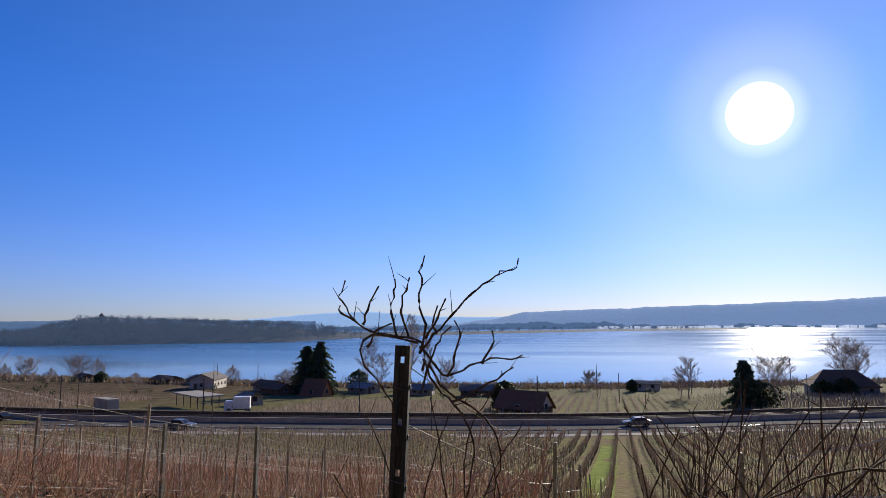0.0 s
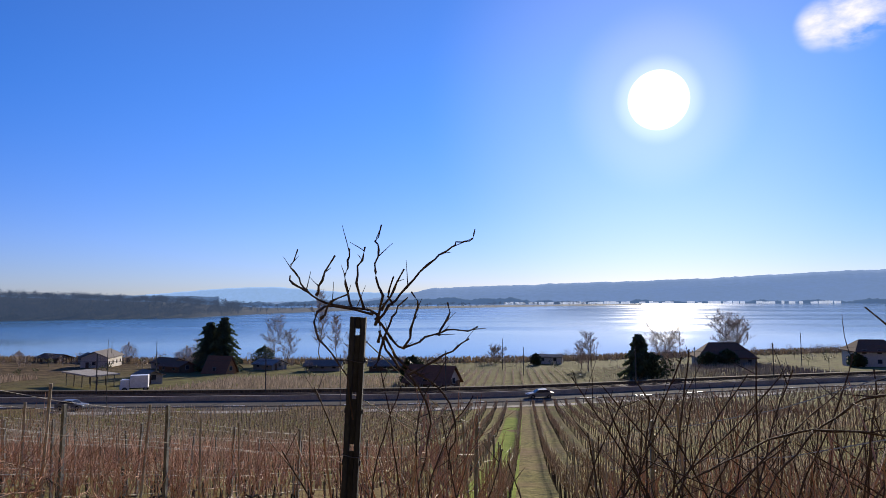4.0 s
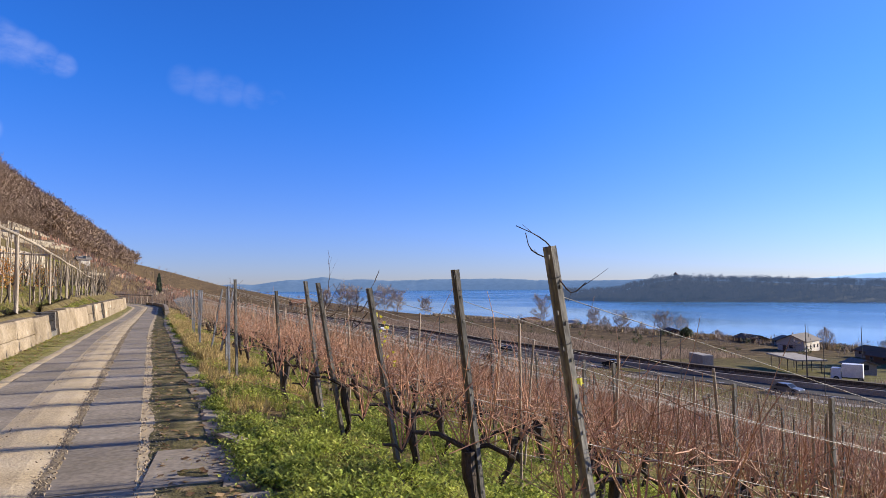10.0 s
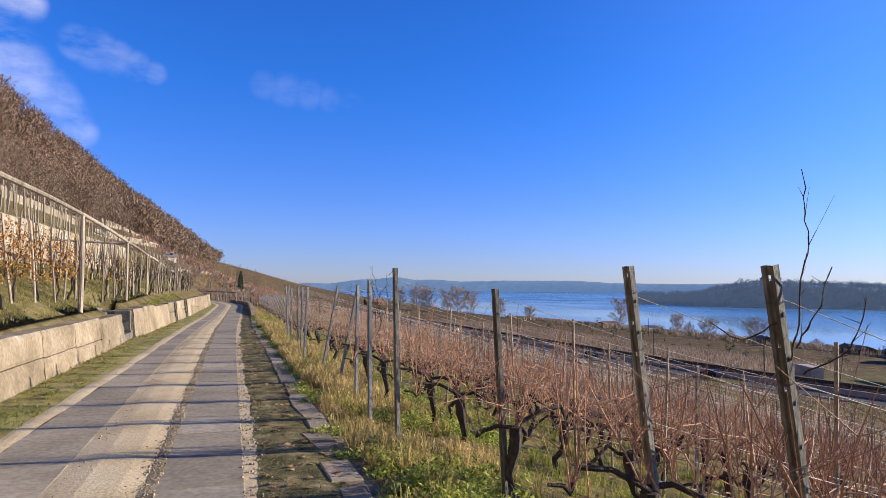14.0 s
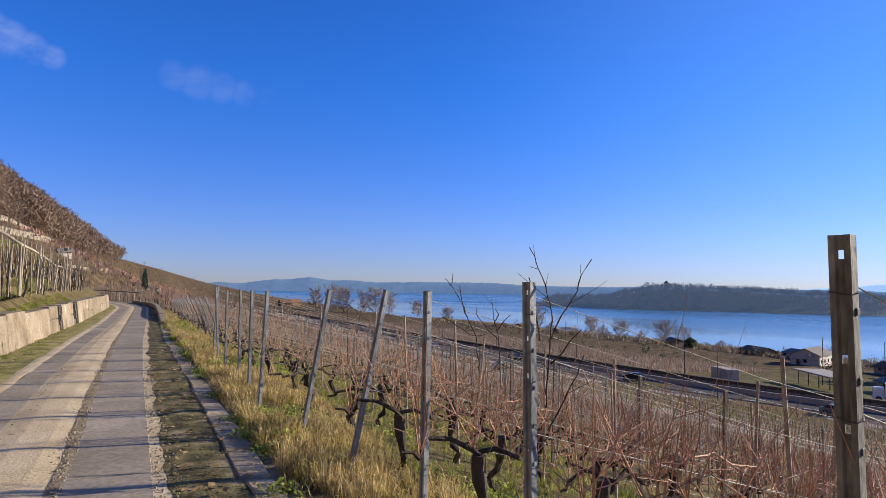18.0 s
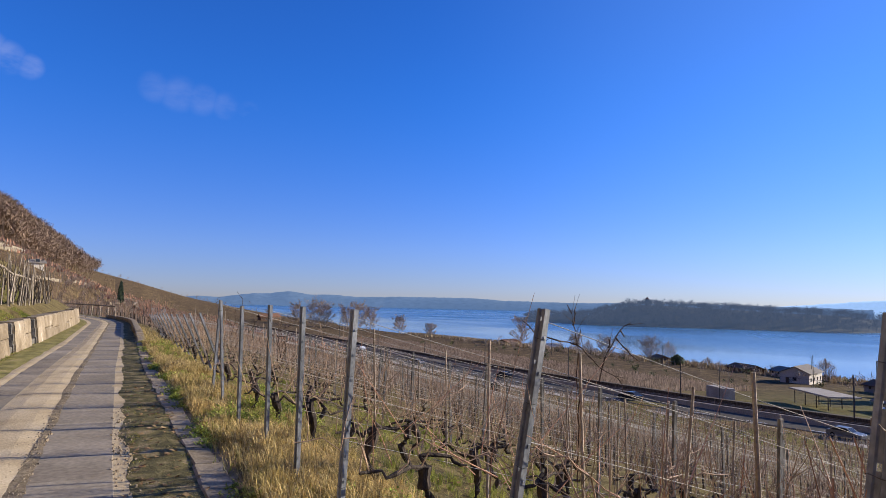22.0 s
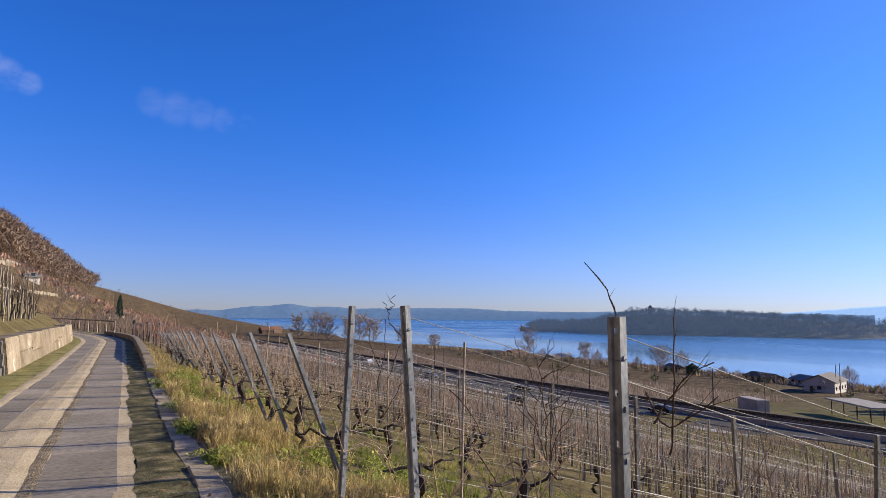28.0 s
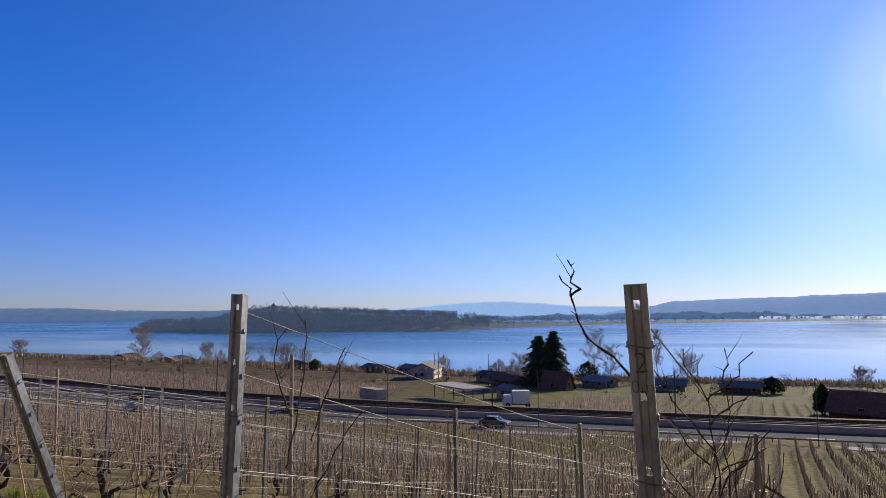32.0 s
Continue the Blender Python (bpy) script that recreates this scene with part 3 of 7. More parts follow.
whole("water", lake, WATER, "calm blue lake with a faint ripple", "lake", kind="structure")
# ---- farm track ----
track = thing("farm_track", "farm track with two concrete wheel strips and a gravel middle", "track", kind="structure")


def ribbon(left, right, z, y0, y1, step=1.0, rag=0.0, lift=0.0):
    """A strip between two lines of the track, each given as (line, metres beside it)."""
    s = Shape()
    ys = list(np.arange(y0, y1, step)) + [y1]
    for y in ys:
        xa = line(left[0], y) + left[1] + rag * (noise.noise((left[1] * 7, y * 0.8, 1.0)) + 0.4 * noise.noise((left[1] * 7, y * 4.1, 1.0)))
        xb = line(right[0], y) + right[1] + rag * (noise.noise((right[1] * 7, y * 0.8, 5.0)) + 0.4 * noise.noise((right[1] * 7, y * 4.1, 5.0)))
        for k in range(4):
            x = xa + (xb - xa) * k / 3
            s.v.append((x, y, z + (lift if k in (1, 2) else 0) + 0.002 * noise.noise((x * 3, y * 3, 2))))
    for j in range(len(ys) - 1):
        for k in range(3):
            i = j * 4 + k
            s.f.append((i, i + 1, i + 5, i + 4))
    return s


part("gravel_bed", ribbon(("wall", -0.2), ("curb", 0.35), -0.014, -40, 110), GRAVEL_DARK, track)
part("gravel_middle", ribbon(("left_in", -0.04), ("right_in", 0.02), 0.010, -40, 110, 0.2, 0.025, 0.022), GRAVEL, track, "pale sandy gravel between the wheel strips")
part("gravel_seam", ribbon(("right_in", -0.09), ("right_in", 0.012), 0.021, -40, 110, 0.13, 0.045, 0.002), GRAVEL_DARK, track, "dark loose gravel along the strip")
part("gravel_edge", ribbon(("right_out", -0.02), ("right_out", 0.19), 0.010, -40, 110, 0.10, 0.06, 0.0), GRAVEL, track)
part("gravel_edge", ribbon(("left_out", -0.22), ("left_out", 0.0), 0.012, -40, 110, 0.25, 0.04, 0.006), GRAVEL, track)
part("verge", ribbon(("wall", -0.2), ("left_out", -0.14), 0.008, -40, 110, 0.07, 0.08, 0.016), VERGE_GRASS, track, "mossy grass verge below the wall")
part("verge", ribbon(("right_out", 0.12), ("curb", -0.03), 0.011, -40, 110, 0.06, 0.09, 0.012), VERGE, track, "mossy grass strip beside the curb")


def slab(y, length, left, right):
    """One concrete slab of a wheel strip, cut to the lines of the track."""
    a, b, h = y + 0.008, y + length - 0.008, rnd(-0.003, 0.003) + 0.014
    rim = [(line(left, a), a), (line(right, a), a), (line(right, b), b), (line(left, b), b)]
    s = Shape()
    cx, cy = sum(p[0] for p in rim) / 4, (a + b) / 2
    tip = rnd(-0.003, 0.003)
    for k, z in ((1.0, h - 0.09), (1.0, h - 0.005), (0.985, h)):
        s.v += [((p[0] - cx) * k, (p[1] - cy) * k, z + tip * (1 if p[1] > cy else -1)) for p in rim]
    for lv in (0, 4):
        for q in range(4):
            q2 = (q + 1) % 4
            s.f.append((lv + q, lv + q2, lv + 4 + q2, lv + 4 + q))
    s.f.append((8, 9, 10, 11))
    ob = part("slab", s, CONCRETE, track)
    ob.matrix_basis = Matrix.Translation((cx, cy, 0))


for length, left, right in ((1.0, "right_in", "right_out"), (1.2, "left_out", "left_in")):
    y = -8.0
    while y < 96:
        slab(y, length, left, right)
        y += length
# cross slab that leads into the vines
sl = Shape()
sl.box((0.57, 10.5, -0.037), (0.74, 1.3, 0.12), rz=-0.12, bevel=0.012)
part("slab", sl, CONCRETE, track, "worn concrete slab leading into the vines")
sl = Shape()
sl.box((1.02, 11.3, 0.0), (0.16, 0.55, 0.14), rz=0.3, bevel=0.015)
part("sill_stone", sl, CURB, track)
curb = thing("curb", "row of weathered curb stones along the track", "curb", kind="structure")
CURBS = []
for k in range(5):
    s = Shape()
    s.box((0, 0, 0), (0.25 + 0.02 * (k % 3), 0.46 + 0.13 * k, 0.14), bevel=0.018)
    s.v = [(a + 0.025 * noise.noise((a * 9 + k, b * 5, c * 9)), b + 0.02 * noise.noise((a * 8, k, b * 3)), c + 0.01 * noise.noise((a * 7, b * 7 + k, 1))) for a, b, c in s.v]
    CURBS.append(s.mesh("curb_stone", CURB))
y = 7.4
while y < 46:
    k = rng.randrange(5)
    worn = 1.0 if y < 19 else 0.25
    ob = part("curb_stone", CURBS[k], None, curb)
    ob.matrix_basis = Matrix.Translation((line("curb", y) + rnd(-0.03, 0.03) * worn, y + 0.23 + 0.065 * k, rnd(-0.05, -0.036))) @ Matrix.Rotation(rnd(-0.12, 0.12) * worn, 4, "Z") @ Matrix.Rotation(rnd(-0.02, 0.06), 4, "Y") @ Matrix.Rotation(rnd(-0.02, 0.02), 4, "X")
    y += 0.475 + 0.13 * k + (rnd(0.05, 0.3) if y < 17 else 0.0)
# parapet where the track bends
pp = Shape()
ys = np.arange(46, 82, 1.2)
for i in range(len(ys) - 1):
    ya, yb = ys[i], ys[i + 1]
    hh = 0.12 + 0.14 * smooth_step(46, 52, ya)
    pp.box((line("curb", (ya + yb) / 2) + 0.05, (ya + yb) / 2, hh / 2 - 0.1), (0.3, 1.24, hh + 0.2), rz=math.atan2(-(line("curb", yb) - line("curb", ya)), 1.2), bevel=0.03)
whole("parapet", pp, CURB, "low stone parapet on the outer side of the bend", "wall", kind="structure")

# ---- retaining walls ----


def retaining_wall(y0, y1, top):
    w = thing("retaining_wall", "limewashed stone retaining wall, stained and cracked, with vines above", "wall", group="retaining walls", kind="structure")
    y = y0
    while y < y1 - 0.05:
        l = min(rnd(1.4, 2.9), y1 - y)
        if y1 - y - l < 0.8:
            l = y1 - y
        h0 = 0
        cuts = [0.0, top * rnd(0.42, 0.6), top] if rng.random() < 0.35 else [0.0, top * rnd(0.95, 1.04)]
        for a, b in zip(cuts, cuts[1:]):
            s = Shape()
            n = 7
            base = len(s.v)
            # a slightly bulging face with a cut back edge
            for iz in range(n + 1):
                for iy in range(n + 1):
                    ty, tz = iy / n, iz / n
                    edge = min(ty, 1 - ty, tz, 1 - tz)
                    z = a + (b - a) * tz
                    yy = y + l * ty
                    bulge = (1.0 if y0 < 30 else 0.35) * (0.035 * noise.noise((yy * 1.9, z * 3, 2)) + 0.016 * noise.noise((yy * 6, z * 7, 5))) + 0.022 * min(1, edge * 9) - (0.012 if iz == n else 0)
                    s.v.append((line("wall", yy) - 0.12 * z + bulge, yy + (0.01 if ty == 0 else -0.01 if ty == 1 else 0), z - 0.08 + (0.01 if iz == 0 else -0.01 if iz == n else 0)))
            for iz in range(n):
                for iy in range(n):
                    i = iz * (n + 1) + iy
                    s.f.append((i, i + 1, i + n + 2, i + n + 1))
            # body behind
            k = len(s.v)
            c = [s.v[0], s.v[n], s.v[(n + 1) * n + n], s.v[(n + 1) * n]]
            s.v += [(q[0] - 0.42, q[1], q[2]) for q in c]
            ring = [0, n, (n + 1) * n + n, (n + 1) * n]
            for q in range(4):
                q2 = (q + 1) % 4
                s.f.append((ring[q2], ring[q], k + q, k + q2))
            s.f.append((k + 3, k + 2, k + 1, k))
            part("stone", s, STONE, w)
        y += l
    cp = Shape()
    for q in np.arange(y0 + 0.02, y1 - 0.05, 2.0):
        e = min(q + 2.0, y1 - 0.02)
        cp.box((line("wall", (q + e) / 2) - 0.36 - 0.12 * top, (q + e) / 2, top / 2 - 0.14), (0.4, e - q, top - 0.02), rz=-math.atan2(line("wall", e) - line("wall", q), e - q))
    part("core", cp, DARKSTONE, w)
    return w


retaining_wall(19.2, 29.6, 0.92)
retaining_wall(31.2, 40.6, 0.98)
retaining_wall(41.6, 44.6, 1.0)
retaining_wall(46.0, 72.0, 1.0)
retaining_wall(-30.0, 17.0, 0.85)
# steps, back walls and end faces all take the darker stone tone
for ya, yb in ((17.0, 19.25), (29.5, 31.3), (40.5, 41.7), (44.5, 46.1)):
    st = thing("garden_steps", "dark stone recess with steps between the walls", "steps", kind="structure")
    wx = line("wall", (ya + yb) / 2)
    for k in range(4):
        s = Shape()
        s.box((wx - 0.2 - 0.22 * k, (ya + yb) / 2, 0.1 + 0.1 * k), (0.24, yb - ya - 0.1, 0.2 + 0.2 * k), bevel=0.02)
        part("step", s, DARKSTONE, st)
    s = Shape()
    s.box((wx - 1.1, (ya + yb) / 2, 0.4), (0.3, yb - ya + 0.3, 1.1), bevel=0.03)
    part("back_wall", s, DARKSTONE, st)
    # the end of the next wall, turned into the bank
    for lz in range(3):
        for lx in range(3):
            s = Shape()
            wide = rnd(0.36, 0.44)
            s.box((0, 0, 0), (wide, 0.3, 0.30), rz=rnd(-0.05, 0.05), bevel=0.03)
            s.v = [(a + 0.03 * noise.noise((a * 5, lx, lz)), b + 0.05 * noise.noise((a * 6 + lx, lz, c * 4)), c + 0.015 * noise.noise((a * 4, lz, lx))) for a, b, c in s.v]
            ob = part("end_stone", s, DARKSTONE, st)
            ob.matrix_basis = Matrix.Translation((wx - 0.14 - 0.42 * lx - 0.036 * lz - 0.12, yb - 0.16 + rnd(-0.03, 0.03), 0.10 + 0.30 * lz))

# ---- trellis posts ----


def wiggle(a, b, n, amp, seed):
    out = []
    for k in range(n + 1):
        t = k / n
        s = math.sin(math.pi * min(1, t * 1.2))
        out.append((a[0] + (b[0] - a[0]) * t + amp * s * noise.noise((seed, t * 3.1, 0.3)), a[1] + (b[1] - a[1]) * t + amp * s * noise.noise((seed, t * 3.1, 4.3)),
                    a[2] + (b[2] - a[2]) * t + amp * s * noise.noise((seed, t * 3.1, 8.3))))
    return out


def metal_post(h=2.05, mat=None, label="galvanised steel vineyard end post with wire notches"):
    """A galvanised open profile with notches for the wires down its sides."""
    mat = mat or GALV
    e = thing("trellis_post", label, "post", group="steel end posts")
    s = Shape()
    w, d, t = 0.052, 0.036, 0.004
    for sx in (-1, 1):
        prof = [(sx * w / 2, d / 2), (sx * w / 2, -d / 2), (sx * w * 0.22, -d / 2), (sx * w * 0.13, -d / 2 + 0.01),
                (sx * w * 0.13, -d / 2 + 0.01 + t), (sx * w * 0.24, -d / 2 + t), (sx * (w / 2 - t), -d / 2 + t), (sx * (w / 2 - t), d / 2)]
        n, b = len(prof), len(s.v)
        for z in (0.0, h):
            s.v += [(p[0], p[1], z) for p in prof]
        for j in range(n):
            j2 = (j + 1) % n
            s.f.append((b + j, b + j2, b + n + j2, b + n + j))
        s.f.append(tuple(range(b + n, b + 2 * n)))
    # the web between the two channels is punched with slots
    z = 0.0
    for top in (0.62, 0.95, 1.28, 1.61, 1.78, h - 0.06, h):
        s.box((0, -d / 2 + 0.012, (z + top) / 2), (w * 0.27, t, top - z))
        z = top + 0.022
    part("profile", s, mat, e)
    z = 0.55
    while z < h - 0.05:
        for sx in (-1, 1):
            q = Shape()
            q.box((sx * (w / 2 + 0.002), 0.004, z), (0.005, 0.016, 0.018), bevel=0.003)
            part("notch", q, mat, e)
        z += 0.17
    for z in (0.85, 1.3, h - 0.455, h - 0.145):
        q = Shape()
        q.tube([(0.034 * math.cos(a), 0.027 * math.sin(a), z + 0.004 * math.sin(a * 2)) for a in np.linspace(0, 6.28, 11)], [0.0016] * 11, 3)
        part("wire_tie", q, MASTMAT, e)
    return e


STEEL_POST = metal_post()
OLD_POST = metal_post(2.1, OLDSTEEL, "weathered slotted steel vineyard end post, leaning outwards")
# same profile in a near-black tone, for the first two posts
DARK_POST = metal_post(2.05, DARKSTEEL, "near-black steel vineyard end post crowned by bare canes")
# top of each end post: x, y, z, foot offset along x and y, kind
END_POSTS = [
    (1.75, -2.42, 1.57, 0.08, 0.04, "d"), (2.0, -0.63, 1.54, 0.05, 0.10, "d"), (2.05, 2.98, 1.80, 0.22, -0.02, "w"), (1.73, 4.40, 1.71, 0.42, 0.0, "w"),
    (1.88, 6.55, 1.805, 0.32, 0.0, "w"), (2.12, 8.1, 1.74, 0.25, 0.05, "w"), (1.98, 9.62, 1.615, 0.30, 0.0, "w"), (1.94, 11.42, 1.68, 0.32, 0.05, "w"),
    (2.03, 12.5, 1.71, 0.26, 0.05, "w"), (1.95, 14.2, 1.58, 0.12, 0.05, "w"), (1.52, 15.75, 1.78, 0.05, 0.0, "w"), (1.57, 17.27, 1.67, 0.03, 0.0, "m"),
    (1.69, 18.7, 1.62, 0.0, 0.02, "m"), (2.0, 20.34, 1.62, -0.30, 0.05, "m"), (1.90, 21.9, 1.61, -0.28, 0.0, "m"), (1.52, 23.6, 1.575, -0.05, 0.05, "m"),
    (1.56, 25.12, 1.58, 0.0, 0.0, "m"), (1.62, 26.76, 1.58, 0.02, 0.0, "m"), (1.58, 28.3, 1.555, 0.02, 0.0, "m"), (1.56, 30.08, 1.61, 0.10, -0.04, "m"),
    (1.78, 31.66, 1.625, -0.06, 0.0, "m"), (1.59, 33.0, 1.37, 0.62, 0.1, "m")]
END_POSTS += [(1.62, y, z, 0.62, 0.1, "m") for y, z in ((35.14, 1.32), (36.45, 1.27), (38.4, 1.23), (40.05, 1.19), (41.9, 1.17), (43.5, 1.15), (45.2, 1.1), (46.8, 1.06), (48.5, 1.0), (50.2, 0.97), (52.0, 0.93))]



def lean_pose(top, foot):
    """A post whose axis runs from foot to top, with its profile towards the row."""
    d = (Vector(top) - Vector(foot)).normalized()
    q = Vector((0, 0, 1)).rotation_difference(d)
    return Matrix.Translation(foot) @ q.to_matrix().to_4x4() @ Matrix.Rotation(radians(-78), 4, "Z")


first = {"m": STEEL_POST, "w": OLD_POST, "d": DARK_POST}
length = {"m": 2.05, "w": 2.1, "d": 2.05}
used = set()
for x, y, z, fx, fy, kind in END_POSTS:
    top = Vector((x, y, z))
    foot = Vector((x + fx, y + fy, height(x + fx, y + fy)))
    d = (top - foot).normalized()
    foot = top - d * length[kind]
    m = lean_pose(top, foot)
    if kind in used:
        copy_thing(first[kind], m)
    else:
        first[kind].matrix_basis = m
        used.add(kind)

# ---- vines ----


def row_y(y0, x):
    return y0 + 0.08 * (x - 2)


ROWS = [p[1] for p in END_POSTS]


def cane(s, p, d, l, r, seed, kink=0.24, n=7):
    """One ripe shoot with swollen nodes, bending a little at each."""
    pts, rad = [p], [r]
    for k in range(1, n + 1):
        d = (Vector(d) + Vector((noise.noise((seed, k, 0)), noise.noise((seed, k, 5)), 0.5 * noise.noise((seed, k, 9)) + 0.03)) * kink).normalized()
        p = tuple(Vector(p) + d * (l / n))
        pts.append(p)
        rad.append(r * (1 - 0.62 * k / n))
    s.tube(pts, rad, 4, cap=False)
    return pts


def grapevine(seed, tall=1.25, count=9, mat=None, tied=5, label="pruned old grapevine with gnarled dark trunk and reddish canes"):
    e = thing("grapevine", label, "grapevine", group="old vines by the track")
    hh = 0.62 + 0.12 * noise.noise((seed, 1, 1))
    s = Shape()
    pts = wiggle((0, 0, -0.05), (0.10 * noise.noise((seed, 2, 2)), 0.14 * noise.noise((seed, 7, 2)), hh), 8, 0.16, seed)
    s.tube(pts, [0.034 + 0.014 * noise.noise((seed, k * 0.9, 3)) + (0.018 if k in (0, 6, 7, 8) else 0) for k in range(9)], 8)
    part("trunk", s, BARK, e)
    head = pts[-1]
    nodes = []
    for sgn in (-1, 1):
        s = Shape()
        tip = (head[0] + sgn * rnd(0.26, 0.6), head[1] + rnd(-0.08, 0.08), hh + rnd(-0.10, 0.16))
        arm = wiggle(head, tip, 7, 0.24, seed + 3 * sgn)
        s.tube(arm, [0.021 - 0.0016 * k + 0.005 * noise.noise((seed, k, sgn)) for k in range(8)], 6)
        part("arm", s, BARK, e)
        nodes += arm[1:]
    for k in range(count):
        s = Shape()
        p = nodes[rng.randrange(len(nodes))]
        d = (rnd(-0.55, 0.55), rnd(-0.4, 0.4), 1.0)
        pts = cane(s, p, Vector(d).normalized(), tall * rnd(0.55, 1.05), rnd(0.0045, 0.0068), seed + k * 2.7)
        for g in range(4):
            if rng.random() < 0.75:
                q = pts[rng.randrange(2, 6)]
                cane(s, q, Vector((rnd(-1, 1), rnd(-1, 1), 0.5)).normalized(), rnd(0.12, 0.5), 0.0027, seed + k * 5.1 + g, kink=0.3, n=4)
        part("cane", s, mat or CANE, e)
    # canes tied down along the wires
    for k in range(tied):
        s = Shape()
        p = nodes[rng.randrange(len(nodes))]
        sgn = rng.choice((-1, 1))
        q = (p[0] + sgn * rnd(0.05, 0.2), p[1] + rnd(-0.08, 0.08), p[2] + rnd(0.15, 0.35))
        t = (q[0] + sgn * rnd(0.3, 0.65), q[1] + rnd(-0.1, 0.1), q[2] + rnd(-0.12, 0.2))
        pts = wiggle(p, q, 3, 0.06, seed + k) + wiggle(q, t, 5, 0.12, seed + 9 + k)[1:]
        s.tube(pts, [0.0065 - 0.0004 * n for n in range(len(pts))], 4, cap=False)
        for g in (3, 5, 7):
            cane(s, pts[g], Vector((rnd(-0.4, 0.4), rnd(-0.5, 0.5), 1)).normalized(), rnd(0.15, 0.5), 0.0032, seed + k * 3.3 + g, kink=0.35, n=5)
        part("cane", s, mat or CANE, e)
    return e


VINES = [grapevine(11.3 * k + 2.1, tall=0.85 + 0.1 * (k % 3), count=11 + k % 4) for k in range(7)]
BROWN_VINES = [grapevine(17.7 * k + 5.3, tall=0.75 + 0.1 * k, count=6 + k, mat=CANE_DARK, tied=3, label="pruned old grapevine with gnarled dark trunk and grey-brown canes") for k in range(3)]
placed, brown_placed = 0, 0
for y0 in ROWS:
    x = 2.05 + rnd(0, 0.35)
    while x < 9.6:
        yy = row_y(y0, x) + rnd(-0.05, 0.05)
        pruned = y0 > 27
        m = Matrix.Translation(on_ground(x, yy, -0.02)) @ Matrix.Rotation(0.08 + rnd(-0.15, 0.15) + (math.pi if rng.random() < 0.5 else 0), 4, "Z") @ Matrix.Diagonal((1, 1, 0.82 if pruned else 1, 1))
        src = VINES[placed % 7]
        if y0 > 21.5 and not (pruned and x > 3.4 and (int(x * 31) + int(y0 * 13)) % 5 < 2):
            src = BROWN_VINES[brown_placed % 3]
            if brown_placed < 3:
                src.matrix_basis = m
            else:
                copy_thing(src, m)
            brown_placed += 1
            x += rnd(1.05, 1.35)
            continue
        if pruned and x > 3.4 and (int(x * 31) + int(y0 * 13)) % 5 < 2:
            x += rnd(1.05, 1.35)
            continue
        if placed < 7:
            src.matrix_basis = m
        else:
            copy_thing(src, m)
        placed += 1
        x += rnd(1.05, 1.35)

# intermediate stakes and wires of the rows beside the track
stake = thing("vine_stake", "thin tan steel vine stake", "stake", group="stakes in the rows")
s = Shape()
s.tube([(0, 0, -0.2), (0, 0, 1.75)], [0.016, 0.014], 6)
part("rod", s, STAKE, stake)
heavy = thing("row_post", "grey steel post within a vine row", "post", group="posts in the rows")
s = Shape()
s.box((0, 0, 0.85), (0.05, 0.035, 2.1), bevel=0.006)
part("profile", s, OLDSTEEL, heavy)
for z in (0.7, 1.05, 1.4, 1.75):
    q = Shape()
    q.box((0, -0.022, z), (0.06, 0.012, 0.02))
    part("hook", q, OLDSTEEL, heavy)
used = set()
for i, y0 in enumerate(ROWS):
    for x in (6.6, 11.5, 16.4, 21.5):
        xx = x + rnd(-0.3, 0.3)
        m = Matrix.Translation(on_ground(xx, row_y(y0, xx), -0.1)) @ pose(0, 0, 0, rnd(-3, 3), rnd(-3, 3), 4)
        if "h" in used:
            copy_thing(heavy, m)
        else:
            heavy.matrix_basis = m
            used.add("h")
    x = 3.6
    while x < 13:
        if rng.random() < (0.75 if y0 > 15 else 0.4):
            m = Matrix.Translation(on_ground(x, row_y(y0, x) + rnd(-0.06, 0.06))) @ pose(0, 0, 0, rnd(-4, 4), rnd(-4, 4), 0)
            if y0 > 26 and int(x * 17 + y0) % 5 < 3:
                pass
            elif "s" in used:
                copy_thing(stake, m)
            else:
                stake.matrix_basis = m
                used.add("s")
        x += rnd(1.1, 1.5)
for (px, py, pz, fx, fy, kind) in END_POSTS:
    e = thing("trellis_wires", "slack galvanised wires strung along a vine row", "wire", group="row wires")
    base = height(px + fx, py)
    for k, hz in enumerate((0.70, 1.02, 1.38, 1.70)):
        t = (hz + base - (pz - 2.0)) / 2.0
        a = (px + fx * (1 - t), py + fy * (1 - t), min(pz - 0.06, base + hz))
        s = Shape()
        pts = [a]
        last = a
        side = 0.03 * (1 if k % 2 else -1)
        for x in (6.6, 11.5, 16.4, 21.5, 27):
            b = (x, row_y(py, x) + side, height(x, row_y(py, x)) + hz)
            for t2 in (0.33, 0.66):
                sag = 0.05 * rnd(0.2, 1.3)
                pts.append((last[0] + (b[0] - last[0]) * t2, last[1] + (b[1] - last[1]) * t2 + rnd(-0.01, 0.01), last[2] + (b[2] - last[2]) * t2 - sag))
            pts.append(b)
            last = b
        s.tube(pts, [0.0024] * len(pts), 3, cap=False)
        part("wire", s, WIRE, e)

# the rows further down the slope
far_red, far_brown, far_trunk, far_stake = Shape(), Shape(), Shape(), Shape()


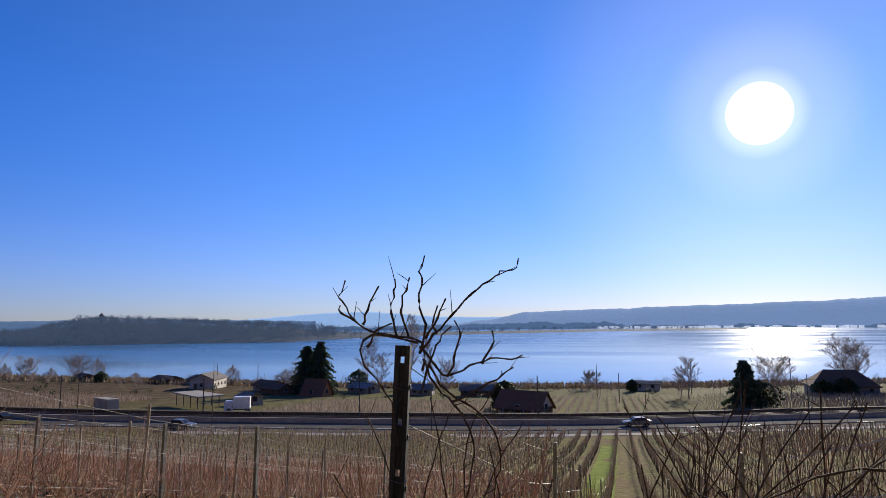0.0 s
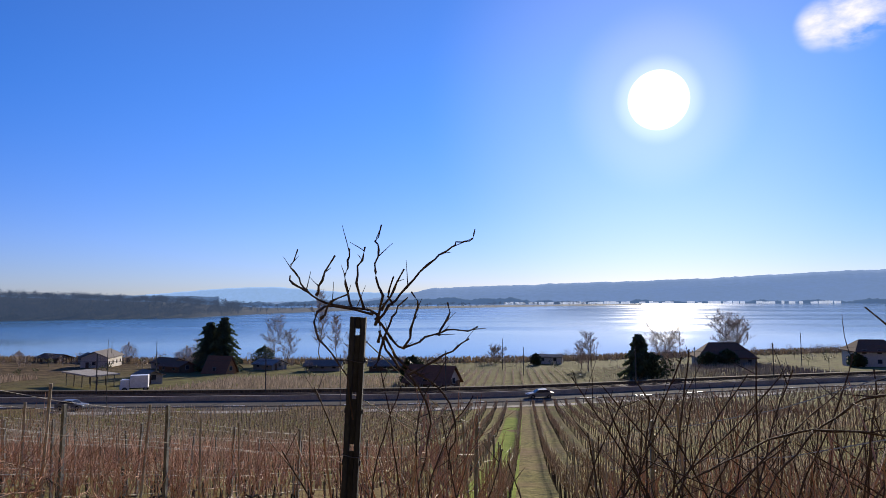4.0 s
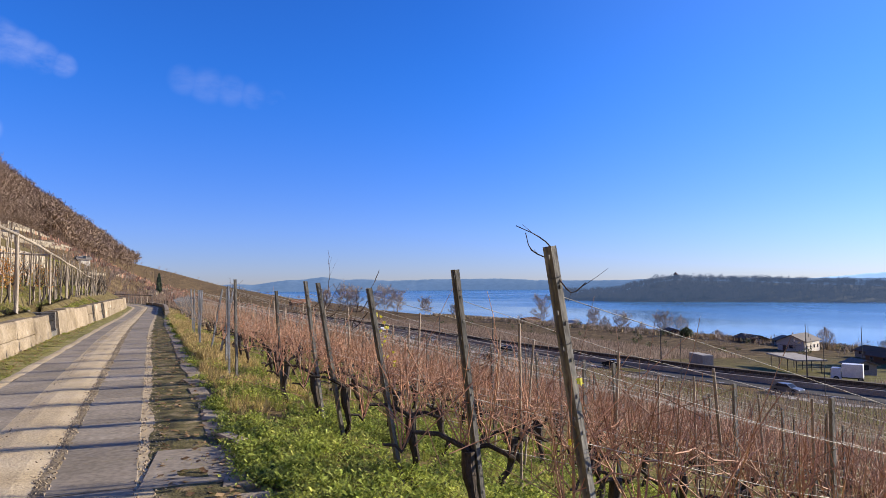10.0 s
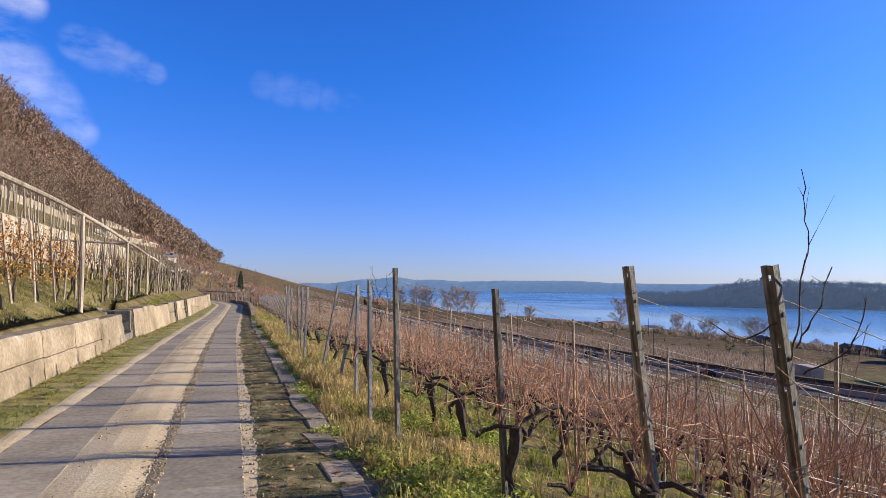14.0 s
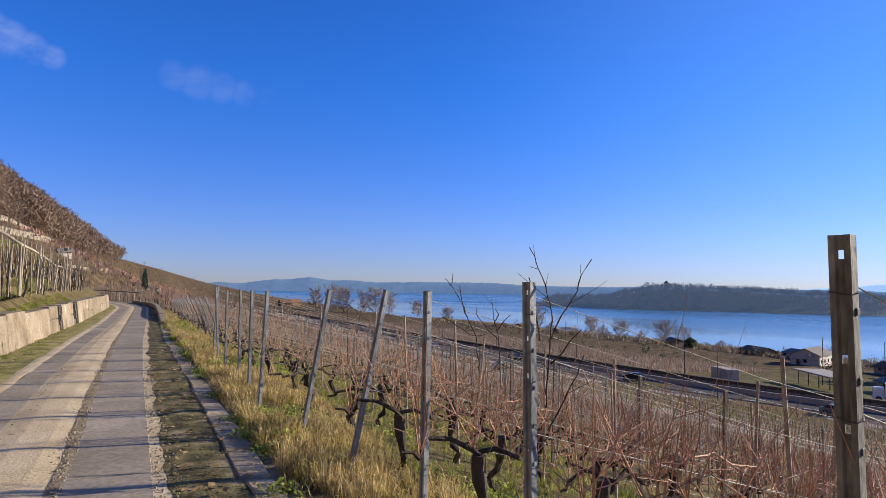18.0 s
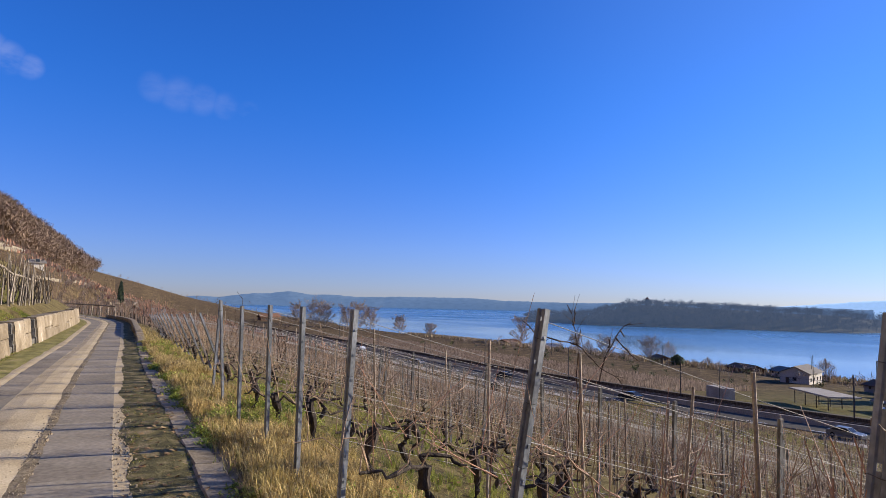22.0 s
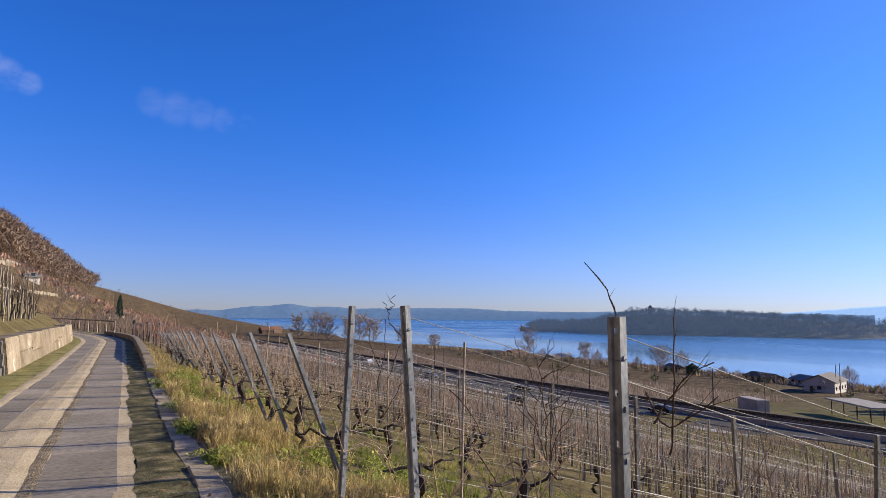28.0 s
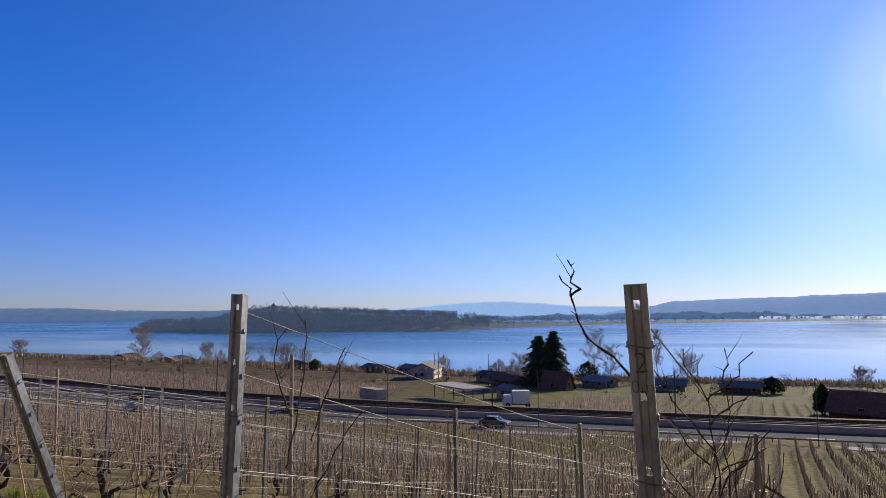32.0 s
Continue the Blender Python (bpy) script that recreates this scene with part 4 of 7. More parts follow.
def far_vine(s, x, y, z, n, tall, r):
    far_trunk.tube([(x, y, z - 0.1), (x + rnd(-0.06, 0.06), y + rnd(-0.06, 0.06), z + 0.65)], [0.035, 0.03], 3, cap=False)
    for k in range(n):
        a = rnd(-0.6, 0.6)
        p = (x + a, y + rnd(-0.08, 0.08), z + 0.6 + rnd(-0.05, 0.1))
        q = (p[0] + rnd(-0.22, 0.22), p[1] + rnd(-0.2, 0.2), p[2] + tall * rnd(0.45, 1.0))
        mid = ((p[0] + q[0]) / 2 + rnd(-0.13, 0.13), (p[1] + q[1]) / 2 + rnd(-0.12, 0.12), (p[2] + q[2]) / 2 + rnd(-0.08, 0.08))
        s.tube([p, mid, q], [r, r * 0.8, r * 0.35], 3, cap=False)


all_rows = list(ROWS)
y = ROWS[-1] + 1.6
while y < 300:
    all_rows.append(y)
    y += 1.6 if y < 120 else 3.2
y = ROWS[0] - 1.6
while y > -75:
    all_rows.append(y)
    y -= 1.6
LANE = 0.2
all_rows.append(1.5)
for y0 in all_rows:
    far = y0 > 60 or y0 < -30
    end = 95
    x = 10.0 if y0 in ROWS else (2.4 + bend(y0) if y0 > 0 else 2.8)
    if y0 == 1.5:
        x = 14.0
    step = 1.25 if not far else 2.2
    if y0 > 120:
        step = 3.6
    while True:
        yy = row_y(y0, x)
        if x > road_edge(yy) - 3.5:
            break
        d = math.hypot(x, yy - 14)
        red = y0 > 2 and x < (42 if y0 < 21 else 24 if y0 < 24 else 4 if y0 > 46 else -5) + 8 * noise.noise((y0 * 0.05, 1, 1)) and y0 < 75
        if abs(yy - row_y(LANE, x)) > 0.6:
            n = 15 if d < 22 else 11 if d < 45 else 7
            if far:
                n = 6
            elif y0 > 24 and not red:
                n = 5
            far_vine(far_red if red else far_brown, x + rnd(-0.15, 0.15), yy, height(x, yy), n, 1.1 if red else 0.85, 0.0055 + 0.00022 * d)
            if rng.random() < (0.9 if y0 > 24 else 0.4 if y0 > 20 else 0.18):
                hz = height(x, yy)
                far_stake.tube([(x, yy, hz), (x + rnd(-0.06, 0.06), yy + rnd(-0.05, 0.05), hz + rnd(1.0, 1.6))], [0.010 + 0.0002 * d] * 2, 3, cap=False)
        x += step * rnd(0.9, 1.1)
near_canes = Shape()
for y0 in ROWS:
    if not 2 < y0 < 25:
        continue
    x = 2.0
    while x < 10.5:
        yy = row_y(y0, x)
        z = height(x, yy)
        for k in range(8 if y0 < 20 else 4):
            p = Vector((x + rnd(-0.4, 0.4), yy + rnd(-0.1, 0.1), z + rnd(0.5, 0.95)))
            d = Vector((rnd(-1.0, 1.0), rnd(-0.35, 0.35), rnd(0.1, 1.3))).normalized()
            cane(near_canes, tuple(p), d, rnd(0.35, 1.0), rnd(0.0028, 0.0048), x * 3.1 + k * 7.7 + y0, kink=0.34, n=5)
        x += 0.62
whole("tangled_canes", near_canes, CANE, "tangled reddish canes hanging in the trellis wires", "vines", kind="stuff")
far_wire = Shape()
for y0 in all_rows:
    if not -8 < y0 < 58:
        continue
    for hz in (0.75, 1.4):
        pts = []
        x = 27.0
        while x < 86:
            yy = row_y(y0, x)
            pts.append((x, yy, height(x, yy) + hz - (0.06 if len(pts) % 2 else 0)))
            x += 5.5
        far_wire.tube(pts, [0.0022] * len(pts), 3, cap=False)
    if y0 > 24:
        for hz in (0.6, 1.3):
            pts = []
            for x in np.arange(9.0, 62.0, 5.0):
                yy = row_y(y0, x)
                pts.append((x, yy, height(x, yy) + hz - (0.07 if len(pts) % 2 else 0)))
            far_wire.tube(pts, [0.0024] * len(pts), 3, cap=False)
whole("far_wires", far_wire, DULLWIRE, "slack wires of the lower vine rows", "wires", kind="stuff")
whole("vine_rows", far_red, CANE_RED_FAR, "dense russet canes of the upper vine rows", "vines", kind="stuff")
whole("vine_rows", far_brown, CANE_DARK, "brown pruned vine rows on the lower slope", "vines", kind="stuff")
whole("vine_trunks", far_trunk, BARK, "short dark vine trunks in rows", "vines", kind="stuff")
whole("vine_stakes", far_stake, STAKE, "thin tan stakes along the vine rows", "stakes", kind="stuff")
# grass lane between two rows
lane = Shape()
xs = list(np.arange(6, road_edge(8) - 2.5, 2.0))
for x in xs:
    for o in (-1.05, -0.35, 0.35, 1.05):
        yy = row_y(LANE, x) + o * (0.75 if x < 12 else 0.95) + 0.1 * noise.noise((x, o, 0))
        lane.v.append((x, yy, height(x, yy) + 0.07 + 0.05 * noise.noise((x * 0.7, o * 2, 3))))
for j in range(len(xs) - 1):
    for k in range(3):
        i = 4 * j + k
        lane.f.append((i, i + 4, i + 5, i + 1))
LANEMAT = material("bright_lane_grass", [(0.3, (0.12, 0.16, 0.025)), (0.55, (0.20, 0.245, 0.045)), (0.8, (0.30, 0.32, 0.085))], scale=0.9, fine=9, rough=1.0, bump=0.8, bump_scale=6, bump_dist=0.1, spec=0.02, coords="World")
whole("grass_lane", lane, LANEMAT, "mown bright green grass lane between vine rows", "grass", kind="structure")

# ---- grass and weeds by the track ----


def blades(region, count, h, w, mat, name, label, density=None, bendy=0.8):
    s = Shape()
    x0, x1, y0, y1 = region
    made = 0
    while made < count:
        cx, cy = rnd(x0, x1), rnd(y0, y1)
        if density and rng.random() > density(cx, cy):
            continue
        cz = height(cx, cy) - 0.02
        for k in range(7):
            made += 1
            a = rnd(0, 6.283)
            r = rnd(0, 0.07)
            px, py = cx + r * math.cos(a), cy + r * math.sin(a)
            l = h * rnd(0.45, 1.15)
            b = bendy * l * rnd(0.2, 1)
            ca, sa = math.cos(a), math.sin(a)
            hw = w * rnd(0.6, 1.3)
            m1 = (px + ca * b * 0.35, py + sa * b * 0.35, cz + l * 0.6)
            n = len(s.v)
            s.v += [(px - sa * hw, py + ca * hw, cz), (px + sa * hw, py - ca * hw, cz), (m1[0] + sa * hw * 0.7, m1[1] - ca * hw * 0.7, m1[2]), (m1[0] - sa * hw * 0.7, m1[1] + ca * hw * 0.7, m1[2]), (px + ca * b, py + sa * b, cz + l * 0.95)]
            s.f += [(n, n + 1, n + 2, n + 3), (n + 3, n + 2, n + 4)]
    return whole(name, s, mat, label, "grass", kind="stuff")


def lush(x, y):
    return (0.25 + noise.noise((x * 0.8, y * 0.8, 2)) * 0.9 + 0.35) * (1 if y < 13 else 0.4 if y < 17 else 0.08)


def strawy(x, y):
    return (0.42 * smooth_step(12, 21, y) + 0.9 * noise.noise((x * 1.3, y * 0.9, 7))) * (1.0 if x < 1.6 else 0.35)


blades((1.14, 2.2, 12, 36), 16000, 0.17, 0.0034, DRYGRASS, "dry_grass", "tufts of long straw-yellow grass by the curb", strawy)
blades((1.05, 2.2, 34, 60), 6000, 0.22, 0.005, DRYGRASS, "dry_grass", "straw-yellow grass by the curb", strawy)
blades((1.0, 8.5, -4, 36), 30000, 0.13, 0.0040, GREENGRASS, "green_grass", "short green grass among the vines", lambda x, y: (0.35 + 1.2 * noise.noise((x * 1.1, y * 1.1, 4))) * (0.6 if x < 2.0 and y > 14 else 1.0))
blades((0.26, 0.86, 1, 40), 26000, 0.04, 0.003, GREENGRASS, "green_grass", "short grass beside the curb", lambda x, y: 0.4 + 1.3 * noise.noise((x * 2.2, y * 1.3, 4)))
blades((-3.1, -2.2, 8, 48), 42000, 0.075, 0.004, GREENGRASS, "green_grass", "short grass below the wall", lambda x, y: 0.4 + 1.2 * noise.noise((x * 2.2, y * 1.3, 8)))
blades((-6.3, -3.45, 10, 60), 36000, 0.11, 0.005, GREENGRASS, "green_grass", "grass along the wall top", None)
def tufts(count, region, mat, name, label, tall, density=None):
    """Bunches of long blades that arch outwards from one root."""
    s = Shape()
    made = 0
    x0, x1, y0, y1 = region
    while made < count:
        cx, cy = rnd(x0, x1), rnd(y0, y1)
        if density and rng.random() > density(cx, cy):
            continue
        made += 1
        cz = height(cx, cy) - 0.02
        size = tall * rnd(0.55, 1.2)
        for k in range(rng.randrange(22, 46)):
            a = rnd(0, 6.283)
            ca, sa = math.cos(a), math.sin(a)
            l, out, hw = size * rnd(0.5, 1.1), size * rnd(0.1, 0.85), rnd(0.0016, 0.0036)
            px, py = cx + ca * rnd(0, 0.04), cy + sa * rnd(0, 0.04)
            m1 = (px + ca * out * 0.4, py + sa * out * 0.4, cz + l * 0.72)
            tip = (px + ca * out, py + sa * out, cz + l * rnd(0.45, 1.0))
            n = len(s.v)
            s.v += [(px - sa * hw, py + ca * hw, cz), (px + sa * hw, py - ca * hw, cz), (m1[0] + sa * hw, m1[1] - ca * hw, m1[2]), (m1[0] - sa * hw, m1[1] + ca * hw, m1[2]), tip]
            s.f += [(n, n + 1, n + 2, n + 3), (n + 3, n + 2, n + 4)]
    return whole(name, s, mat, label, "grass", kind="stuff")


tufts(2500, (1.15, 2.6, 11, 46), DRYGRASS, "grass_tufts", "arching tufts of straw-coloured grass along the curb", 0.29, lambda x, y: (0.22 + 1.5 * noise.noise((x * 0.8, y * 0.55, 9))) * (0.3 + 0.7 * smooth_step(15, 22, y)))
tufts(2300, (1.3, 7.5, -3, 40), GREENGRASS, "grass_tufts", "loose tufts of green grass under the vines", 0.17, lambda x, y: 0.3 + 1.3 * noise.noise((x * 0.9, y * 0.7, 13)))
tufts(900, (0.30, 0.86, 2, 32), GREENGRASS, "grass_tufts", "small grass tufts in the strip beside the curb", 0.075, lambda x, y: 0.3 + 1.4 * noise.noise((x * 2.5, y * 0.9, 21)))
tufts(160, (-3.05, -2.35, 8, 46), GREENGRASS, "grass_tufts", "grass tufts at the foot of the wall", 0.12)
weeds, litter = Shape(), Shape()
made = 0
while made < 3000:
    cx, cy = 1.02 + 6.5 * rng.random() ** 1.7, (rnd(-4, 15) if rng.random() < 0.6 else rnd(15, 46))
    patch = noise.noise((cx * 0.9, cy * 0.9, 2)) + 0.5 * noise.noise((cx * 2.6, cy * 2.6, 5))
    if patch < (-0.3 if cy < 13 else 0.1) or (cy > 15 and cx > 3.2):
        continue
    made += 1
    cz = height(cx, cy)
    rad, hh = rnd(0.08, 0.27), rnd(0.06, 0.3) * (0.75 + 0.7 * max(0, patch)) * (0.45 + 0.55 * smooth_step(1.0, 1.7, cx))
    for k in range(int(40 + 420 * rad)):
        a, f = rnd(0, 6.283), rng.random() ** 0.55
        px, py = cx + rad * f * math.cos(a), cy + rad * f * math.sin(a)
        z = cz + hh * (1 - f * f) * rnd(0.3, 1.05) + 0.01
        l, w = rnd(0.018, 0.052), rnd(0.006, 0.017)
        a = rnd(0, 6.283)
        ca, sa = math.cos(a), math.sin(a)
        up = l * rnd(-0.3, 1.1)
        tilt = w * rnd(-0.8, 0.8)
        weeds.quad((px, py, z), (px + ca * l * 0.5 - sa * w, py + sa * l * 0.5 + ca * w, z + up * 0.7 + tilt), (px + ca * l, py + sa * l, z + up), (px + ca * l * 0.5 + sa * w, py + sa * l * 0.5 - ca * w, z + up * 0.7 - tilt))
whole("weeds", weeds, WEED, "low lush green weeds under the vines", "weeds", kind="stuff")
# fallen leaves on the grass, the verges and the edges of the gravel
for k in range(5200):
    if k < 3000:
        px, py = rnd(1.05, 7.5), rnd(-4, 30)
    elif k < 4300:
        px, py = rnd(0.28, 0.9), 3 + 30 * rng.random() ** 1.4
    else:
        px, py = rnd(-3.1, -2.2), rnd(6, 45)
    z = height(px, py) + rnd(0.02, 0.06)
    a, l = rnd(0, 6.283), rnd(0.018, 0.05)
    ca, sa = math.cos(a) * l, math.sin(a) * l
    litter.quad((px - ca, py - sa, z + rnd(-0.01, 0.015)), (px + sa * 0.8, py - ca * 0.8, z), (px + ca, py + sa, z + rnd(-0.01, 0.02)), (px - sa * 0.8, py + ca * 0.8, z + rnd(0, 0.02)))
LITTER = material("fallen_leaves", [(0.3, (0.18, 0.10, 0.05)), (0.55, (0.34, 0.22, 0.11)), (0.8, (0.55, 0.40, 0.22))], scale=7, rough=0.8, bump=0, per_island=0.4, coords="World", through_light=0.3)
whole("fallen_leaves", litter, LITTER, "scattered dry brown vine leaves on the grass", "leaves", kind="stuff")
stones = Shape()
for k in range(4200):
    if k % 3 == 0:
        px = rnd(0.1, 0.34)
    elif k % 3 == 1:
        px = rnd(-0.66, -0.52)
    else:
        px = rnd(-1.28, -0.58)
    py = 4 + 26 * rng.random() ** 1.3
    q = rnd(0.004, 0.013)
    stones.box((px, py, 0.022 if px < 0.05 else 0.016), (q * 2, q * rnd(1.4, 2.4), q * 1.5), rz=rnd(0, 3.1), taper=0.55)
whole("loose_gravel", stones, CURB, "loose pebbles strewn over the gravel of the track", "gravel", kind="stuff")
# ---- terrace above the wall ----
rail = thing("pergola_rail", "peeled pale log rail on tall posts along the terrace edge", "railing")
RAIL_Y = [14.5, 20.7, 26.9, 34.0, 39.5, 44.6, 49.5, 55.0, 61.0]
RAIL_Z = [3.3, 3.25, 3.25, 3.05, 2.85, 2.7, 2.45, 2.4, 2.35]
RX = -3.45
for k, (y, z) in enumerate(zip(RAIL_Y, RAIL_Z)):
    s = Shape()
    b = height(RX, y)
    g = 1.0 if y < 30 else 0.72
    s.tube([(RX, y + 0.12, 0.7), (RX + 0.01, y + 0.06, 1.8), (RX, y, z)], [0.062 * g, 0.058 * g, 0.052 * g], 9)
    part("rail_post", s, PALEWOOD, rail)
    if k:
        s = Shape()
        ya, za = RAIL_Y[k - 1], RAIL_Z[k - 1]
        s.tube([(RX, ya - 0.1, za + 0.03), (RX + 0.02, (ya + y) / 2, (za + z) / 2 + 0.045), (RX, y + 0.1, z + 0.03)], [0.05, 0.047, 0.043], 8)
        part("rail_log", s, PALEWOOD, rail)
for y, z in ((20.7, 3.2), (34.0, 3.0)):
    s = Shape()
    s.tube([(RX, y, z), (RX - 2.6, y + 0.2, z + 0.12)], [0.04, 0.035], 7)
    part("cross_log", s, PALEWOOD, rail)
pole = thing("vine_pole", "pale wooden vine pole on the terrace", "pole", group="terrace vine poles")
s = Shape()
s.tube([(0, 0, -0.1), (0.01, 0.01, 0.9), (0, 0, 1.8)], [0.025, 0.023, 0.018], 7)
part("rod", s, PALEWOOD, pole)
first_done = False
terrace_vines = Shape()
terrace_leaves = Shape()
small_poles = Shape()
for row, (x0, far_end) in enumerate(((-4.0, 62), (-5.2, 62), (-7.4, 46), (-8.7, 46), (-10.1, 46))):
    y = 12.0
    while y < far_end:
        x = x0 + bend(y) + (line("wall", y) - bend(y) + 3.0) * 0.8 + rnd(-0.08, 0.08)
        if in_recess(y) and row == 0:
            y += 0.7
            continue
        z = height(x, y)
        tall = rnd(0.72, 1.05) if row < 2 else rnd(0.5, 0.75)
        if row < 2 or y < 30:
            m = Matrix.Translation((x, y, z)) @ pose(0, 0, 0, rnd(-7, 7), rnd(-5, 5), rnd(0, 360)) @ Matrix.Diagonal((1, 1, tall, 1))
            if first_done:
                copy_thing(pole, m)
            else:
                pole.matrix_basis = m
                first_done = True
        else:
            small_poles.tube([(x, y, z), (x + rnd(-0.08, 0.08), y + rnd(-0.12, 0.12), z + 1.8 * tall)], [0.028, 0.022], 4)
        bx, by = x + rnd(-0.1, 0.1), y + rnd(0.1, 0.3)
        if row < 2:
            terrace_vines.tube(wiggle((bx, by, z - 0.1), (bx + rnd(-0.15, 0.15), by + rnd(-0.2, 0.2), z + 0.55), 5, 0.12, x + y), [0.035, 0.03, 0.028, 0.026, 0.03, 0.036], 5)
            for k in range(7):
                terrace_vines.tube(wiggle((bx, by, z + 0.55), (bx + rnd(-0.3, 0.3), by + rnd(-0.45, 0.45), z + rnd(0.8, 1.6)), 3, 0.12, x + y + k), [0.008, 0.006, 0.005, 0.003], 3, cap=False)
        if row < 2 and y < 36:
            for k in range(190 if 15 < y < 29 else 40):
                px, py, pz = x + rnd(-0.3, 0.3), y + rnd(-0.45, 0.45), z + 0.45 + 0.95 * rng.random()
                a, l = rnd(0, 6.283), rnd(0.018, 0.042)
                terrace_leaves.quad((px, py, pz), (px + l * math.cos(a), py + l * math.sin(a), pz + rnd(-0.03, 0.03)), (px + l * math.cos(a + 0.9) * 1.3, py + l * math.sin(a + 0.9) * 1.3, pz - l * 0.8), (px + l * 0.4 * math.cos(a + 1.7), py + l * 0.4 * math.sin(a + 1.7), pz - l))
        y += rnd(0.7, 1.3) * (0.72 if y > 27 else 1.25) * (1.0 if row < 2 else 1.25)
whole("terrace_vines", terrace_vines, BARK, "gnarled vines of the terrace rows", "vines", kind="stuff")
whole("terrace_leaves", terrace_leaves, LEAF_O, "dry orange leaves still on the terrace vines", "leaves", kind="stuff")
whole("terrace_poles", small_poles, PALEWOOD, "pale poles of the upper terrace rows", "poles", kind="stuff")

# the upper terrace wall behind the first rows: rough pale stones in four courses
upper_wall = thing("terrace_wall", "rough pale dry-stone wall holding the upper terrace", "wall", group="terrace walls", kind="structure")
UPPER_STONES = []
for k in range(6):
    s = Shape()
    n = 4
    l, hh = (0.34, 0.48, 0.62, 0.42, 0.54, 0.38)[k], 0.285
    for iz in range(n + 1):
        for iy in range(n + 1):
            ty, tz = iy / n, iz / n
            edge = min(ty, 1 - ty, tz, 1 - tz)
            s.v.append((0.06 * min(1, edge * 5) + 0.03 * noise.noise((ty * 3 + k, tz * 3, 1)), (ty - 0.5) * (l - 0.03) + 0.02 * noise.noise((k, tz * 2, ty)), (tz - 0.5) * (hh - 0.02) + 0.02 * noise.noise((ty * 2, k, 3))))
    for iz in range(n):
        for iy in range(n):
            i = iz * (n + 1) + iy
            s.f.append((i, i + 1, i + n + 2, i + n + 1))
    UPPER_STONES.append((l, s.mesh("stone", PALESTONE)))
core = Shape()
for course in range(4):
    y = 9.0 + rnd(0, 0.3)
    while y < 42:
        k = rng.randrange(6)
        l, me = UPPER_STONES[k]
        x = -6.4 + hill_shift(-6.4, y)
        if y < 36:
            ob = part("stone", me, None, upper_wall)
            ob.matrix_basis = Matrix.Translation((x - 0.03 * course + rnd(-0.015, 0.015), y + l / 2, 2.36 + 0.29 * course + 0.16 * noise.noise((y * 0.15, 2, 2)))) @ Matrix.Rotation(rnd(-0.04, 0.04), 4, "X")
        y += l
for y in np.arange(9, 48, 1.5):
    core.box((-6.62 + hill_shift(-6.4, y + 0.75), y + 0.75, 2.9 + 0.05 * noise.noise((y, 1, 1))), (0.44, 1.52, 1.35), bevel=0.05)
part("core", core, PALESTONE, upper_wall)

# stone terrace walls across the hillside
for xa, ya, yb, hh in ((-14.5, 4, 75, 1.0), (-20, 40, 170, 1.0), (-28, 60, 260, 1.1), (-38, 80, 420, 1.2), (-50, 120, 560, 1.3), (-12, 190, 330, 1.1), (0, 210, 420, 1.2), (14, 260, 470, 1.2), (30, 300, 520, 1.3)):
    s = Shape()
    ys = np.arange(ya, yb, 2.0 if yb < 80 else 6.0)
    for i in range(len(ys) - 1):
        y1, y2 = ys[i], ys[i + 1]
        if noise.noise((xa, y1 * 0.03, 4)) < -0.25:
            continue
        off = 1.5 * noise.noise((xa, y1 * 0.05, 1))
        off2 = 1.5 * noise.noise((xa, y2 * 0.05, 1))
        sh, sh2 = hill_shift(xa, y1), hill_shift(xa, y2)
        x1, x2 = xa + off + sh, xa + off2 + sh2
        z1 = height(x1, y1)
        s.box(((x1 + x2) / 2, (y1 + y2) / 2, z1 + hh / 2 - 0.55), (0.6, math.hypot(x2 - x1, y2 - y1) + 0.02, hh), rz=-math.atan2(x2 - x1, y2 - y1), bevel=0.05)
    whole("terrace_wall", s, OLDWALL, "pale dry-stone terrace wall across the hillside", "wall", group="terrace walls", kind="structure")
hill_sticks = Shape()
for xa in np.arange(-10, -56, -1.9):
    y = 6.0
    while y < 330:
        x = xa + hill_shift(xa, y) + rnd(-0.2, 0.2)
        z = height(x, y)
        w = 0.02 + 0.0002 * y
        hill_sticks.tube([(x, y, z), (x + rnd(-0.1, 0.1), y, z + rnd(1.1, 1.6))], [w, w * 0.8], 3, cap=False)
        y += rnd(1.0, 1.6) * (1 + y / 60)
whole("hillside_stakes", hill_sticks, PALEWOOD, "rows of pale stakes on the hillside terraces", "stakes", kind="stuff")
# far vine rows on the spur, seen as low brown lines
spur = Shape()
for y0 in np.arange(230, 560, 4.0):
    x = -34.0
    while x < 75:
        z = height(x, y0)
        for k in range(2):
            px = x + rnd(-2, 2)
            spur.tri((px - 0.25, y0, z), (px + 0.25, y0 + rnd(-0.3, 0.3), z), (px + rnd(-0.3, 0.3), y0, z + rnd(0.8, 1.5)))
        x += 3.2
whole("spur_vines", spur, CANE_RED_FAR, "brown vine rows on the far spur", "vines", kind="stuff")
spur_sticks = Shape()
for k in range(9000):
    y = 75 + 330 * rng.random() ** 0.8
    x = round(rnd(-34, 46) / 2.2) * 2.2 + rnd(-0.15, 0.15) + hill_shift(-10, y)
    if x > road_edge(y) - 12:
        continue
    z = height(x, y)
    w = 0.00022 * y
    spur_sticks.tube([(x, y, z - 0.1), (x + rnd(-0.2, 0.2), y + rnd(-0.2, 0.2), z + rnd(0.8, 1.6))], [w, w * 0.6], 3, cap=False)
whole("spur_stakes", spur_sticks, CANE_DARK, "fine rows of vine stakes on the slope beyond the bend", "stakes", kind="stuff")
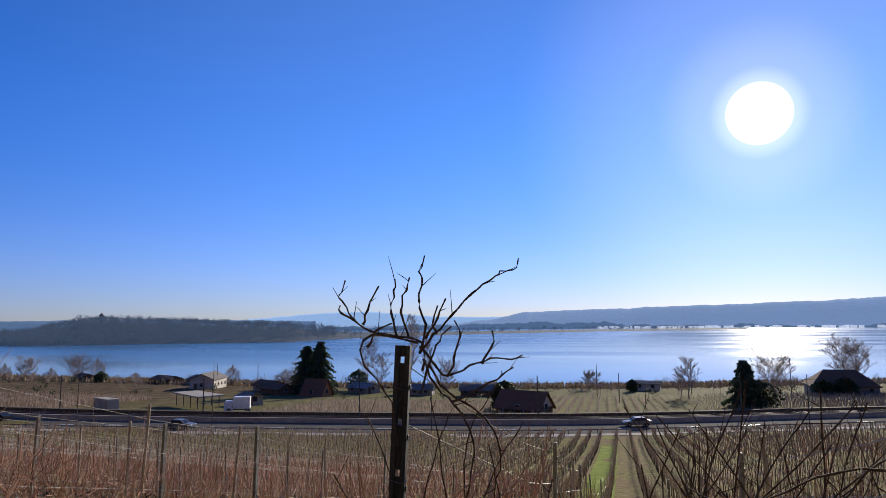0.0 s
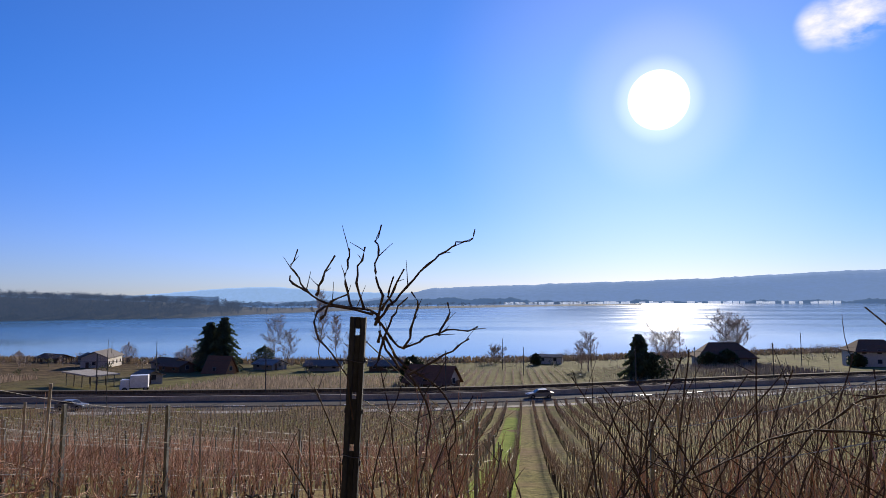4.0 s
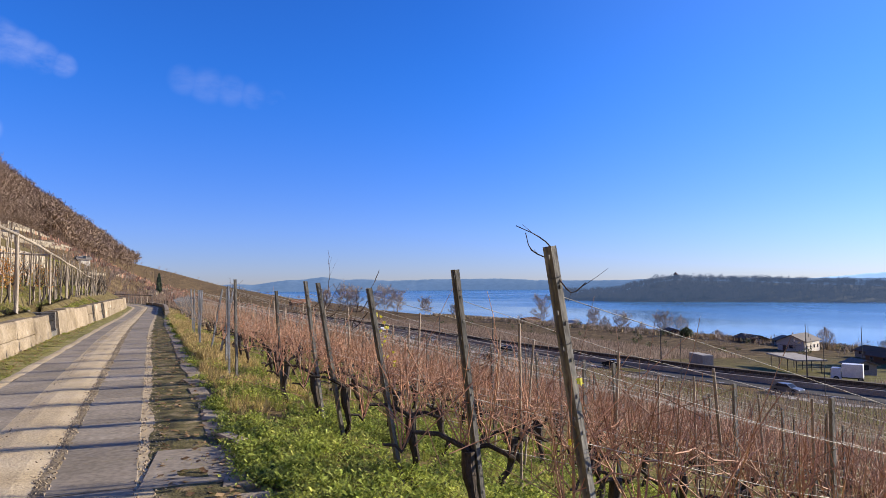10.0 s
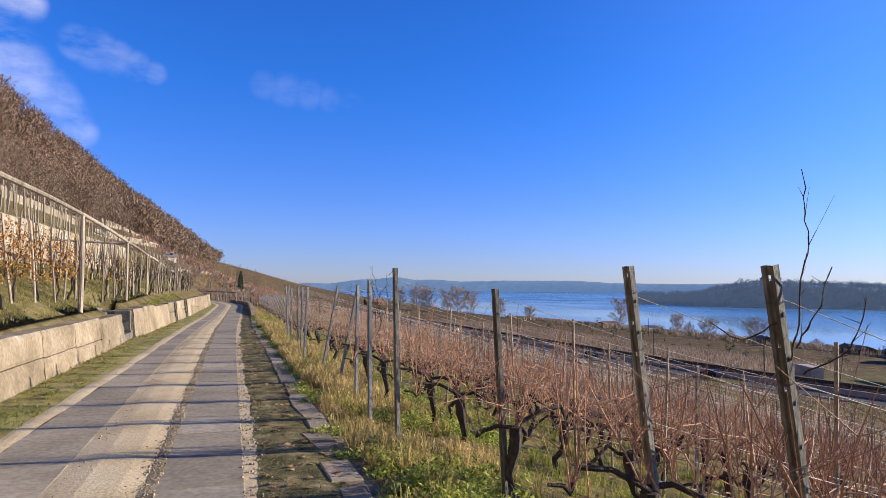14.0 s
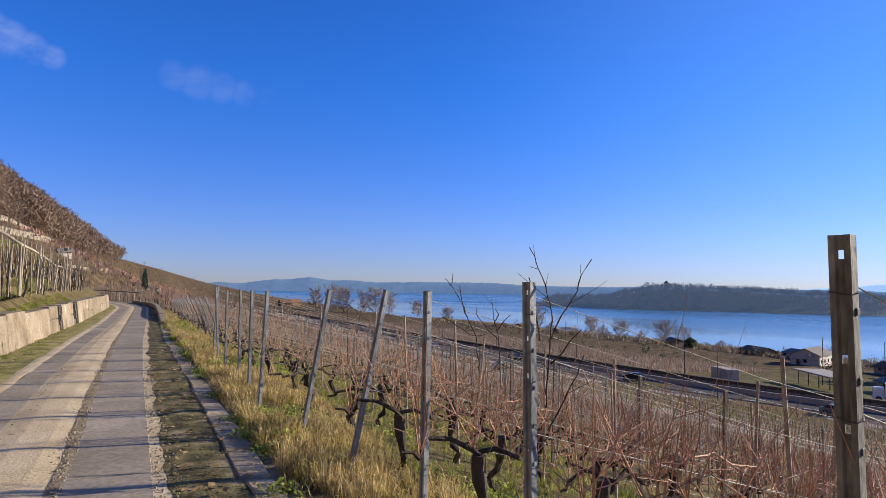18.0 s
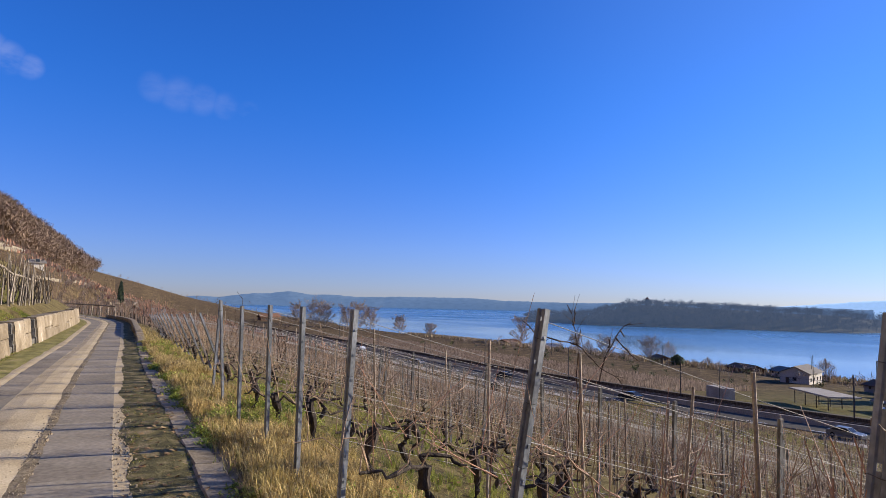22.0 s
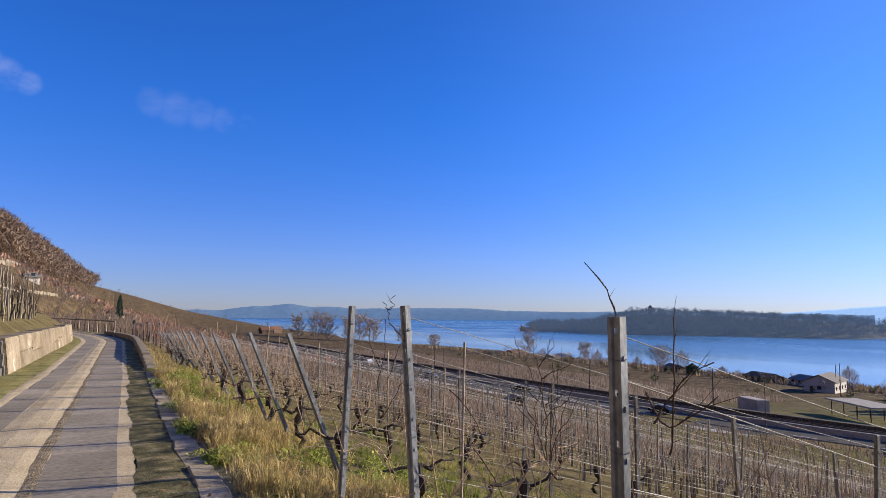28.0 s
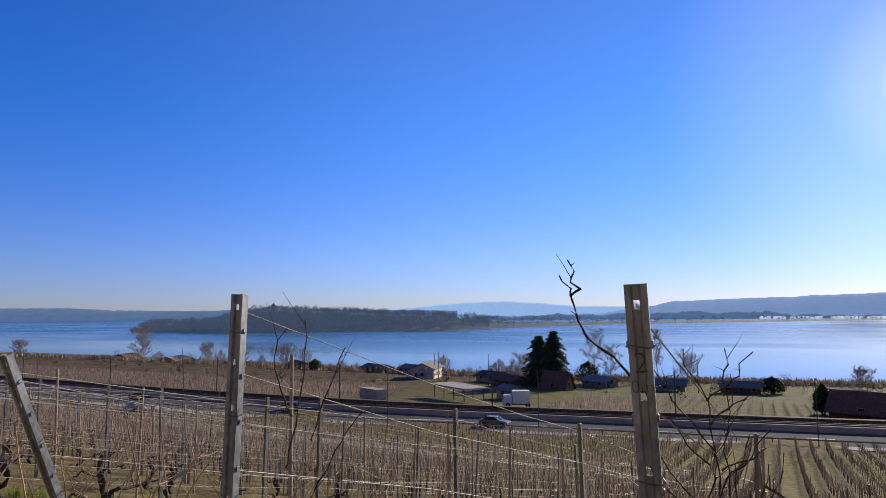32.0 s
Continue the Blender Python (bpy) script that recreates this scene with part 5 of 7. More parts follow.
# pale walls across the slope, and the walled path that climbs beside the cypress
for label, pts, hh in (("pale wall across the vineyard slope above the bend", ((-34, 196), (-30, 214), (-27.5, 236), (-25, 262)), 1.3),
                       ("pale wall across the vineyard slope above the bend", ((-42, 250), (-38, 290), (-35, 330)), 1.6),
                       ("pale wall on the far spur", ((3, 420), (14, 424), (26, 430)), 2.6),
                       ("pale wall on the far spur", ((-18, 470), (-6, 474)), 2.4),
                       ("low wall of the path climbing beside the cypress", ((8.5, 196), (6.8, 212), (6.0, 230), (7.5, 252), (6.5, 276)), 1.2),
                       ("pale wall on the far spur", ((44, 480), (58, 486)), 2.2)):
    s = Shape()
    for (xa, ya), (xb, yb) in zip(pts, pts[1:]):
        for k in range(5):
            x1, y1, x2, y2 = xa + (xb - xa) * k / 5, ya + (yb - ya) * k / 5, xa + (xb - xa) * (k + 1) / 5, ya + (yb - ya) * (k + 1) / 5
            s.box(((x1 + x2) / 2, (y1 + y2) / 2, (height(x1, y1) + height(x2, y2)) / 2 + hh / 2 - 0.4 + rnd(-0.08, 0.08)), (0.6, math.hypot(x2 - x1, y2 - y1) + 0.03, hh), rz=-math.atan2(x2 - x1, y2 - y1), bevel=0.06)
    whole("terrace_wall", s, PALESTONE, label, "wall", group="terrace walls", kind="structure")
# handrail beyond the bend
hr = thing("handrail", "pale wooden handrail along the bend of the track", "railing")
HR = [(0.9 + bend(y) + 0.25, y) for y in np.arange(76, 118, 3.5)]
for k, (x, y) in enumerate(HR):
    s = Shape()
    z = height(x, y)
    s.tube([(x, y, z - 0.1), (x, y, z + 1.05)], [0.045, 0.04], 6)
    part("rail_post", s, PALEWOOD, hr)
    if k:
        s = Shape()
        s.tube([(HR[k - 1][0], HR[k - 1][1], height(*HR[k - 1]) + 1.0), (x, y, z + 1.0)], [0.055, 0.055], 6)
        part("rail_bar", s, PALEWOOD, hr)


# ---- buildings ----


def house(label, x, y, rz, l, w, eave, ridge, wall_mat, roof_mat, windows=3, name="house", door=True, z=None, hip=0.0, gable_mat=None):
    """A gabled house: l along its ridge, w across; windows along both long sides and in the gables."""
    z = height(x, y) if z is None else z
    e = thing(name, label, "house" if name == "house" else name.replace("_", " "), Matrix.Translation((x, y, z)) @ Matrix.Rotation(radians(rz), 4, "Z"))
    s = Shape()
    s.v = [(-l / 2, -w / 2, -1), (l / 2, -w / 2, -1), (l / 2, w / 2, -1), (-l / 2, w / 2, -1), (-l / 2, -w / 2, eave), (l / 2, -w / 2, eave), (l / 2, w / 2, eave), (-l / 2, w / 2, eave)]
    s.f = [(0, 1, 5, 4), (1, 2, 6, 5), (2, 3, 7, 6), (3, 0, 4, 7), (4, 5, 6, 7)]
    part("wall", s, wall_mat, e)
    if hip == 0:
        for sx in (-1, 1):
            g = Shape()
            a = l / 2 * sx
            g.v = [(a, -w / 2, eave), (a, w / 2, eave), (a, 0, ridge - 0.12), (a - 0.15 * sx, -w / 2, eave), (a - 0.15 * sx, w / 2, eave), (a - 0.15 * sx, 0, ridge - 0.12)]
            g.f = [(0, 1, 2), (3, 5, 4), (0, 2, 5, 3), (1, 4, 5, 2), (0, 3, 4, 1)]
            part("gable", g, gable_mat or wall_mat, e)
    o = 0.55
    for sy in (-1, 1):
        r = Shape()
        drop = (ridge - eave) / (w / 2) * o
        a = [(-l / 2 - o, sy * (w / 2 + o), eave - drop), (l / 2 + o, sy * (w / 2 + o), eave - drop), (l / 2 + o - hip, 0, ridge), (-l / 2 - o + hip, 0, ridge)]
        r.v = a + [(p[0], p[1], p[2] + 0.18) for p in a]
        r.f = [(0, 1, 2, 3), (4, 7, 6, 5), (0, 4, 5, 1), (1, 5, 6, 2), (2, 6, 7, 3), (3, 7, 4, 0)]
        part("roof", r, roof_mat, e)
    if hip:
        for sx in (-1, 1):
            r = Shape()
            drop = (ridge - eave) / (w / 2) * o
            a = [(sx * (l / 2 + o), -w / 2 - o, eave - drop), (sx * (l / 2 + o), w / 2 + o, eave - drop), (sx * (l / 2 + o - hip), 0, ridge)]
            r.v = a + [(p[0], p[1], p[2] + 0.18) for p in a]
            r.f = [(0, 1, 2), (3, 5, 4), (0, 3, 4, 1), (1, 4, 5, 2), (2, 5, 3, 0)]
            part("roof", r, roof_mat, e)
    for sy in (-1, 1):
        for k in range(windows):
            wx = -l / 2 + l * (k + 0.5) / windows
            for floor in range(1 if eave < 4 else 2):
                fz = 1.5 + 2.5 * floor
                win = Shape()
                win.box((wx, sy * (w / 2 + 0.02), fz), (1.15, 0.08, 1.15))
                wo = part("window", win, GREYWALL, e)
                pn = Shape()
                pn.box((wx, sy * (w / 2 + 0.05), fz), (0.95, 0.06, 0.95))
                part("pane", pn, WINDOWGLASS, wo)
    for sx in (-1, 1):
        win = Shape()
        win.box((sx * (l / 2 + 0.02), 0, 1.6 if eave < 4 else 3.9), (0.08, 1.2, 1.2))
        wo = part("window", win, GREYWALL, e)
        pn = Shape()
        pn.box((sx * (l / 2 + 0.05), 0, 1.6 if eave < 4 else 3.9), (0.06, 1.0, 1.0))
        part("pane", pn, WINDOWGLASS, wo)
    if door:
        dd = Shape()
        dd.box((-l / 2 - 0.03, w * 0.25, 1.0), (0.08, 0.95, 2.0))
        part("door", dd, BROWNWOOD, e)
    return e


house("two-storey cream house with grey roof near the shore", 191, 152, 20, 14, 8, 3.4, 5.2, WHITEWALL, ROOFGREY, 4)
house("chalet with orange pine gable and steep dark roof", 167, 95.5, -98, 7, 5.0, 1.0, 4.8, ORANGEWOOD, ROOFDARK, 1)
house("low boathouse with grey roof and white gable", 182, 71, -80, 10, 6, 1.8, 3.1, GREYWALL, ROOFGREY, 3, gable_mat=WHITEPAINT)
house("low boathouse with grey roof and white gable", 184, 53, -80, 9, 5.5, 1.8, 3.0, BROWNWOOD, ROOFGREY, 3, gable_mat=WHITEPAINT)
house("small shed with pale grey roof", 186, 90, 70, 8, 6, 1.8, 3.0, GREYWALL, ROOFBLUE, 2, name="shed")
house("dark boarded barn beside the road", 129, 27.2, 73, 9.5, 5.5, 1.5, 4.3, BROWNWOOD, ROOFDARK, 1, name="barn", gable_mat=WHITEWALL)
house("wide lakeside house under a brown hipped roof", 212, -44, 92, 16, 11, 2.6, 6.4, GREYWALL, ROOFDARK, 4, hip=4.5)
house("cream house with hipped brown roof by the railway", 196, -78, 92, 11, 9, 4.2, 6.8, WHITEWALL, ROOFDARK, 3, hip=3.0)
house("pale long house beside the road", 190, -108, 110, 18, 9, 3.6, 6.2, WHITEWALL, ROOFDARK, 4)
house("small waterside hut with flat roof", 222, 8, 85, 8, 4.5, 2.3, 2.9, WHITEWALL, ROOFGREY, 2, name="hut")
house("dark-roofed boathouse by the reeds", 217, 360, 30, 16, 8, 1.7, 3.3, BROWNWOOD, ROOFDARK, 2)
house("long boathouse with pale grey roof", 214, 315, 25, 18, 8, 1.7, 3.1, GREYWALL, ROOFBLUE, 4)
house("low dark boathouse among shrubs", 213, 232, 60, 12, 7, 1.5, 3.0, BROWNWOOD, ROOFDARK, 2)
house("low dark boathouse among shrubs", 211, 188, 70, 13, 7, 1.5, 2.8, BROWNWOOD, ROOFDARK, 2)
house("long low house with grey roof", 209, 168, 65, 15, 7, 1.9, 3.2, WHITEWALL, ROOFGREY, 4)
house("dark shed beside the chalet", 172, 112, 70, 9, 5.5, 1.9, 3.1, BROWNWOOD, ROOFDARK, 2, name="shed")
house("grey rendered storage shed by the shore", 186, 124, 65, 10, 6, 2.0, 3.2, GREYWALL, ROOFDARK, 2, name="shed")
house("little pale vineyard hut on the hillside", -18.2, 224, 20, 3.2, 2.5, 1.1, 1.7, WHITEWALL, ROOFGREY, 1, name="hut")
house("little pale vineyard hut on the terraces", -33, 202, 10, 3, 2.5, 1.0, 1.6, WHITEWALL, ROOFGREY, 1, name="hut")
for k, (x, y, rz) in enumerate(((112, 560, 10), (126, 590, 30))):
    house("distant village house with brown roof", x, y, rz, 9, 7, 3.0, 5.5, BROWNWOOD, ROOFDARK, 3)
house("small dark tool shed among the vines below the road", 62, 121.5, 65, 3.6, 2.4, 1.5, 2.1, BROWNWOOD, ROOFGREY, 1, name="shed")
box = thing("site_container", "pale corrugated site container beside the railway", "container", Matrix.Translation((111, 114, height(111, 114))) @ Matrix.Rotation(radians(70), 4, "Z"))
s = Shape()
s.box((0, 0, 1.15), (6.6, 2.4, 2.3), bevel=0.05)
part("body", s, PALE_CONC, box)
for k in range(12):
    s = Shape()
    s.box((-3.05 + 0.55 * k, -1.21, 1.15), (0.2, 0.05, 2.0))
    part("rib", s, PALE_CONC, box)
s = Shape()
s.box((3.32, 0, 1.1), (0.05, 2.1, 2.0))
part("door", s, GREYWALL, box)
port = thing("carport", "open carport with a flat pale roof on thin posts", "carport", Matrix.Translation((124, 101, height(124, 101))) @ Matrix.Rotation(radians(62), 4, "Z"))
s = Shape()
s.box((0, 0, 2.75), (14.5, 6, 0.28), bevel=0.04)
part("roof", s, PALE_CONC, port)
for sx in (-6, -2, 2, 6):
    for sy in (-2.4, 2.4):
        s = Shape()
        s.tube([(sx, sy, -0.3), (sx, sy, 2.65)], [0.1, 0.1], 6)
        part("post", s, MASTMAT, port)


# ---- vehicles ----


def wheel(parent, x, y, r, w=0.22):
    s = Shape()
    s.tube([(x, y - w / 2, r), (x, y + w / 2, r)], [r, r], 14)
    t = part("wheel", s, BLACKRUBBER, parent)
    q = Shape()
    q.tube([(x, y - w / 2 - 0.01, r), (x, y + w / 2 + 0.01, r)], [r * 0.58, r * 0.58], 10)
    part("rim", q, CARSILVER, t)


def car(label, x, y, rz, paint, z=None):
    e = thing("car", label, "car", Matrix.Translation((x, y, height(x, y) + 0.06 if z is None else z)) @ Matrix.Rotation(radians(rz), 4, "Z"), group="cars on the road")
    prof = [(-2.15, 0.3), (2.15, 0.3), (2.2, 0.62), (1.9, 0.78), (1.0, 0.9), (0.35, 1.38), (-1.1, 1.42), (-1.75, 0.98), (-2.18, 0.9), (-2.2, 0.5)]
    s = Shape()
    n = len(prof)
    for sy, k in ((-0.86, 1.0), (0.86, 1.0)):
        s.v += [(a, sy * (0.86 if b > 1.2 else 1.0), b) for a, b in prof]
    s.f.append(tuple(range(n)))
    s.f.append(tuple(range(2 * n - 1, n - 1, -1)))
    for j in range(n):
        j2 = (j + 1) % n
        s.f.append((j2, j, n + j, n + j2))
    part("body", s, paint, e)
    for sy in (-1, 1):
        g = Shape()
        g.quad((0.9, sy * 0.868, 0.93), (0.33, sy * 0.775, 1.33), (-1.05, sy * 0.775, 1.36), (-1.6, sy * 0.868, 0.98))
        part("side_window", g, WINDOWGLASS, e)
    g = Shape()
    g.quad((1.02, -0.7, 0.915), (1.02, 0.7, 0.915), (0.42, 0.62, 1.36), (0.42, -0.62, 1.36))
    part("windscreen", g, WINDOWGLASS, e)
    for sx in (-1.35, 1.35):
        for sy in (-0.8, 0.8):
            wheel(e, sx, sy, 0.32)
    for sy in (-0.62, 0.62):
        s = Shape()
        s.box((2.17, sy, 0.66), (0.08, 0.3, 0.14))
        part("headlight", s, WHITEPAINT, e)
    return e


def truck(label, x, y, rz, z=None, long=4.6, name="lorry"):
    e = thing(name, label, name, Matrix.Translation((x, y, height(x, y) + 0.06 if z is None else z)) @ Matrix.Rotation(radians(rz), 4, "Z"))
    s = Shape()
    s.box((-0.6, 0, 1.9), (long, 2.3, 2.3), bevel=0.05)
    part("box_body", s, WHITEPAINT, e)
    s = Shape()
    s.box((long / 2 + 0.35, 0, 1.35), (1.7, 2.1, 1.9), taper=0.86, bevel=0.1)
    part("cab", s, WHITEPAINT, e)
    s = Shape()
    s.box((long / 2 + 1.0, 0, 1.75), (0.3, 1.7, 0.7))
    part("windscreen", s, WINDOWGLASS, e)
    s = Shape()
    s.box((0.1, 0, 0.6), (long + 1.6, 0.9, 0.25))
    part("chassis", s, MASTMAT, e)
    for sx in (-1.8, long / 2 + 0.3):
        for sy in (-0.95, 0.95):
            wheel(e, sx, sy, 0.45, 0.28)
    return e


truck("white box lorry parked beside the railway", 114, 82.5, 120, long=3.2)
house("low pale shed beside the lorry", 131, 92, 60, 5, 4, 2.1, 2.9, GREYWALL, ROOFGREY, 1, name="shed")


# ---- road and railway ----
def strip(u0, u1, dz, mat, name, label, y0=-420, y1=620, cat="road", h=0.0):
    s = Shape()
    ys = np.arange(y0, y1, 6.0)
    for y in ys:
        e = road_edge(y)
        z = -14.75 + dz
        for u, zz in ((u0, z), (u0, z + h), (u1, z + h), (u1, z)):
            s.v.append((e + u, y, zz))
    for j in range(len(ys) - 1):
        for k in range(3):
            i = 4 * j + k
            s.f.append((i, i + 1, i + 5, i + 4))
    return whole(name, s, mat, label, cat, kind="structure")


strip(-3.0, -0.6, 0.02, PALE_CONC, "pavement", "pale concrete footpath along the road", cat="pavement", h=0.14)
strip(-0.6, 9.6, 0.08, ASPHALT, "road", "two-lane grey asphalt main road", h=0.02)
strip(10.2, 10.5, 0.0, PALE_CONC, "road_barrier", "low concrete barrier wall along the road", cat="barrier", h=0.85)
strip(11.4, 18.5, -0.2, BALLAST, "railway_bed", "brown ballast bed of the railway", cat="railway", h=0.35)
strip(19.4, 20.6, -0.4, TRUNK, "hedge", "dark leafless low hedge beyond the railway", cat="hedge", h=1.0)
for u in (12.7, 14.15, 15.9, 17.35):
    strip(u, u + 0.12, 0.14, STEEL, "rail", "steel railway rail", cat="rail", h=0.16)
marks = Shape()
for y in np.arange(-300, 420, 9.0):
    e = road_edge(y)
    marks.box((e + 4.5, y, -14.64), (0.18, 3.2, 0.01), rz=-math.atan2(road_edge(y + 1) - road_edge(y - 1), 2))
whole("lane_marks", marks, WHITEPAINT, "dashed white centre line of the road", "road mark", kind="structure")
guard = Shape()
ys = np.arange(-250, 420, 4.0)
for i in range(len(ys) - 1):
    a, b = (road_edge(ys[i]) - 0.9, ys[i]), (road_edge(ys[i + 1]) - 0.9, ys[i + 1])
    guard.tube([(a[0], a[1], -14.65), (a[0], a[1], -13.85)], [0.06, 0.06], 4)
    guard.tube([(a[0], a[1], -13.95), (b[0], b[1], -13.95)], [0.09, 0.09], 4, cap=False)
whole("guard_rail", guard, GUARD, "steel guard rail along the footpath", "guard rail", kind="structure")
for label, y, u, rz, paint in (("black car driving on the road", 112, 6.6, 98, CARBLACK), ("grey car driving on the road", 74, 2.6, -82, CARSILVER), ("dark car driving on the road", 150, 6.6, 95, CARBLACK),
                               ("grey car driving on the road", 185, 2.6, -88, CARSILVER), ("white car driving on the road", 240, 6.8, 92, CARWHITE), ("grey car driving on the road", 5, 6.6, 108, CARSILVER)):
    car(label, road_edge(y) + u, y, rz, paint, z=-14.64)


def mast(label, x, y, h, r=0.11, arm=0.0, name="utility_pole", rz=0, mat=None):
    e = thing(name, label, name.replace("_", " "), Matrix.Translation(on_ground(x, y)) @ Matrix.Rotation(radians(rz), 4, "Z"), group="masts")
    s = Shape()
    s.tube([(0, 0, -0.4), (0, 0, h)], [r, r * 0.7], 7)
    part("pole", s, mat or MASTMAT, e)
    if arm:
        s = Shape()
        s.tube([(0, 0, h - 0.6), (arm, 0, h - 0.45), (arm, 0, h - 1.4)], [0.06, 0.05, 0.04], 5)
        part("arm", s, mat or MASTMAT, e)
        s = Shape()
        s.tube([(0, 0, h - 1.6), (arm, 0, h - 1.4)], [0.05, 0.05], 5)
        part("brace", s, mat or MASTMAT, e)
    return e


for k, y in enumerate((-150, -118, -92, -66, -40, -12, 22, 53, 82, 112, 143, 178, 215, 255, 300)):
    e = road_edge(y)
    mast("dark steel catenary mast beside the railway", e + 19.2, y, 7.6, 0.13, -3.2 if k % 2 else 0, "catenary_mast", rz=-8)
for y in (-70, -20, 33, 66, 88, 128, 170):
    mast("slim street lamp post by the road", road_edge(y) - 1.8, y, 8.2, 0.07, 0, "street_lamp")
for x, y, h in ((193, 150, 8), (176, 138, 9), (171, 118, 9), (206, 116, 9), (178, 62, 8), (190, 20, 9), (205, -5, 9), (165, 12, 7), (200, -30, 10), (200, -62, 9), (187, 205, 8), (176, 260, 8)):
    mast("slim wooden utility pole near the shore", x, y, h, 0.12)
wires = Shape()
for off in (14.8,):
    ys = np.arange(-200, 400, 12.0)
    for i in range(len(ys) - 1):
        wires.tube([(road_edge(ys[i]) + off, ys[i], -8.6), (road_edge(ys[i + 1]) + off, ys[i + 1], -8.6)], [0.02, 0.02], 3, cap=False)
whole("catenary_wire", wires, MASTMAT, "thin overhead line of the railway", "wire", kind="structure")

# fields between the railway and the houses: low vine rows
low = Shape()
for y in np.arange(-60, 330, 1.9):
    e = road_edge(y)
    if 74 < y < 122:
        continue
    u = 22.0
    while u < (62 if y > 30 else 82):
        x = e + u
        yy = y + 0.10 * u
        z = height(x, yy)
        for k in range(3):
            px, py = x + rnd(-0.7, 0.7), yy + rnd(-0.12, 0.12)
            low.tri((px - 0.3, py, z), (px + 0.3, py, z), (px + rnd(-0.2, 0.2), py + rnd(-0.1, 0.1), z + rnd(0.9, 1.5)))
        u += 1.1
whole("field_vines", low, CANE_DARK, "low vine rows between the railway and the shore", "vines", kind="stuff")
reeds = Shape()
for k in range(16000):
    y = rnd(-220, 470)
    u = rnd(232, 247) if rng.random() < 0.8 else rnd(225, 235)
    x = u + road_edge(y) - 97
    z = max(height(x, y), LAKE_Z) - 0.1
    a = rnd(0, 3.14)
    w = rnd(0.25, 0.5)
    reeds.tri((x - w * math.cos(a), y - w * math.sin(a), z), (x + w * math.cos(a), y + w * math.sin(a), z), (x + rnd(-0.3, 0.3), y + rnd(-0.3, 0.3), z + rnd(1.2, 2.4)))
whole("reeds", reeds, REED, "tan dry reed belt along the shore", "reeds", kind="stuff")


# ---- trees ----
def bare_tree(label, x, y, h, spread=0.45, seed=1, trunk=0.03, name="tree", lift=0.22, levels=4, mats=(TWIG, TWIG), z=None):
    """A leafless tree: a leader with limbs that fill a rounded crown down to fine twigs; spread is the crown's half width over the height."""
    r = random.Random(seed)
    e = thing(name, label, "tree", Matrix.Translation((x, y, height(x, y) if z is None else z)))
    limbs, twigs = Shape(), Shape()
    thin = 0.00006 * math.hypot(x, y - 14)
    wide = h * spread * 0.62

    def bough(p, d, l, rad, lev):
        pts, cur = [p], p
        for k in range(3):
            d = (d + Vector((r.uniform(-1, 1), r.uniform(-1, 1), r.uniform(-0.3, 0.7))) * 0.22).normalized()
            cur = cur + d * (l / 3)
            pts.append(cur)
        rad = max(rad, thin)
        (limbs if lev < 2 else twigs).tube([tuple(q) for q in pts], [rad, rad * 0.8, rad * 0.6, rad * 0.35], 5 if lev < 2 else 3, cap=False)
        if lev < 3:
            for k in range((9, 7, 6)[lev]):
                t = r.uniform(0.2, 1.0) * 3
                i = min(2, int(t))
                q = pts[i] + (pts[i + 1] - pts[i]) * (t - i)
                a = r.uniform(0, 6.283)
                side = Vector((math.cos(a), math.sin(a), r.uniform(-0.2, 0.8)))
                bough(q, (d * 0.8 + side * 0.75).normalized(), l * r.uniform(0.3, 0.52), rad * 0.45, lev + 1)

    stem = [Vector((h * 0.02 * math.sin(seed + 2.2 * k), h * 0.02 * math.cos(seed * 2 + 1.7 * k), h * 0.93 * k / 6 - 0.3)) for k in range(7)]
    limbs.tube([tuple(q) for q in stem], [max(thin, h * trunk * (0.55, 0.5, 0.4, 0.3, 0.2, 0.12, 0.05)[k]) for k in range(7)], 7, cap=False)
    count = 24
    for k in range(count):
        f = lift + (0.92 - lift) * (k + r.random() * 0.8) / count
        i = min(5, int(f * 6))
        p = stem[i] + (stem[i + 1] - stem[i]) * (f * 6 - i)
        g = (f - lift * 0.6) / (1 - lift * 0.6)
        reach = wide * math.sqrt(max(0.06, 1 - (2 * g - 0.75) ** 2 * 0.62)) * r.uniform(0.75, 1.15)
        a = 2.4 * k + r.uniform(-0.5, 0.5)
        rise = 0.45 + 0.7 * g + (0.9 if spread < 0.35 else 0)
        bough(p, Vector((math.cos(a), math.sin(a), rise)).normalized(), reach * math.sqrt(1 + min(1, rise) ** 2) * 0.78, h * trunk * 0.24 * (1.1 - 0.6 * f), 0)
    part("trunk", limbs, mats[0], e)
    part("crown", twigs, mats[1], e)
    return e


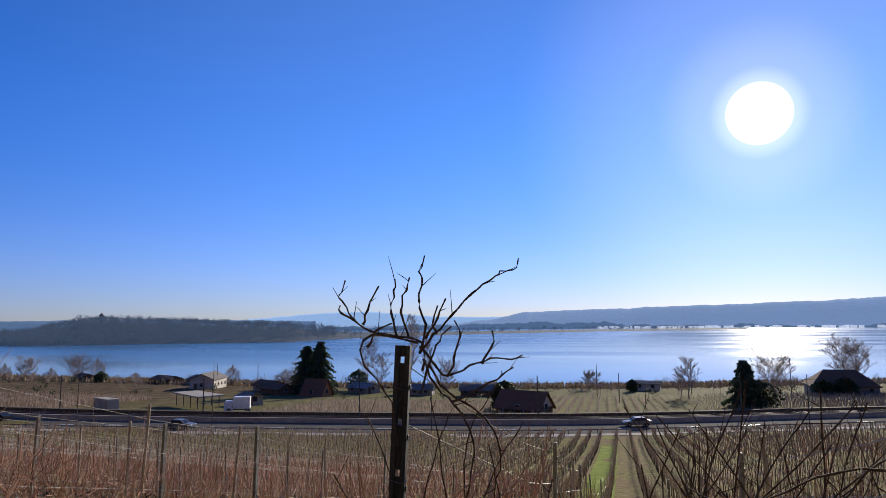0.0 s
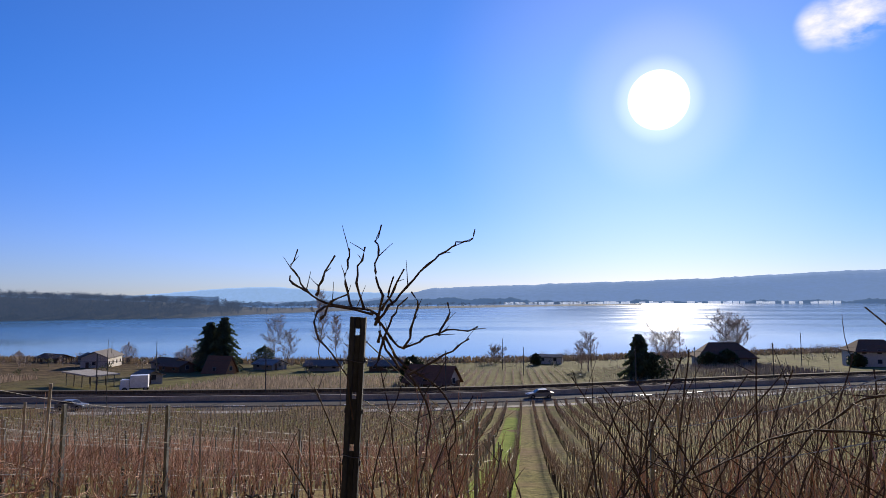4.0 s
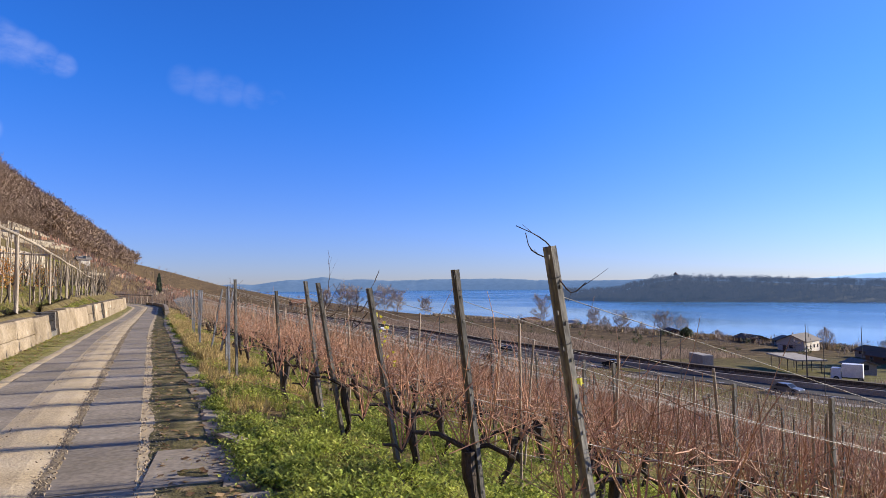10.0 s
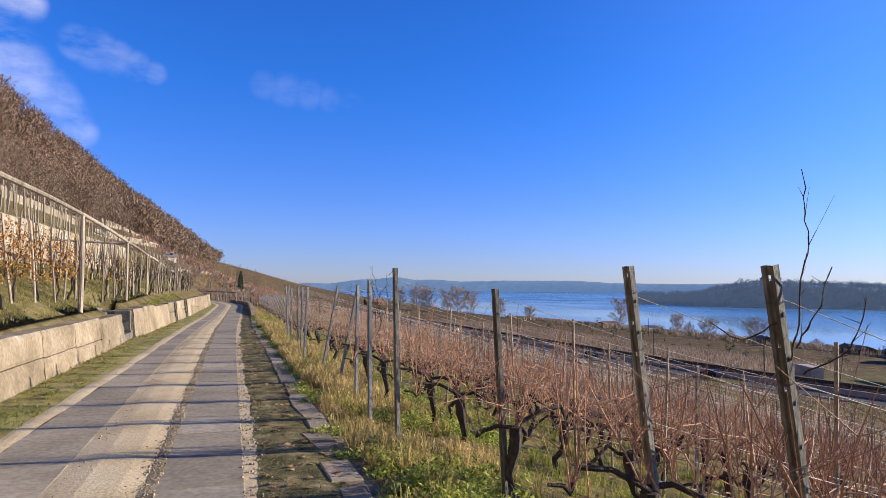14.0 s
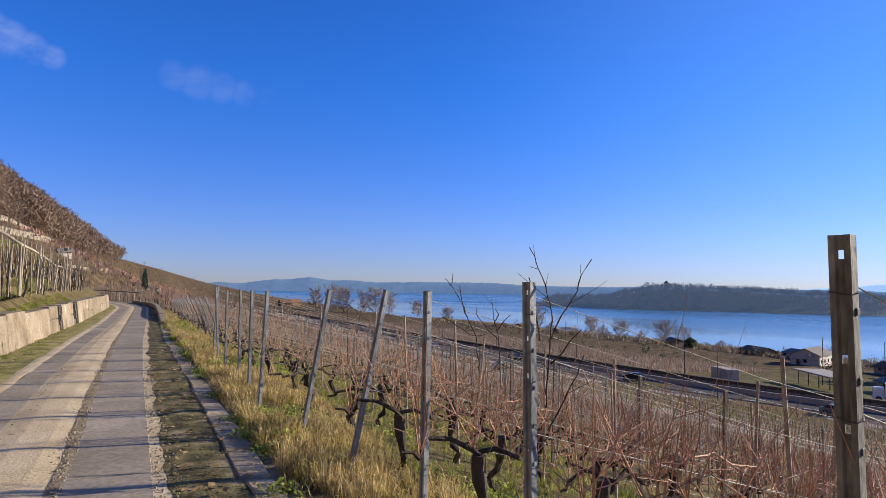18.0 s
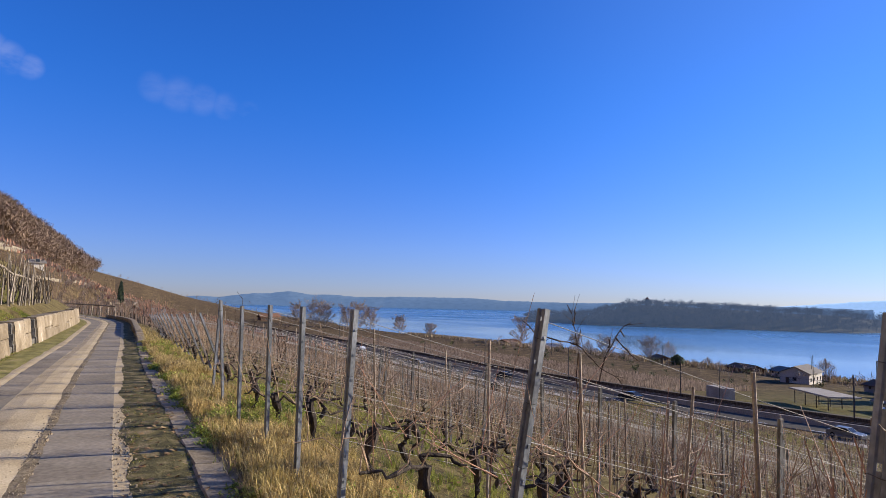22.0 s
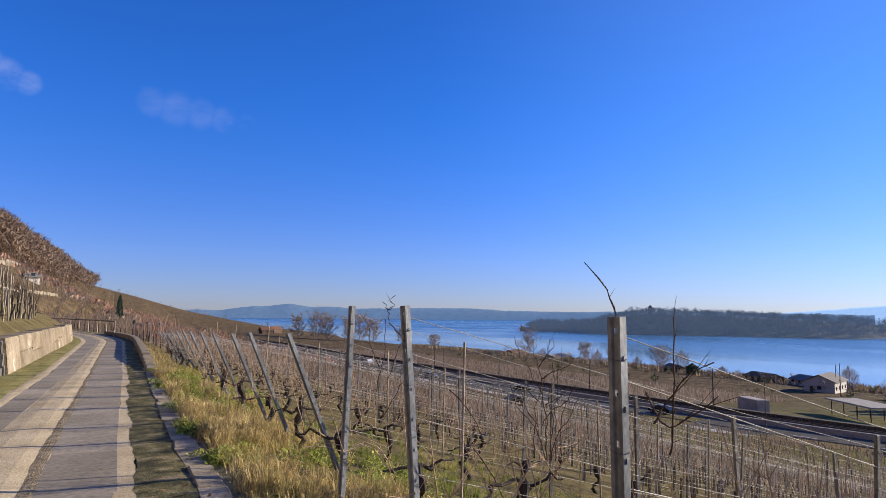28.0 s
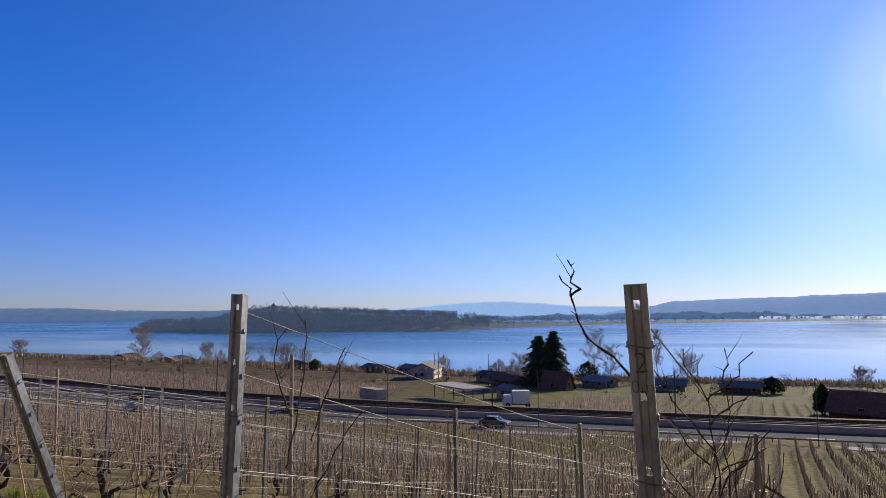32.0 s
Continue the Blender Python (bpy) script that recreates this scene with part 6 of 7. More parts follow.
def spruce(label, x, y, h, rad, seed, dens=1.0):
    """A conifer: whorls of drooping boughs, uneven in reach, each hung with sprays of needles."""
    r = random.Random(seed)
    e = thing("spruce", label, "tree", Matrix.Translation(on_ground(x, y)))
    t = Shape()
    t.tube([(0, 0, -0.3), (0, 0, h * 0.5), (0, 0, h)], [h * 0.022, h * 0.014, 0.03], 7)
    part("trunk", t, TRUNK, e)
    s = Shape()
    tiers = int(25 * dens)
    for k in range(tiers):
        f = (k + r.uniform(-0.25, 0.25)) / tiers
        z = h * (0.07 + 0.92 * f)
        reach = rad * max(0.03, 1 - f) ** 0.55 * (0.85 if k % 2 else 1.1)
        for b in range(8):
            a = 6.283 * b / 8 + r.uniform(-0.4, 0.4) + k * 1.3
            l = reach * r.uniform(0.45, 1.15)
            ca, sa = math.cos(a), math.sin(a)
            rise = r.uniform(-0.1, 0.35)
            for c in range(17):
                g = (c + r.uniform(0.2, 0.9)) / 17
                sw = r.uniform(-0.22, 0.22) * l * g
                px, py, pz = ca * l * g - sa * sw, sa * l * g + ca * sw, z + rise * l * g - 0.5 * l * g * g
                w = r.uniform(0.4, 0.8) * (0.85 + 0.3 * (1 - f))
                d = r.uniform(0.35, 0.9) * w
                s.tri((px - sa * w * 0.5, py + ca * w * 0.5, pz), (px + sa * w * 0.5, py - ca * w * 0.5, pz + r.uniform(-0.1, 0.1)), (px + ca * w, py + sa * w, pz - d))
                s.tri((px - ca * w * 0.4, py - sa * w * 0.4, pz + 0.1), (px + ca * w * 0.9, py + sa * w * 0.9, pz + r.uniform(0, 0.15)), (px + ca * w * 0.3, py + sa * w * 0.3, pz - d * 1.1))
    part("crown", s, NEEDLE, e)
    return e


def shrub(label, x, y, h, rad, seed, mat, twigs=True, z=None, n=420):
    r = random.Random(seed)
    e = thing("shrub", label, "shrub", Matrix.Translation((x, y, height(x, y) if z is None else z)))
    st = Shape()
    for k in range(7):
        a = r.uniform(0, 6.283)
        st.tube([(0.2 * math.cos(a), 0.2 * math.sin(a), -0.2), (rad * 0.4 * math.cos(a), rad * 0.4 * math.sin(a), h * 0.5), (rad * 0.7 * math.cos(a), rad * 0.7 * math.sin(a), h * 0.85)], [0.09, 0.06, 0.02], 5)
    part("stem", st, TRUNK, e)
    s = Shape()
    for k in range(n):
        a, v = r.uniform(0, 6.283), r.random() ** 0.5
        zz = h * (0.08 + 0.92 * r.random())
        bulge = math.sin(min(1, 0.15 + zz / h * 0.9) * math.pi) ** 0.5 * (0.75 + 0.3 * noise.noise((math.cos(a) * 1.7 + seed, math.sin(a) * 1.7, zz * 0.4)))
        px, py = rad * v * bulge * math.cos(a), rad * v * bulge * math.sin(a)
        if twigs:
            l = h * r.uniform(0.12, 0.26)
            s.tube([(px * 0.8, py * 0.8, zz * 0.85), (px + r.uniform(-0.3, 0.3), py + r.uniform(-0.3, 0.3), zz * 0.85 + l)], [0.028, 0.01], 3, cap=False)
        else:
            w = r.uniform(0.22, 0.5)
            s.tri((px - w, py + r.uniform(-w, w), zz), (px + w, py + r.uniform(-w, w), zz + r.uniform(-w, w)), (px + r.uniform(-w, w), py, zz + w))
    part("crown", s, mat, e)
    return e


spruce("tall dark spruce beside the chalet", 178, 105.2, 14.6, 6.2, 3, 1.4)
spruce("tall dark spruce beside the chalet", 178, 100.8, 16.2, 5.6, 5, 1.4)
spruce("rounded dark conifer near the road", 152, -14.5, 10.0, 4.0, 8, 1.2)
bare_tree("bare spreading tree beside the conifer", 160, -21, 9.5, 1.0, 4, name="tree")
bare_tree("round-crowned bare lakeside tree", 236, -50, 15, 0.62, 12, lift=0.2)
bare_tree("round-crowned bare lakeside tree", 238, -54, 14, 0.6, 15, lift=0.2)
bare_tree("tall slim bare poplar at the shore", 217, 86.5, 28, 0.24, 21, 0.014, lift=0.22)
bare_tree("tall slim bare poplar at the shore", 220, 82, 18, 0.3, 23, 0.014, lift=0.2)
bare_tree("slender bare birch near the shore", 205, 98, 17, 0.45, 25, 0.013, lift=0.2)
bare_tree("slender bare birch near the shore", 203, 92, 12, 0.5, 27, 0.014, lift=0.2)
bare_tree("small bare fruit tree", 224, 26, 5, 1.1, 31)
bare_tree("bare tree on the lake shore", 226, 360, 17, 0.7, 33, lift=0.08)
bare_tree("bare tree on the lake shore", 231, 312, 10, 0.95, 34, lift=0.05)
bare_tree("bare tree on the lake shore", 231, 288, 9, 1.0, 35, lift=0.05)
bare_tree("bare tree on the lake shore", 232, 258, 10, 1.0, 36, lift=0.05)
bare_tree("slim bare tree by the railway", 181, -4, 11, 0.4, 37)
bare_tree("slim bare tree by the railway", 186, -2, 8, 0.5, 38)
bare_tree("bare tree behind the boathouse", 206, 70, 8, 1.0, 39, lift=0.1)
bare_tree("slim bare tree by the shore", 200, 120, 7, 1.0, 40, lift=0.1)
for k, (x, y, h) in enumerate(((140, 515, 18), (150, 520, 17), (165, 512, 16), (176, 518, 19), (188, 520, 16), (205, 500, 12), (222, 480, 10), (130, 530, 15))):
    bare_tree("large bare tree in the shore wood", x, y, h, 0.85, 50 + k, lift=0.06)
for k, (x, y, h, rad) in enumerate(((232, 246, 11, 6), (229, 300, 8, 4.5), (212, 158, 7, 5), (214, 136, 6, 5), (208, 128, 5, 5), (230, 222, 5, 4), (226, 345, 6, 5), (234, 276, 7, 4))):
    shrub("leafless reddish shrub thicket by the shore", x, y, h, rad, 70 + k, TWIG, n=700)
for k, (x, y, h, rad) in enumerate(((196, 97, 6.5, 5.0), (134, 33.5, 5, 2.2), (188, 46, 4, 4), (150, -17, 5.5, 5), (206, -44, 4.5, 4), (202, -38, 4, 4), (214, 12, 3.5, 2.5), (205, 215, 4, 3.5), (190, -72, 3.5, 3))):
    shrub("dense dark evergreen shrub", x, y, h, rad, 90 + k, EVERGREEN, twigs=False, n=1500)


def cypress(label, x, y, h, seed):
    r = random.Random(seed)
    e = thing("cypress", label, "tree", Matrix.Translation(on_ground(x, y)))
    t = Shape()
    t.tube([(0, 0, -0.2), (0, 0, h)], [0.15, 0.04], 6)
    part("trunk", t, TRUNK, e)
    s = Shape()
    for k in range(500):
        f = r.random()
        a = r.uniform(0, 6.283)
        rr = h * 0.14 * (1 - f) ** 0.5 * min(1, f * 6 + 0.4) * r.uniform(0.5, 1.1)
        px, py, pz = rr * math.cos(a), rr * math.sin(a), h * (0.04 + 0.96 * f)
        w = r.uniform(0.15, 0.3)
        s.tri((px - w, py, pz), (px + w, py + r.uniform(-w, w), pz), (px + r.uniform(-0.1, 0.1), py, pz + w * 2.6))
    part("crown", s, NEEDLE, e)


cypress("slim dark cypress on the spur", 2.6, 232, 6.2, 5)
house("small grey hut with pale roof below the cypress", 10.5, 205, 15, 4, 3, 0.7, 1.6, GREYWALL, ROOFGREY, 1, name="hut")


def forest(name, label, spots, mat, hmin, hmax, twigs, seed, leaf=0.06, sliver=0.3):
    """A far wood: for each tree a trunk, a few limbs and a round fuzz of twigs."""
    r = random.Random(seed)
    s = Shape()
    for x, y, z in spots:
        h = r.uniform(hmin, hmax) * (1 + 0.35 * noise.noise((x * 0.05, y * 0.05, 3)))
        w = h * r.uniform(0.34, 0.5)
        lobes = [(0.55 * w * math.cos(a), 0.55 * w * math.sin(a), h * r.uniform(-0.2, 0.2), r.uniform(0.4, 0.65)) for a in [r.uniform(0, 6.283) for q in range(5)]] + [(0, 0, h * 0.12, 0.6)]
        s.tube([(x, y, z - 1), (x + r.uniform(-0.5, 0.5), y, z + h * 0.6)], [h * 0.018, h * 0.01], 3, cap=False)
        for k in range(4):
            a = r.uniform(0, 6.283)
            s.tube([(x, y, z + h * r.uniform(0.25, 0.5)), (x + w * 0.8 * math.cos(a), y + w * 0.8 * math.sin(a), z + h * r.uniform(0.6, 0.9))], [h * 0.01, h * 0.004], 3, cap=False)
        for k in range(twigs):
            a, c = r.uniform(0, 6.283), r.uniform(-1, 1)
            q = r.random() ** 0.3
            sn = math.sqrt(1 - c * c)
            lx, ly, lz, lr = lobes[k % 6]
            px, py, pz = x + lx + lr * w * q * sn * math.cos(a), y + ly + lr * w * q * sn * math.sin(a), z + h * 0.62 + lz + lr * h * 0.36 * q * c
            l = h * leaf * r.uniform(0.6, 1.7)
            dx, dy, dz = r.gauss(0, 0.6) + sn * math.cos(a), r.gauss(0, 0.6) + sn * math.sin(a), r.gauss(0, 0.5) + 0.5
            n = math.sqrt(dx * dx + dy * dy + dz * dz)
            dx, dy, dz = dx / n * l, dy / n * l, dz / n * l
            t = l * sliver
            s.tri((px - t, py + t * r.uniform(-1, 1), pz), (px + t, py + t * r.uniform(-1, 1), pz + t * r.uniform(-1, 1)), (px + dx * 1.5, py + dy * 1.5, pz + dz * 1.5))
    return whole(name, s, mat, label, "wood", kind="stuff")


r = random.Random(5)
spots = []
while len(spots) < 800:
    y = 60 + 250 * r.random()
    x = -60 - 105 * r.random() + 14 * noise.noise((y * 0.02, 3.3, 0))
    if height(x, y) > 30:
        spots.append((x, y, height(x, y)))
forest("hillside_wood", "leafless brown wood on the steep hillside", spots, WOODS, 8, 15, 800, 9, 0.032, 0.13)
spots = []
while len(spots) < 1700:
    y = 300 + 620 * r.random() ** 1.3
    x = -0.05 * y - 150 * r.random() ** 1.2 + 10 * noise.noise((y * 0.02, 3.3, 0))
    if height(x, y) > 20 + 10 * noise.noise((y * 0.013, 5.5, 0)):
        spots.append((x, y, height(x, y)))
for k in range(750):
    y = r.uniform(560, 900)
    x = r.uniform(-135, -16 + 8 * noise.noise((y * 0.02, 7.1, 0)))
    spots.append((x, y, height(x, y)))
forest("hillside_wood", "leafless brown wood along the far ridge", spots, WOODS, 9, 15, 110, 11, 0.10, 0.12)
spots = []
for k in range(260):
    y = r.uniform(120, 420)
    x = r.uniform(-78, -46 + 14 * noise.noise((y * 0.03, 1, 7))) + hill_shift(-60, y)
    spots.append((x, y, height(x, y)))
for k in range(50):
    y = r.uniform(150, 240)
    x = r.uniform(-44, -30) + hill_shift(-40, y)
    spots.append((x, y, height(x, y)))
forest("hillside_wood", "leafless trees at the foot of the hillside wood", spots, WOODS, 5, 11, 700, 21, 0.038, 0.12)
spots = []
for k in range(26):
    y = r.uniform(160, 520)
    x = r.uniform(-60, -34) + hill_shift(-40, y)
    spots.append((x, y, height(x, y)))
forest("hillside_bushes", "scattered bare trees among the terraces", spots, WOODS, 3, 7, 200, 10, 0.1, 0.07)
spots = []
for k in range(170):
    y = r.uniform(300, 900)
    x = r.uniform(-40, 200)
    spots.append((x, y, height(x, y)))
forest("spur_bushes", "small trees and hedges on the far spur", spots, WOODS, 2, 5, 60, 14, 0.1, 0.12)
spots = []
for k in range(300):
    y = r.uniform(-150, 360)
    x = road_edge(y) - 97 + (r.uniform(188, 238) if y < 110 else r.uniform(200, 240))
    spots.append((x, y, height(x, y)))
forest("shore_thicket", "low bare bushes and hedges along the shore", spots, TWIG, 1.6, 4.2, 90, 17, 0.14, 0.10)
spots = []
for k in range(110):
    y = r.uniform(-130, 330)
    x = road_edge(y) - 97 + r.uniform(150, 232)
    spots.append((x, y, height(x, y)))
forest("shore_hedges", "low dark evergreen bushes between the lakeside plots", spots, EVERGREEN, 1.2, 3.2, 60, 18, 0.12)
# the bare trees at the edge of the wood
edge = bare_tree("bare brown tree at the edge of the hillside wood", -60, 95, 11.5, 0.8, 201, lift=0.2, mats=(TRUNK, WOODS))
edge2 = bare_tree("bare brown tree at the edge of the hillside wood", -62, 110, 10, 0.85, 202, lift=0.2, mats=(TRUNK, WOODS))
for k in range(34):
    y = 85 + 230 * r.random()
    x = -58 - 26 * r.random()
    copy_thing((edge, edge2)[k % 2], Matrix.Translation(on_ground(x, y)) @ Matrix.Rotation(r.uniform(0, 6.28), 4, "Z"))

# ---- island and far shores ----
ISLAND = material("hazy_wooded_island_ground", [(0.3, (0.018, 0.017, 0.016)), (0.7, (0.032, 0.029, 0.026))], scale=0.02, rough=1.0, bump=0, coords="World")
ISLEWOOD = material("dark_hazy_island_wood", [(0.3, (0.030, 0.027, 0.027)), (0.7, (0.044, 0.040, 0.038))], scale=0.02, fine=0.3, rough=1.0, bump=0, spec=0.0, per_island=0.08, coords="World")


def polar(bearing, dist):
    return (dist * math.sin(radians(bearing)), dist * math.cos(radians(bearing)) + 8)


# crest of the island: bearing from +y to the right, height over the lake
CREST = [(33.5, 5), (35, 11), (38, 13), (39.4, 18), (40.4, 27), (42, 38), (43.6, 43), (46, 40), (49, 37), (52, 33), (54, 30), (57, 28), (60, 20), (64, 11), (70, 7), (76, 6), (86, 5), (95, 4)]


def crest(b):
    return float(np.interp(b, [a for a, c in CREST], [c for a, c in CREST]))


isle = Shape()
bs = np.arange(33, 96, 0.5)
for b in bs:
    near = 930 + 120 * smooth_step(40, 34, b) + (0 if b < 58 else (b - 58) * 34)
    for f, hf in ((0.0, -0.3), (0.05, 0.05), (0.4, 0.85), (0.6, 1.0), (1.0, -0.2)):
        x, y = polar(b, near + f * 340)
        isle.v.append((x, y, LAKE_Z + max(-1.0, crest(b) * 0.72 * hf)))
for j in range(len(bs) - 1):
    for k in range(4):
        i = 5 * j + k
        isle.f.append((i, i + 5, i + 6, i + 1))
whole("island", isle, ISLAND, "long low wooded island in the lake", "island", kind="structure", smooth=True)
spots = []
while len(spots) < 1900:
    b = r.uniform(33.6, 92) if r.random() < 0.32 else r.uniform(33.8, 62)
    near = 930 + 120 * smooth_step(40, 34, b) + (0 if b < 58 else (b - 58) * 34)
    f = r.uniform(0.02, 0.6)
    hf = np.interp(f, [0, 0.05, 0.4, 0.6, 1], [-0.3, 0.05, 0.85, 1.0, -0.2])
    x, y = polar(b, near + f * 340)
    spots.append((x, y, LAKE_Z + max(0, crest(b) * 0.72 * hf)))
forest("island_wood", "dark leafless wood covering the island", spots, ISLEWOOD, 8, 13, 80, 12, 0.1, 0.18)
tx, ty = polar(43.6, 1100)
tower = thing("lookout_tower", "small pavilion tower rising above the island wood", "tower", Matrix.Translation((tx, ty, LAKE_Z + 24)))
s = Shape()
s.tube([(0, 0, 0), (0, 0, 15)], [3.2, 3.0], 8)
part("drum", s, ISLEWOOD, tower)
s = Shape()
s.tube([(0, 0, 15), (0, 0, 19)], [4.0, 0.2], 8)
part("roof", s, ROOFDARK, tower)


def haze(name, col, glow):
    """Land seen through kilometres of bright air: haze painted as colour and emission."""
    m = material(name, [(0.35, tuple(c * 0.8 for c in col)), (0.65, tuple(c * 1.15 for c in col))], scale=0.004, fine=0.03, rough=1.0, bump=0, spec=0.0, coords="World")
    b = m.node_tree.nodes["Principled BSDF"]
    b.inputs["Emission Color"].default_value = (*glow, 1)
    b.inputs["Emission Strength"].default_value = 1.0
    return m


# blue air haze over the island, its wood and tower, added as emission
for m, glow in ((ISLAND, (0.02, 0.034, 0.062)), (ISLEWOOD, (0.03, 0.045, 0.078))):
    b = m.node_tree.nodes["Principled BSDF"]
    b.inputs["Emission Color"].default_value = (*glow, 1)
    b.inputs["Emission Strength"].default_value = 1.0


def hills(name, label, dist, pts, mat, seed, rough=2.0, step=0.2, depth=260):
    """A far ridge: bearing and height over the lake along its crest."""
    s = Shape()
    bb = np.arange(pts[0][0], pts[-1][0], step)
    for b in bb:
        h = 0.82 * float(np.interp(b, [a for a, c in pts], [c for a, c in pts]))
        h += 2.2 * rough * noise.noise((b * 0.55, seed, 2)) + rough * noise.noise((b * 2.1, seed, 0)) + rough * 0.6 * noise.noise((b * 9.0, seed, 1))
        for f, hf in ((0, -0.02), (0.25, 0.4), (0.7, 0.85), (1.0, 1.0), (1.6, 0.0)):
            x, y = polar(b, dist + depth * f)
            s.v.append((x, y, LAKE_Z + h * hf - (3 if hf <= 0 else 0)))
    for j in range(len(bb) - 1):
        for k in range(4):
            i = 5 * j + k
            s.f.append((i, i + 5, i + 6, i + 1))
    return whole(name, s, mat, label, "hills", kind="structure", smooth=True)


# blue of the ridges is air haze: tinted base plus emission
H1 = haze("far_ridge_haze", (0.10, 0.125, 0.17), (0.12, 0.18, 0.30))
H2 = haze("middle_hills_haze", (0.07, 0.09, 0.11), (0.055, 0.095, 0.17))
H3 = haze("farthest_ridge_haze", (0.14, 0.18, 0.25), (0.20, 0.31, 0.48))
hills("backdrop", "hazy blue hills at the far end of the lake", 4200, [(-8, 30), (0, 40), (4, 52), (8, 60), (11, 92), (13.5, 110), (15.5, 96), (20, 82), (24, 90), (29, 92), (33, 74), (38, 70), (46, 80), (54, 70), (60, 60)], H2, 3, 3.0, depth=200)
hills("backdrop", "distant ridge beyond the lake, paled by painted haze", 4600, [(48, 40), (52, 60), (58, 112), (61, 136), (64, 142), (67, 124), (70, 95), (80, 80), (90, 70)], H3, 7, 2.0, depth=120)
hills("backdrop", "long ridge across the lake, blue haze in its colour", 3300, [(62, 10), (66, 20), (72, 32), (75, 60), (78, 108), (84, 122), (90, 134), (100, 152), (110, 185), (120, 200), (135, 190), (160, 160), (185, 120)], H1, 9, 3.0, depth=500)
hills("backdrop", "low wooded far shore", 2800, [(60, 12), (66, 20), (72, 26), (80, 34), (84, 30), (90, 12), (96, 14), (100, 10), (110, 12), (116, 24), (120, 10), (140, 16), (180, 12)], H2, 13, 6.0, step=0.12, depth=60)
town = Shape()
for k in range(90):
    b = r.uniform(84, 110)
    x, y = polar(b, r.uniform(2740, 2790))
    town.box((x, y, LAKE_Z + r.uniform(2, 5)), (r.uniform(8, 24), r.uniform(8, 16), r.uniform(6, 11)), rz=r.uniform(0, 3))
# pale emission stands in for light and haze on these far houses
whole("far_town", town, haze("town_walls_haze_glow", (0.5, 0.5, 0.5), (0.33, 0.36, 0.42)), "white houses of a town on the far shore", "town", kind="stuff")
# ---- tall unpruned shoots and last leaves by the end posts ----


def shoots(label, origin, facing, strands, r=0.0065, mat=None, base=None, reach=1.0):
    """Canes rising round a post: each strand runs through points given as metres right of the post and up, and drawn with nodes."""
    e = thing("vine_shoots", label, "grapevine", Matrix.Translation(origin), group="tall shoots")
    right = Vector((math.cos(radians(facing)), math.sin(radians(facing)), 0))
    back = Vector((-right.y, right.x, 0))
    for n, pts in enumerate(strands):
        s = Shape()
        path = []
        ends = [pts[0], *pts, pts[-1]]
        for k in range(len(pts) - 1):
            p0, p1, p2, p3 = ends[k:k + 4]
            steps = max(3, int(math.dist(p1, p2) / 0.03))
            for q in range(steps):
                t = q / steps
                u, z = [0.5 * (2 * b + (c - a) * t + (2 * a - 5 * b + 4 * c - d) * t * t + (3 * b - a - 3 * c + d) * t ** 3) for a, b, c, d in zip(p0, p1, p2, p3)]
                j = 0.009 * noise.noise((n * 3.1 + k, t * 5, origin[1]))
                path.append(right * (u + j) + back * (0.05 * math.sin(n * 2.4) * min(1, (k + t) * 0.8) + 0.06 * noise.noise((n, (k + t) * 1.5, 2)) * min(1, (k + t))) + Vector((0, 0, z - j * 0.5)))
        path.append(path[-1] + (path[-1] - path[-2]))
        m = len(path)
        s.tube([tuple(p) for p in path], [r * (1.0 - 0.55 * k / m) * (1.35 if k % 3 == 0 else 1.0) for k in range(m)], 6)
        for k in range(2, m - 1):
            if k % 2 or rng.random() < 0.4:
                continue
            d = (path[k] - path[k - 1]).normalized()
            sd = Vector((rnd(-1, 1), rnd(-1, 1), rnd(-0.2, 1))).normalized()
            cane(s, tuple(path[k]), (d * 0.5 + sd * 0.9).normalized(), reach * (rnd(0.03, 0.07) if rng.random() < 0.6 else rnd(0.1, 0.22)), r * 0.45, n * 7.7 + k, n=4)
        part("cane", s, mat or SHOOT, e)
    return e


SHOOT = material("dark_old_canes", [(0.3, (0.045, 0.03, 0.022)), (0.6, (0.10, 0.065, 0.045)), (0.85, (0.2, 0.14, 0.10))], scale=30, rough=0.8, bump=0.3)
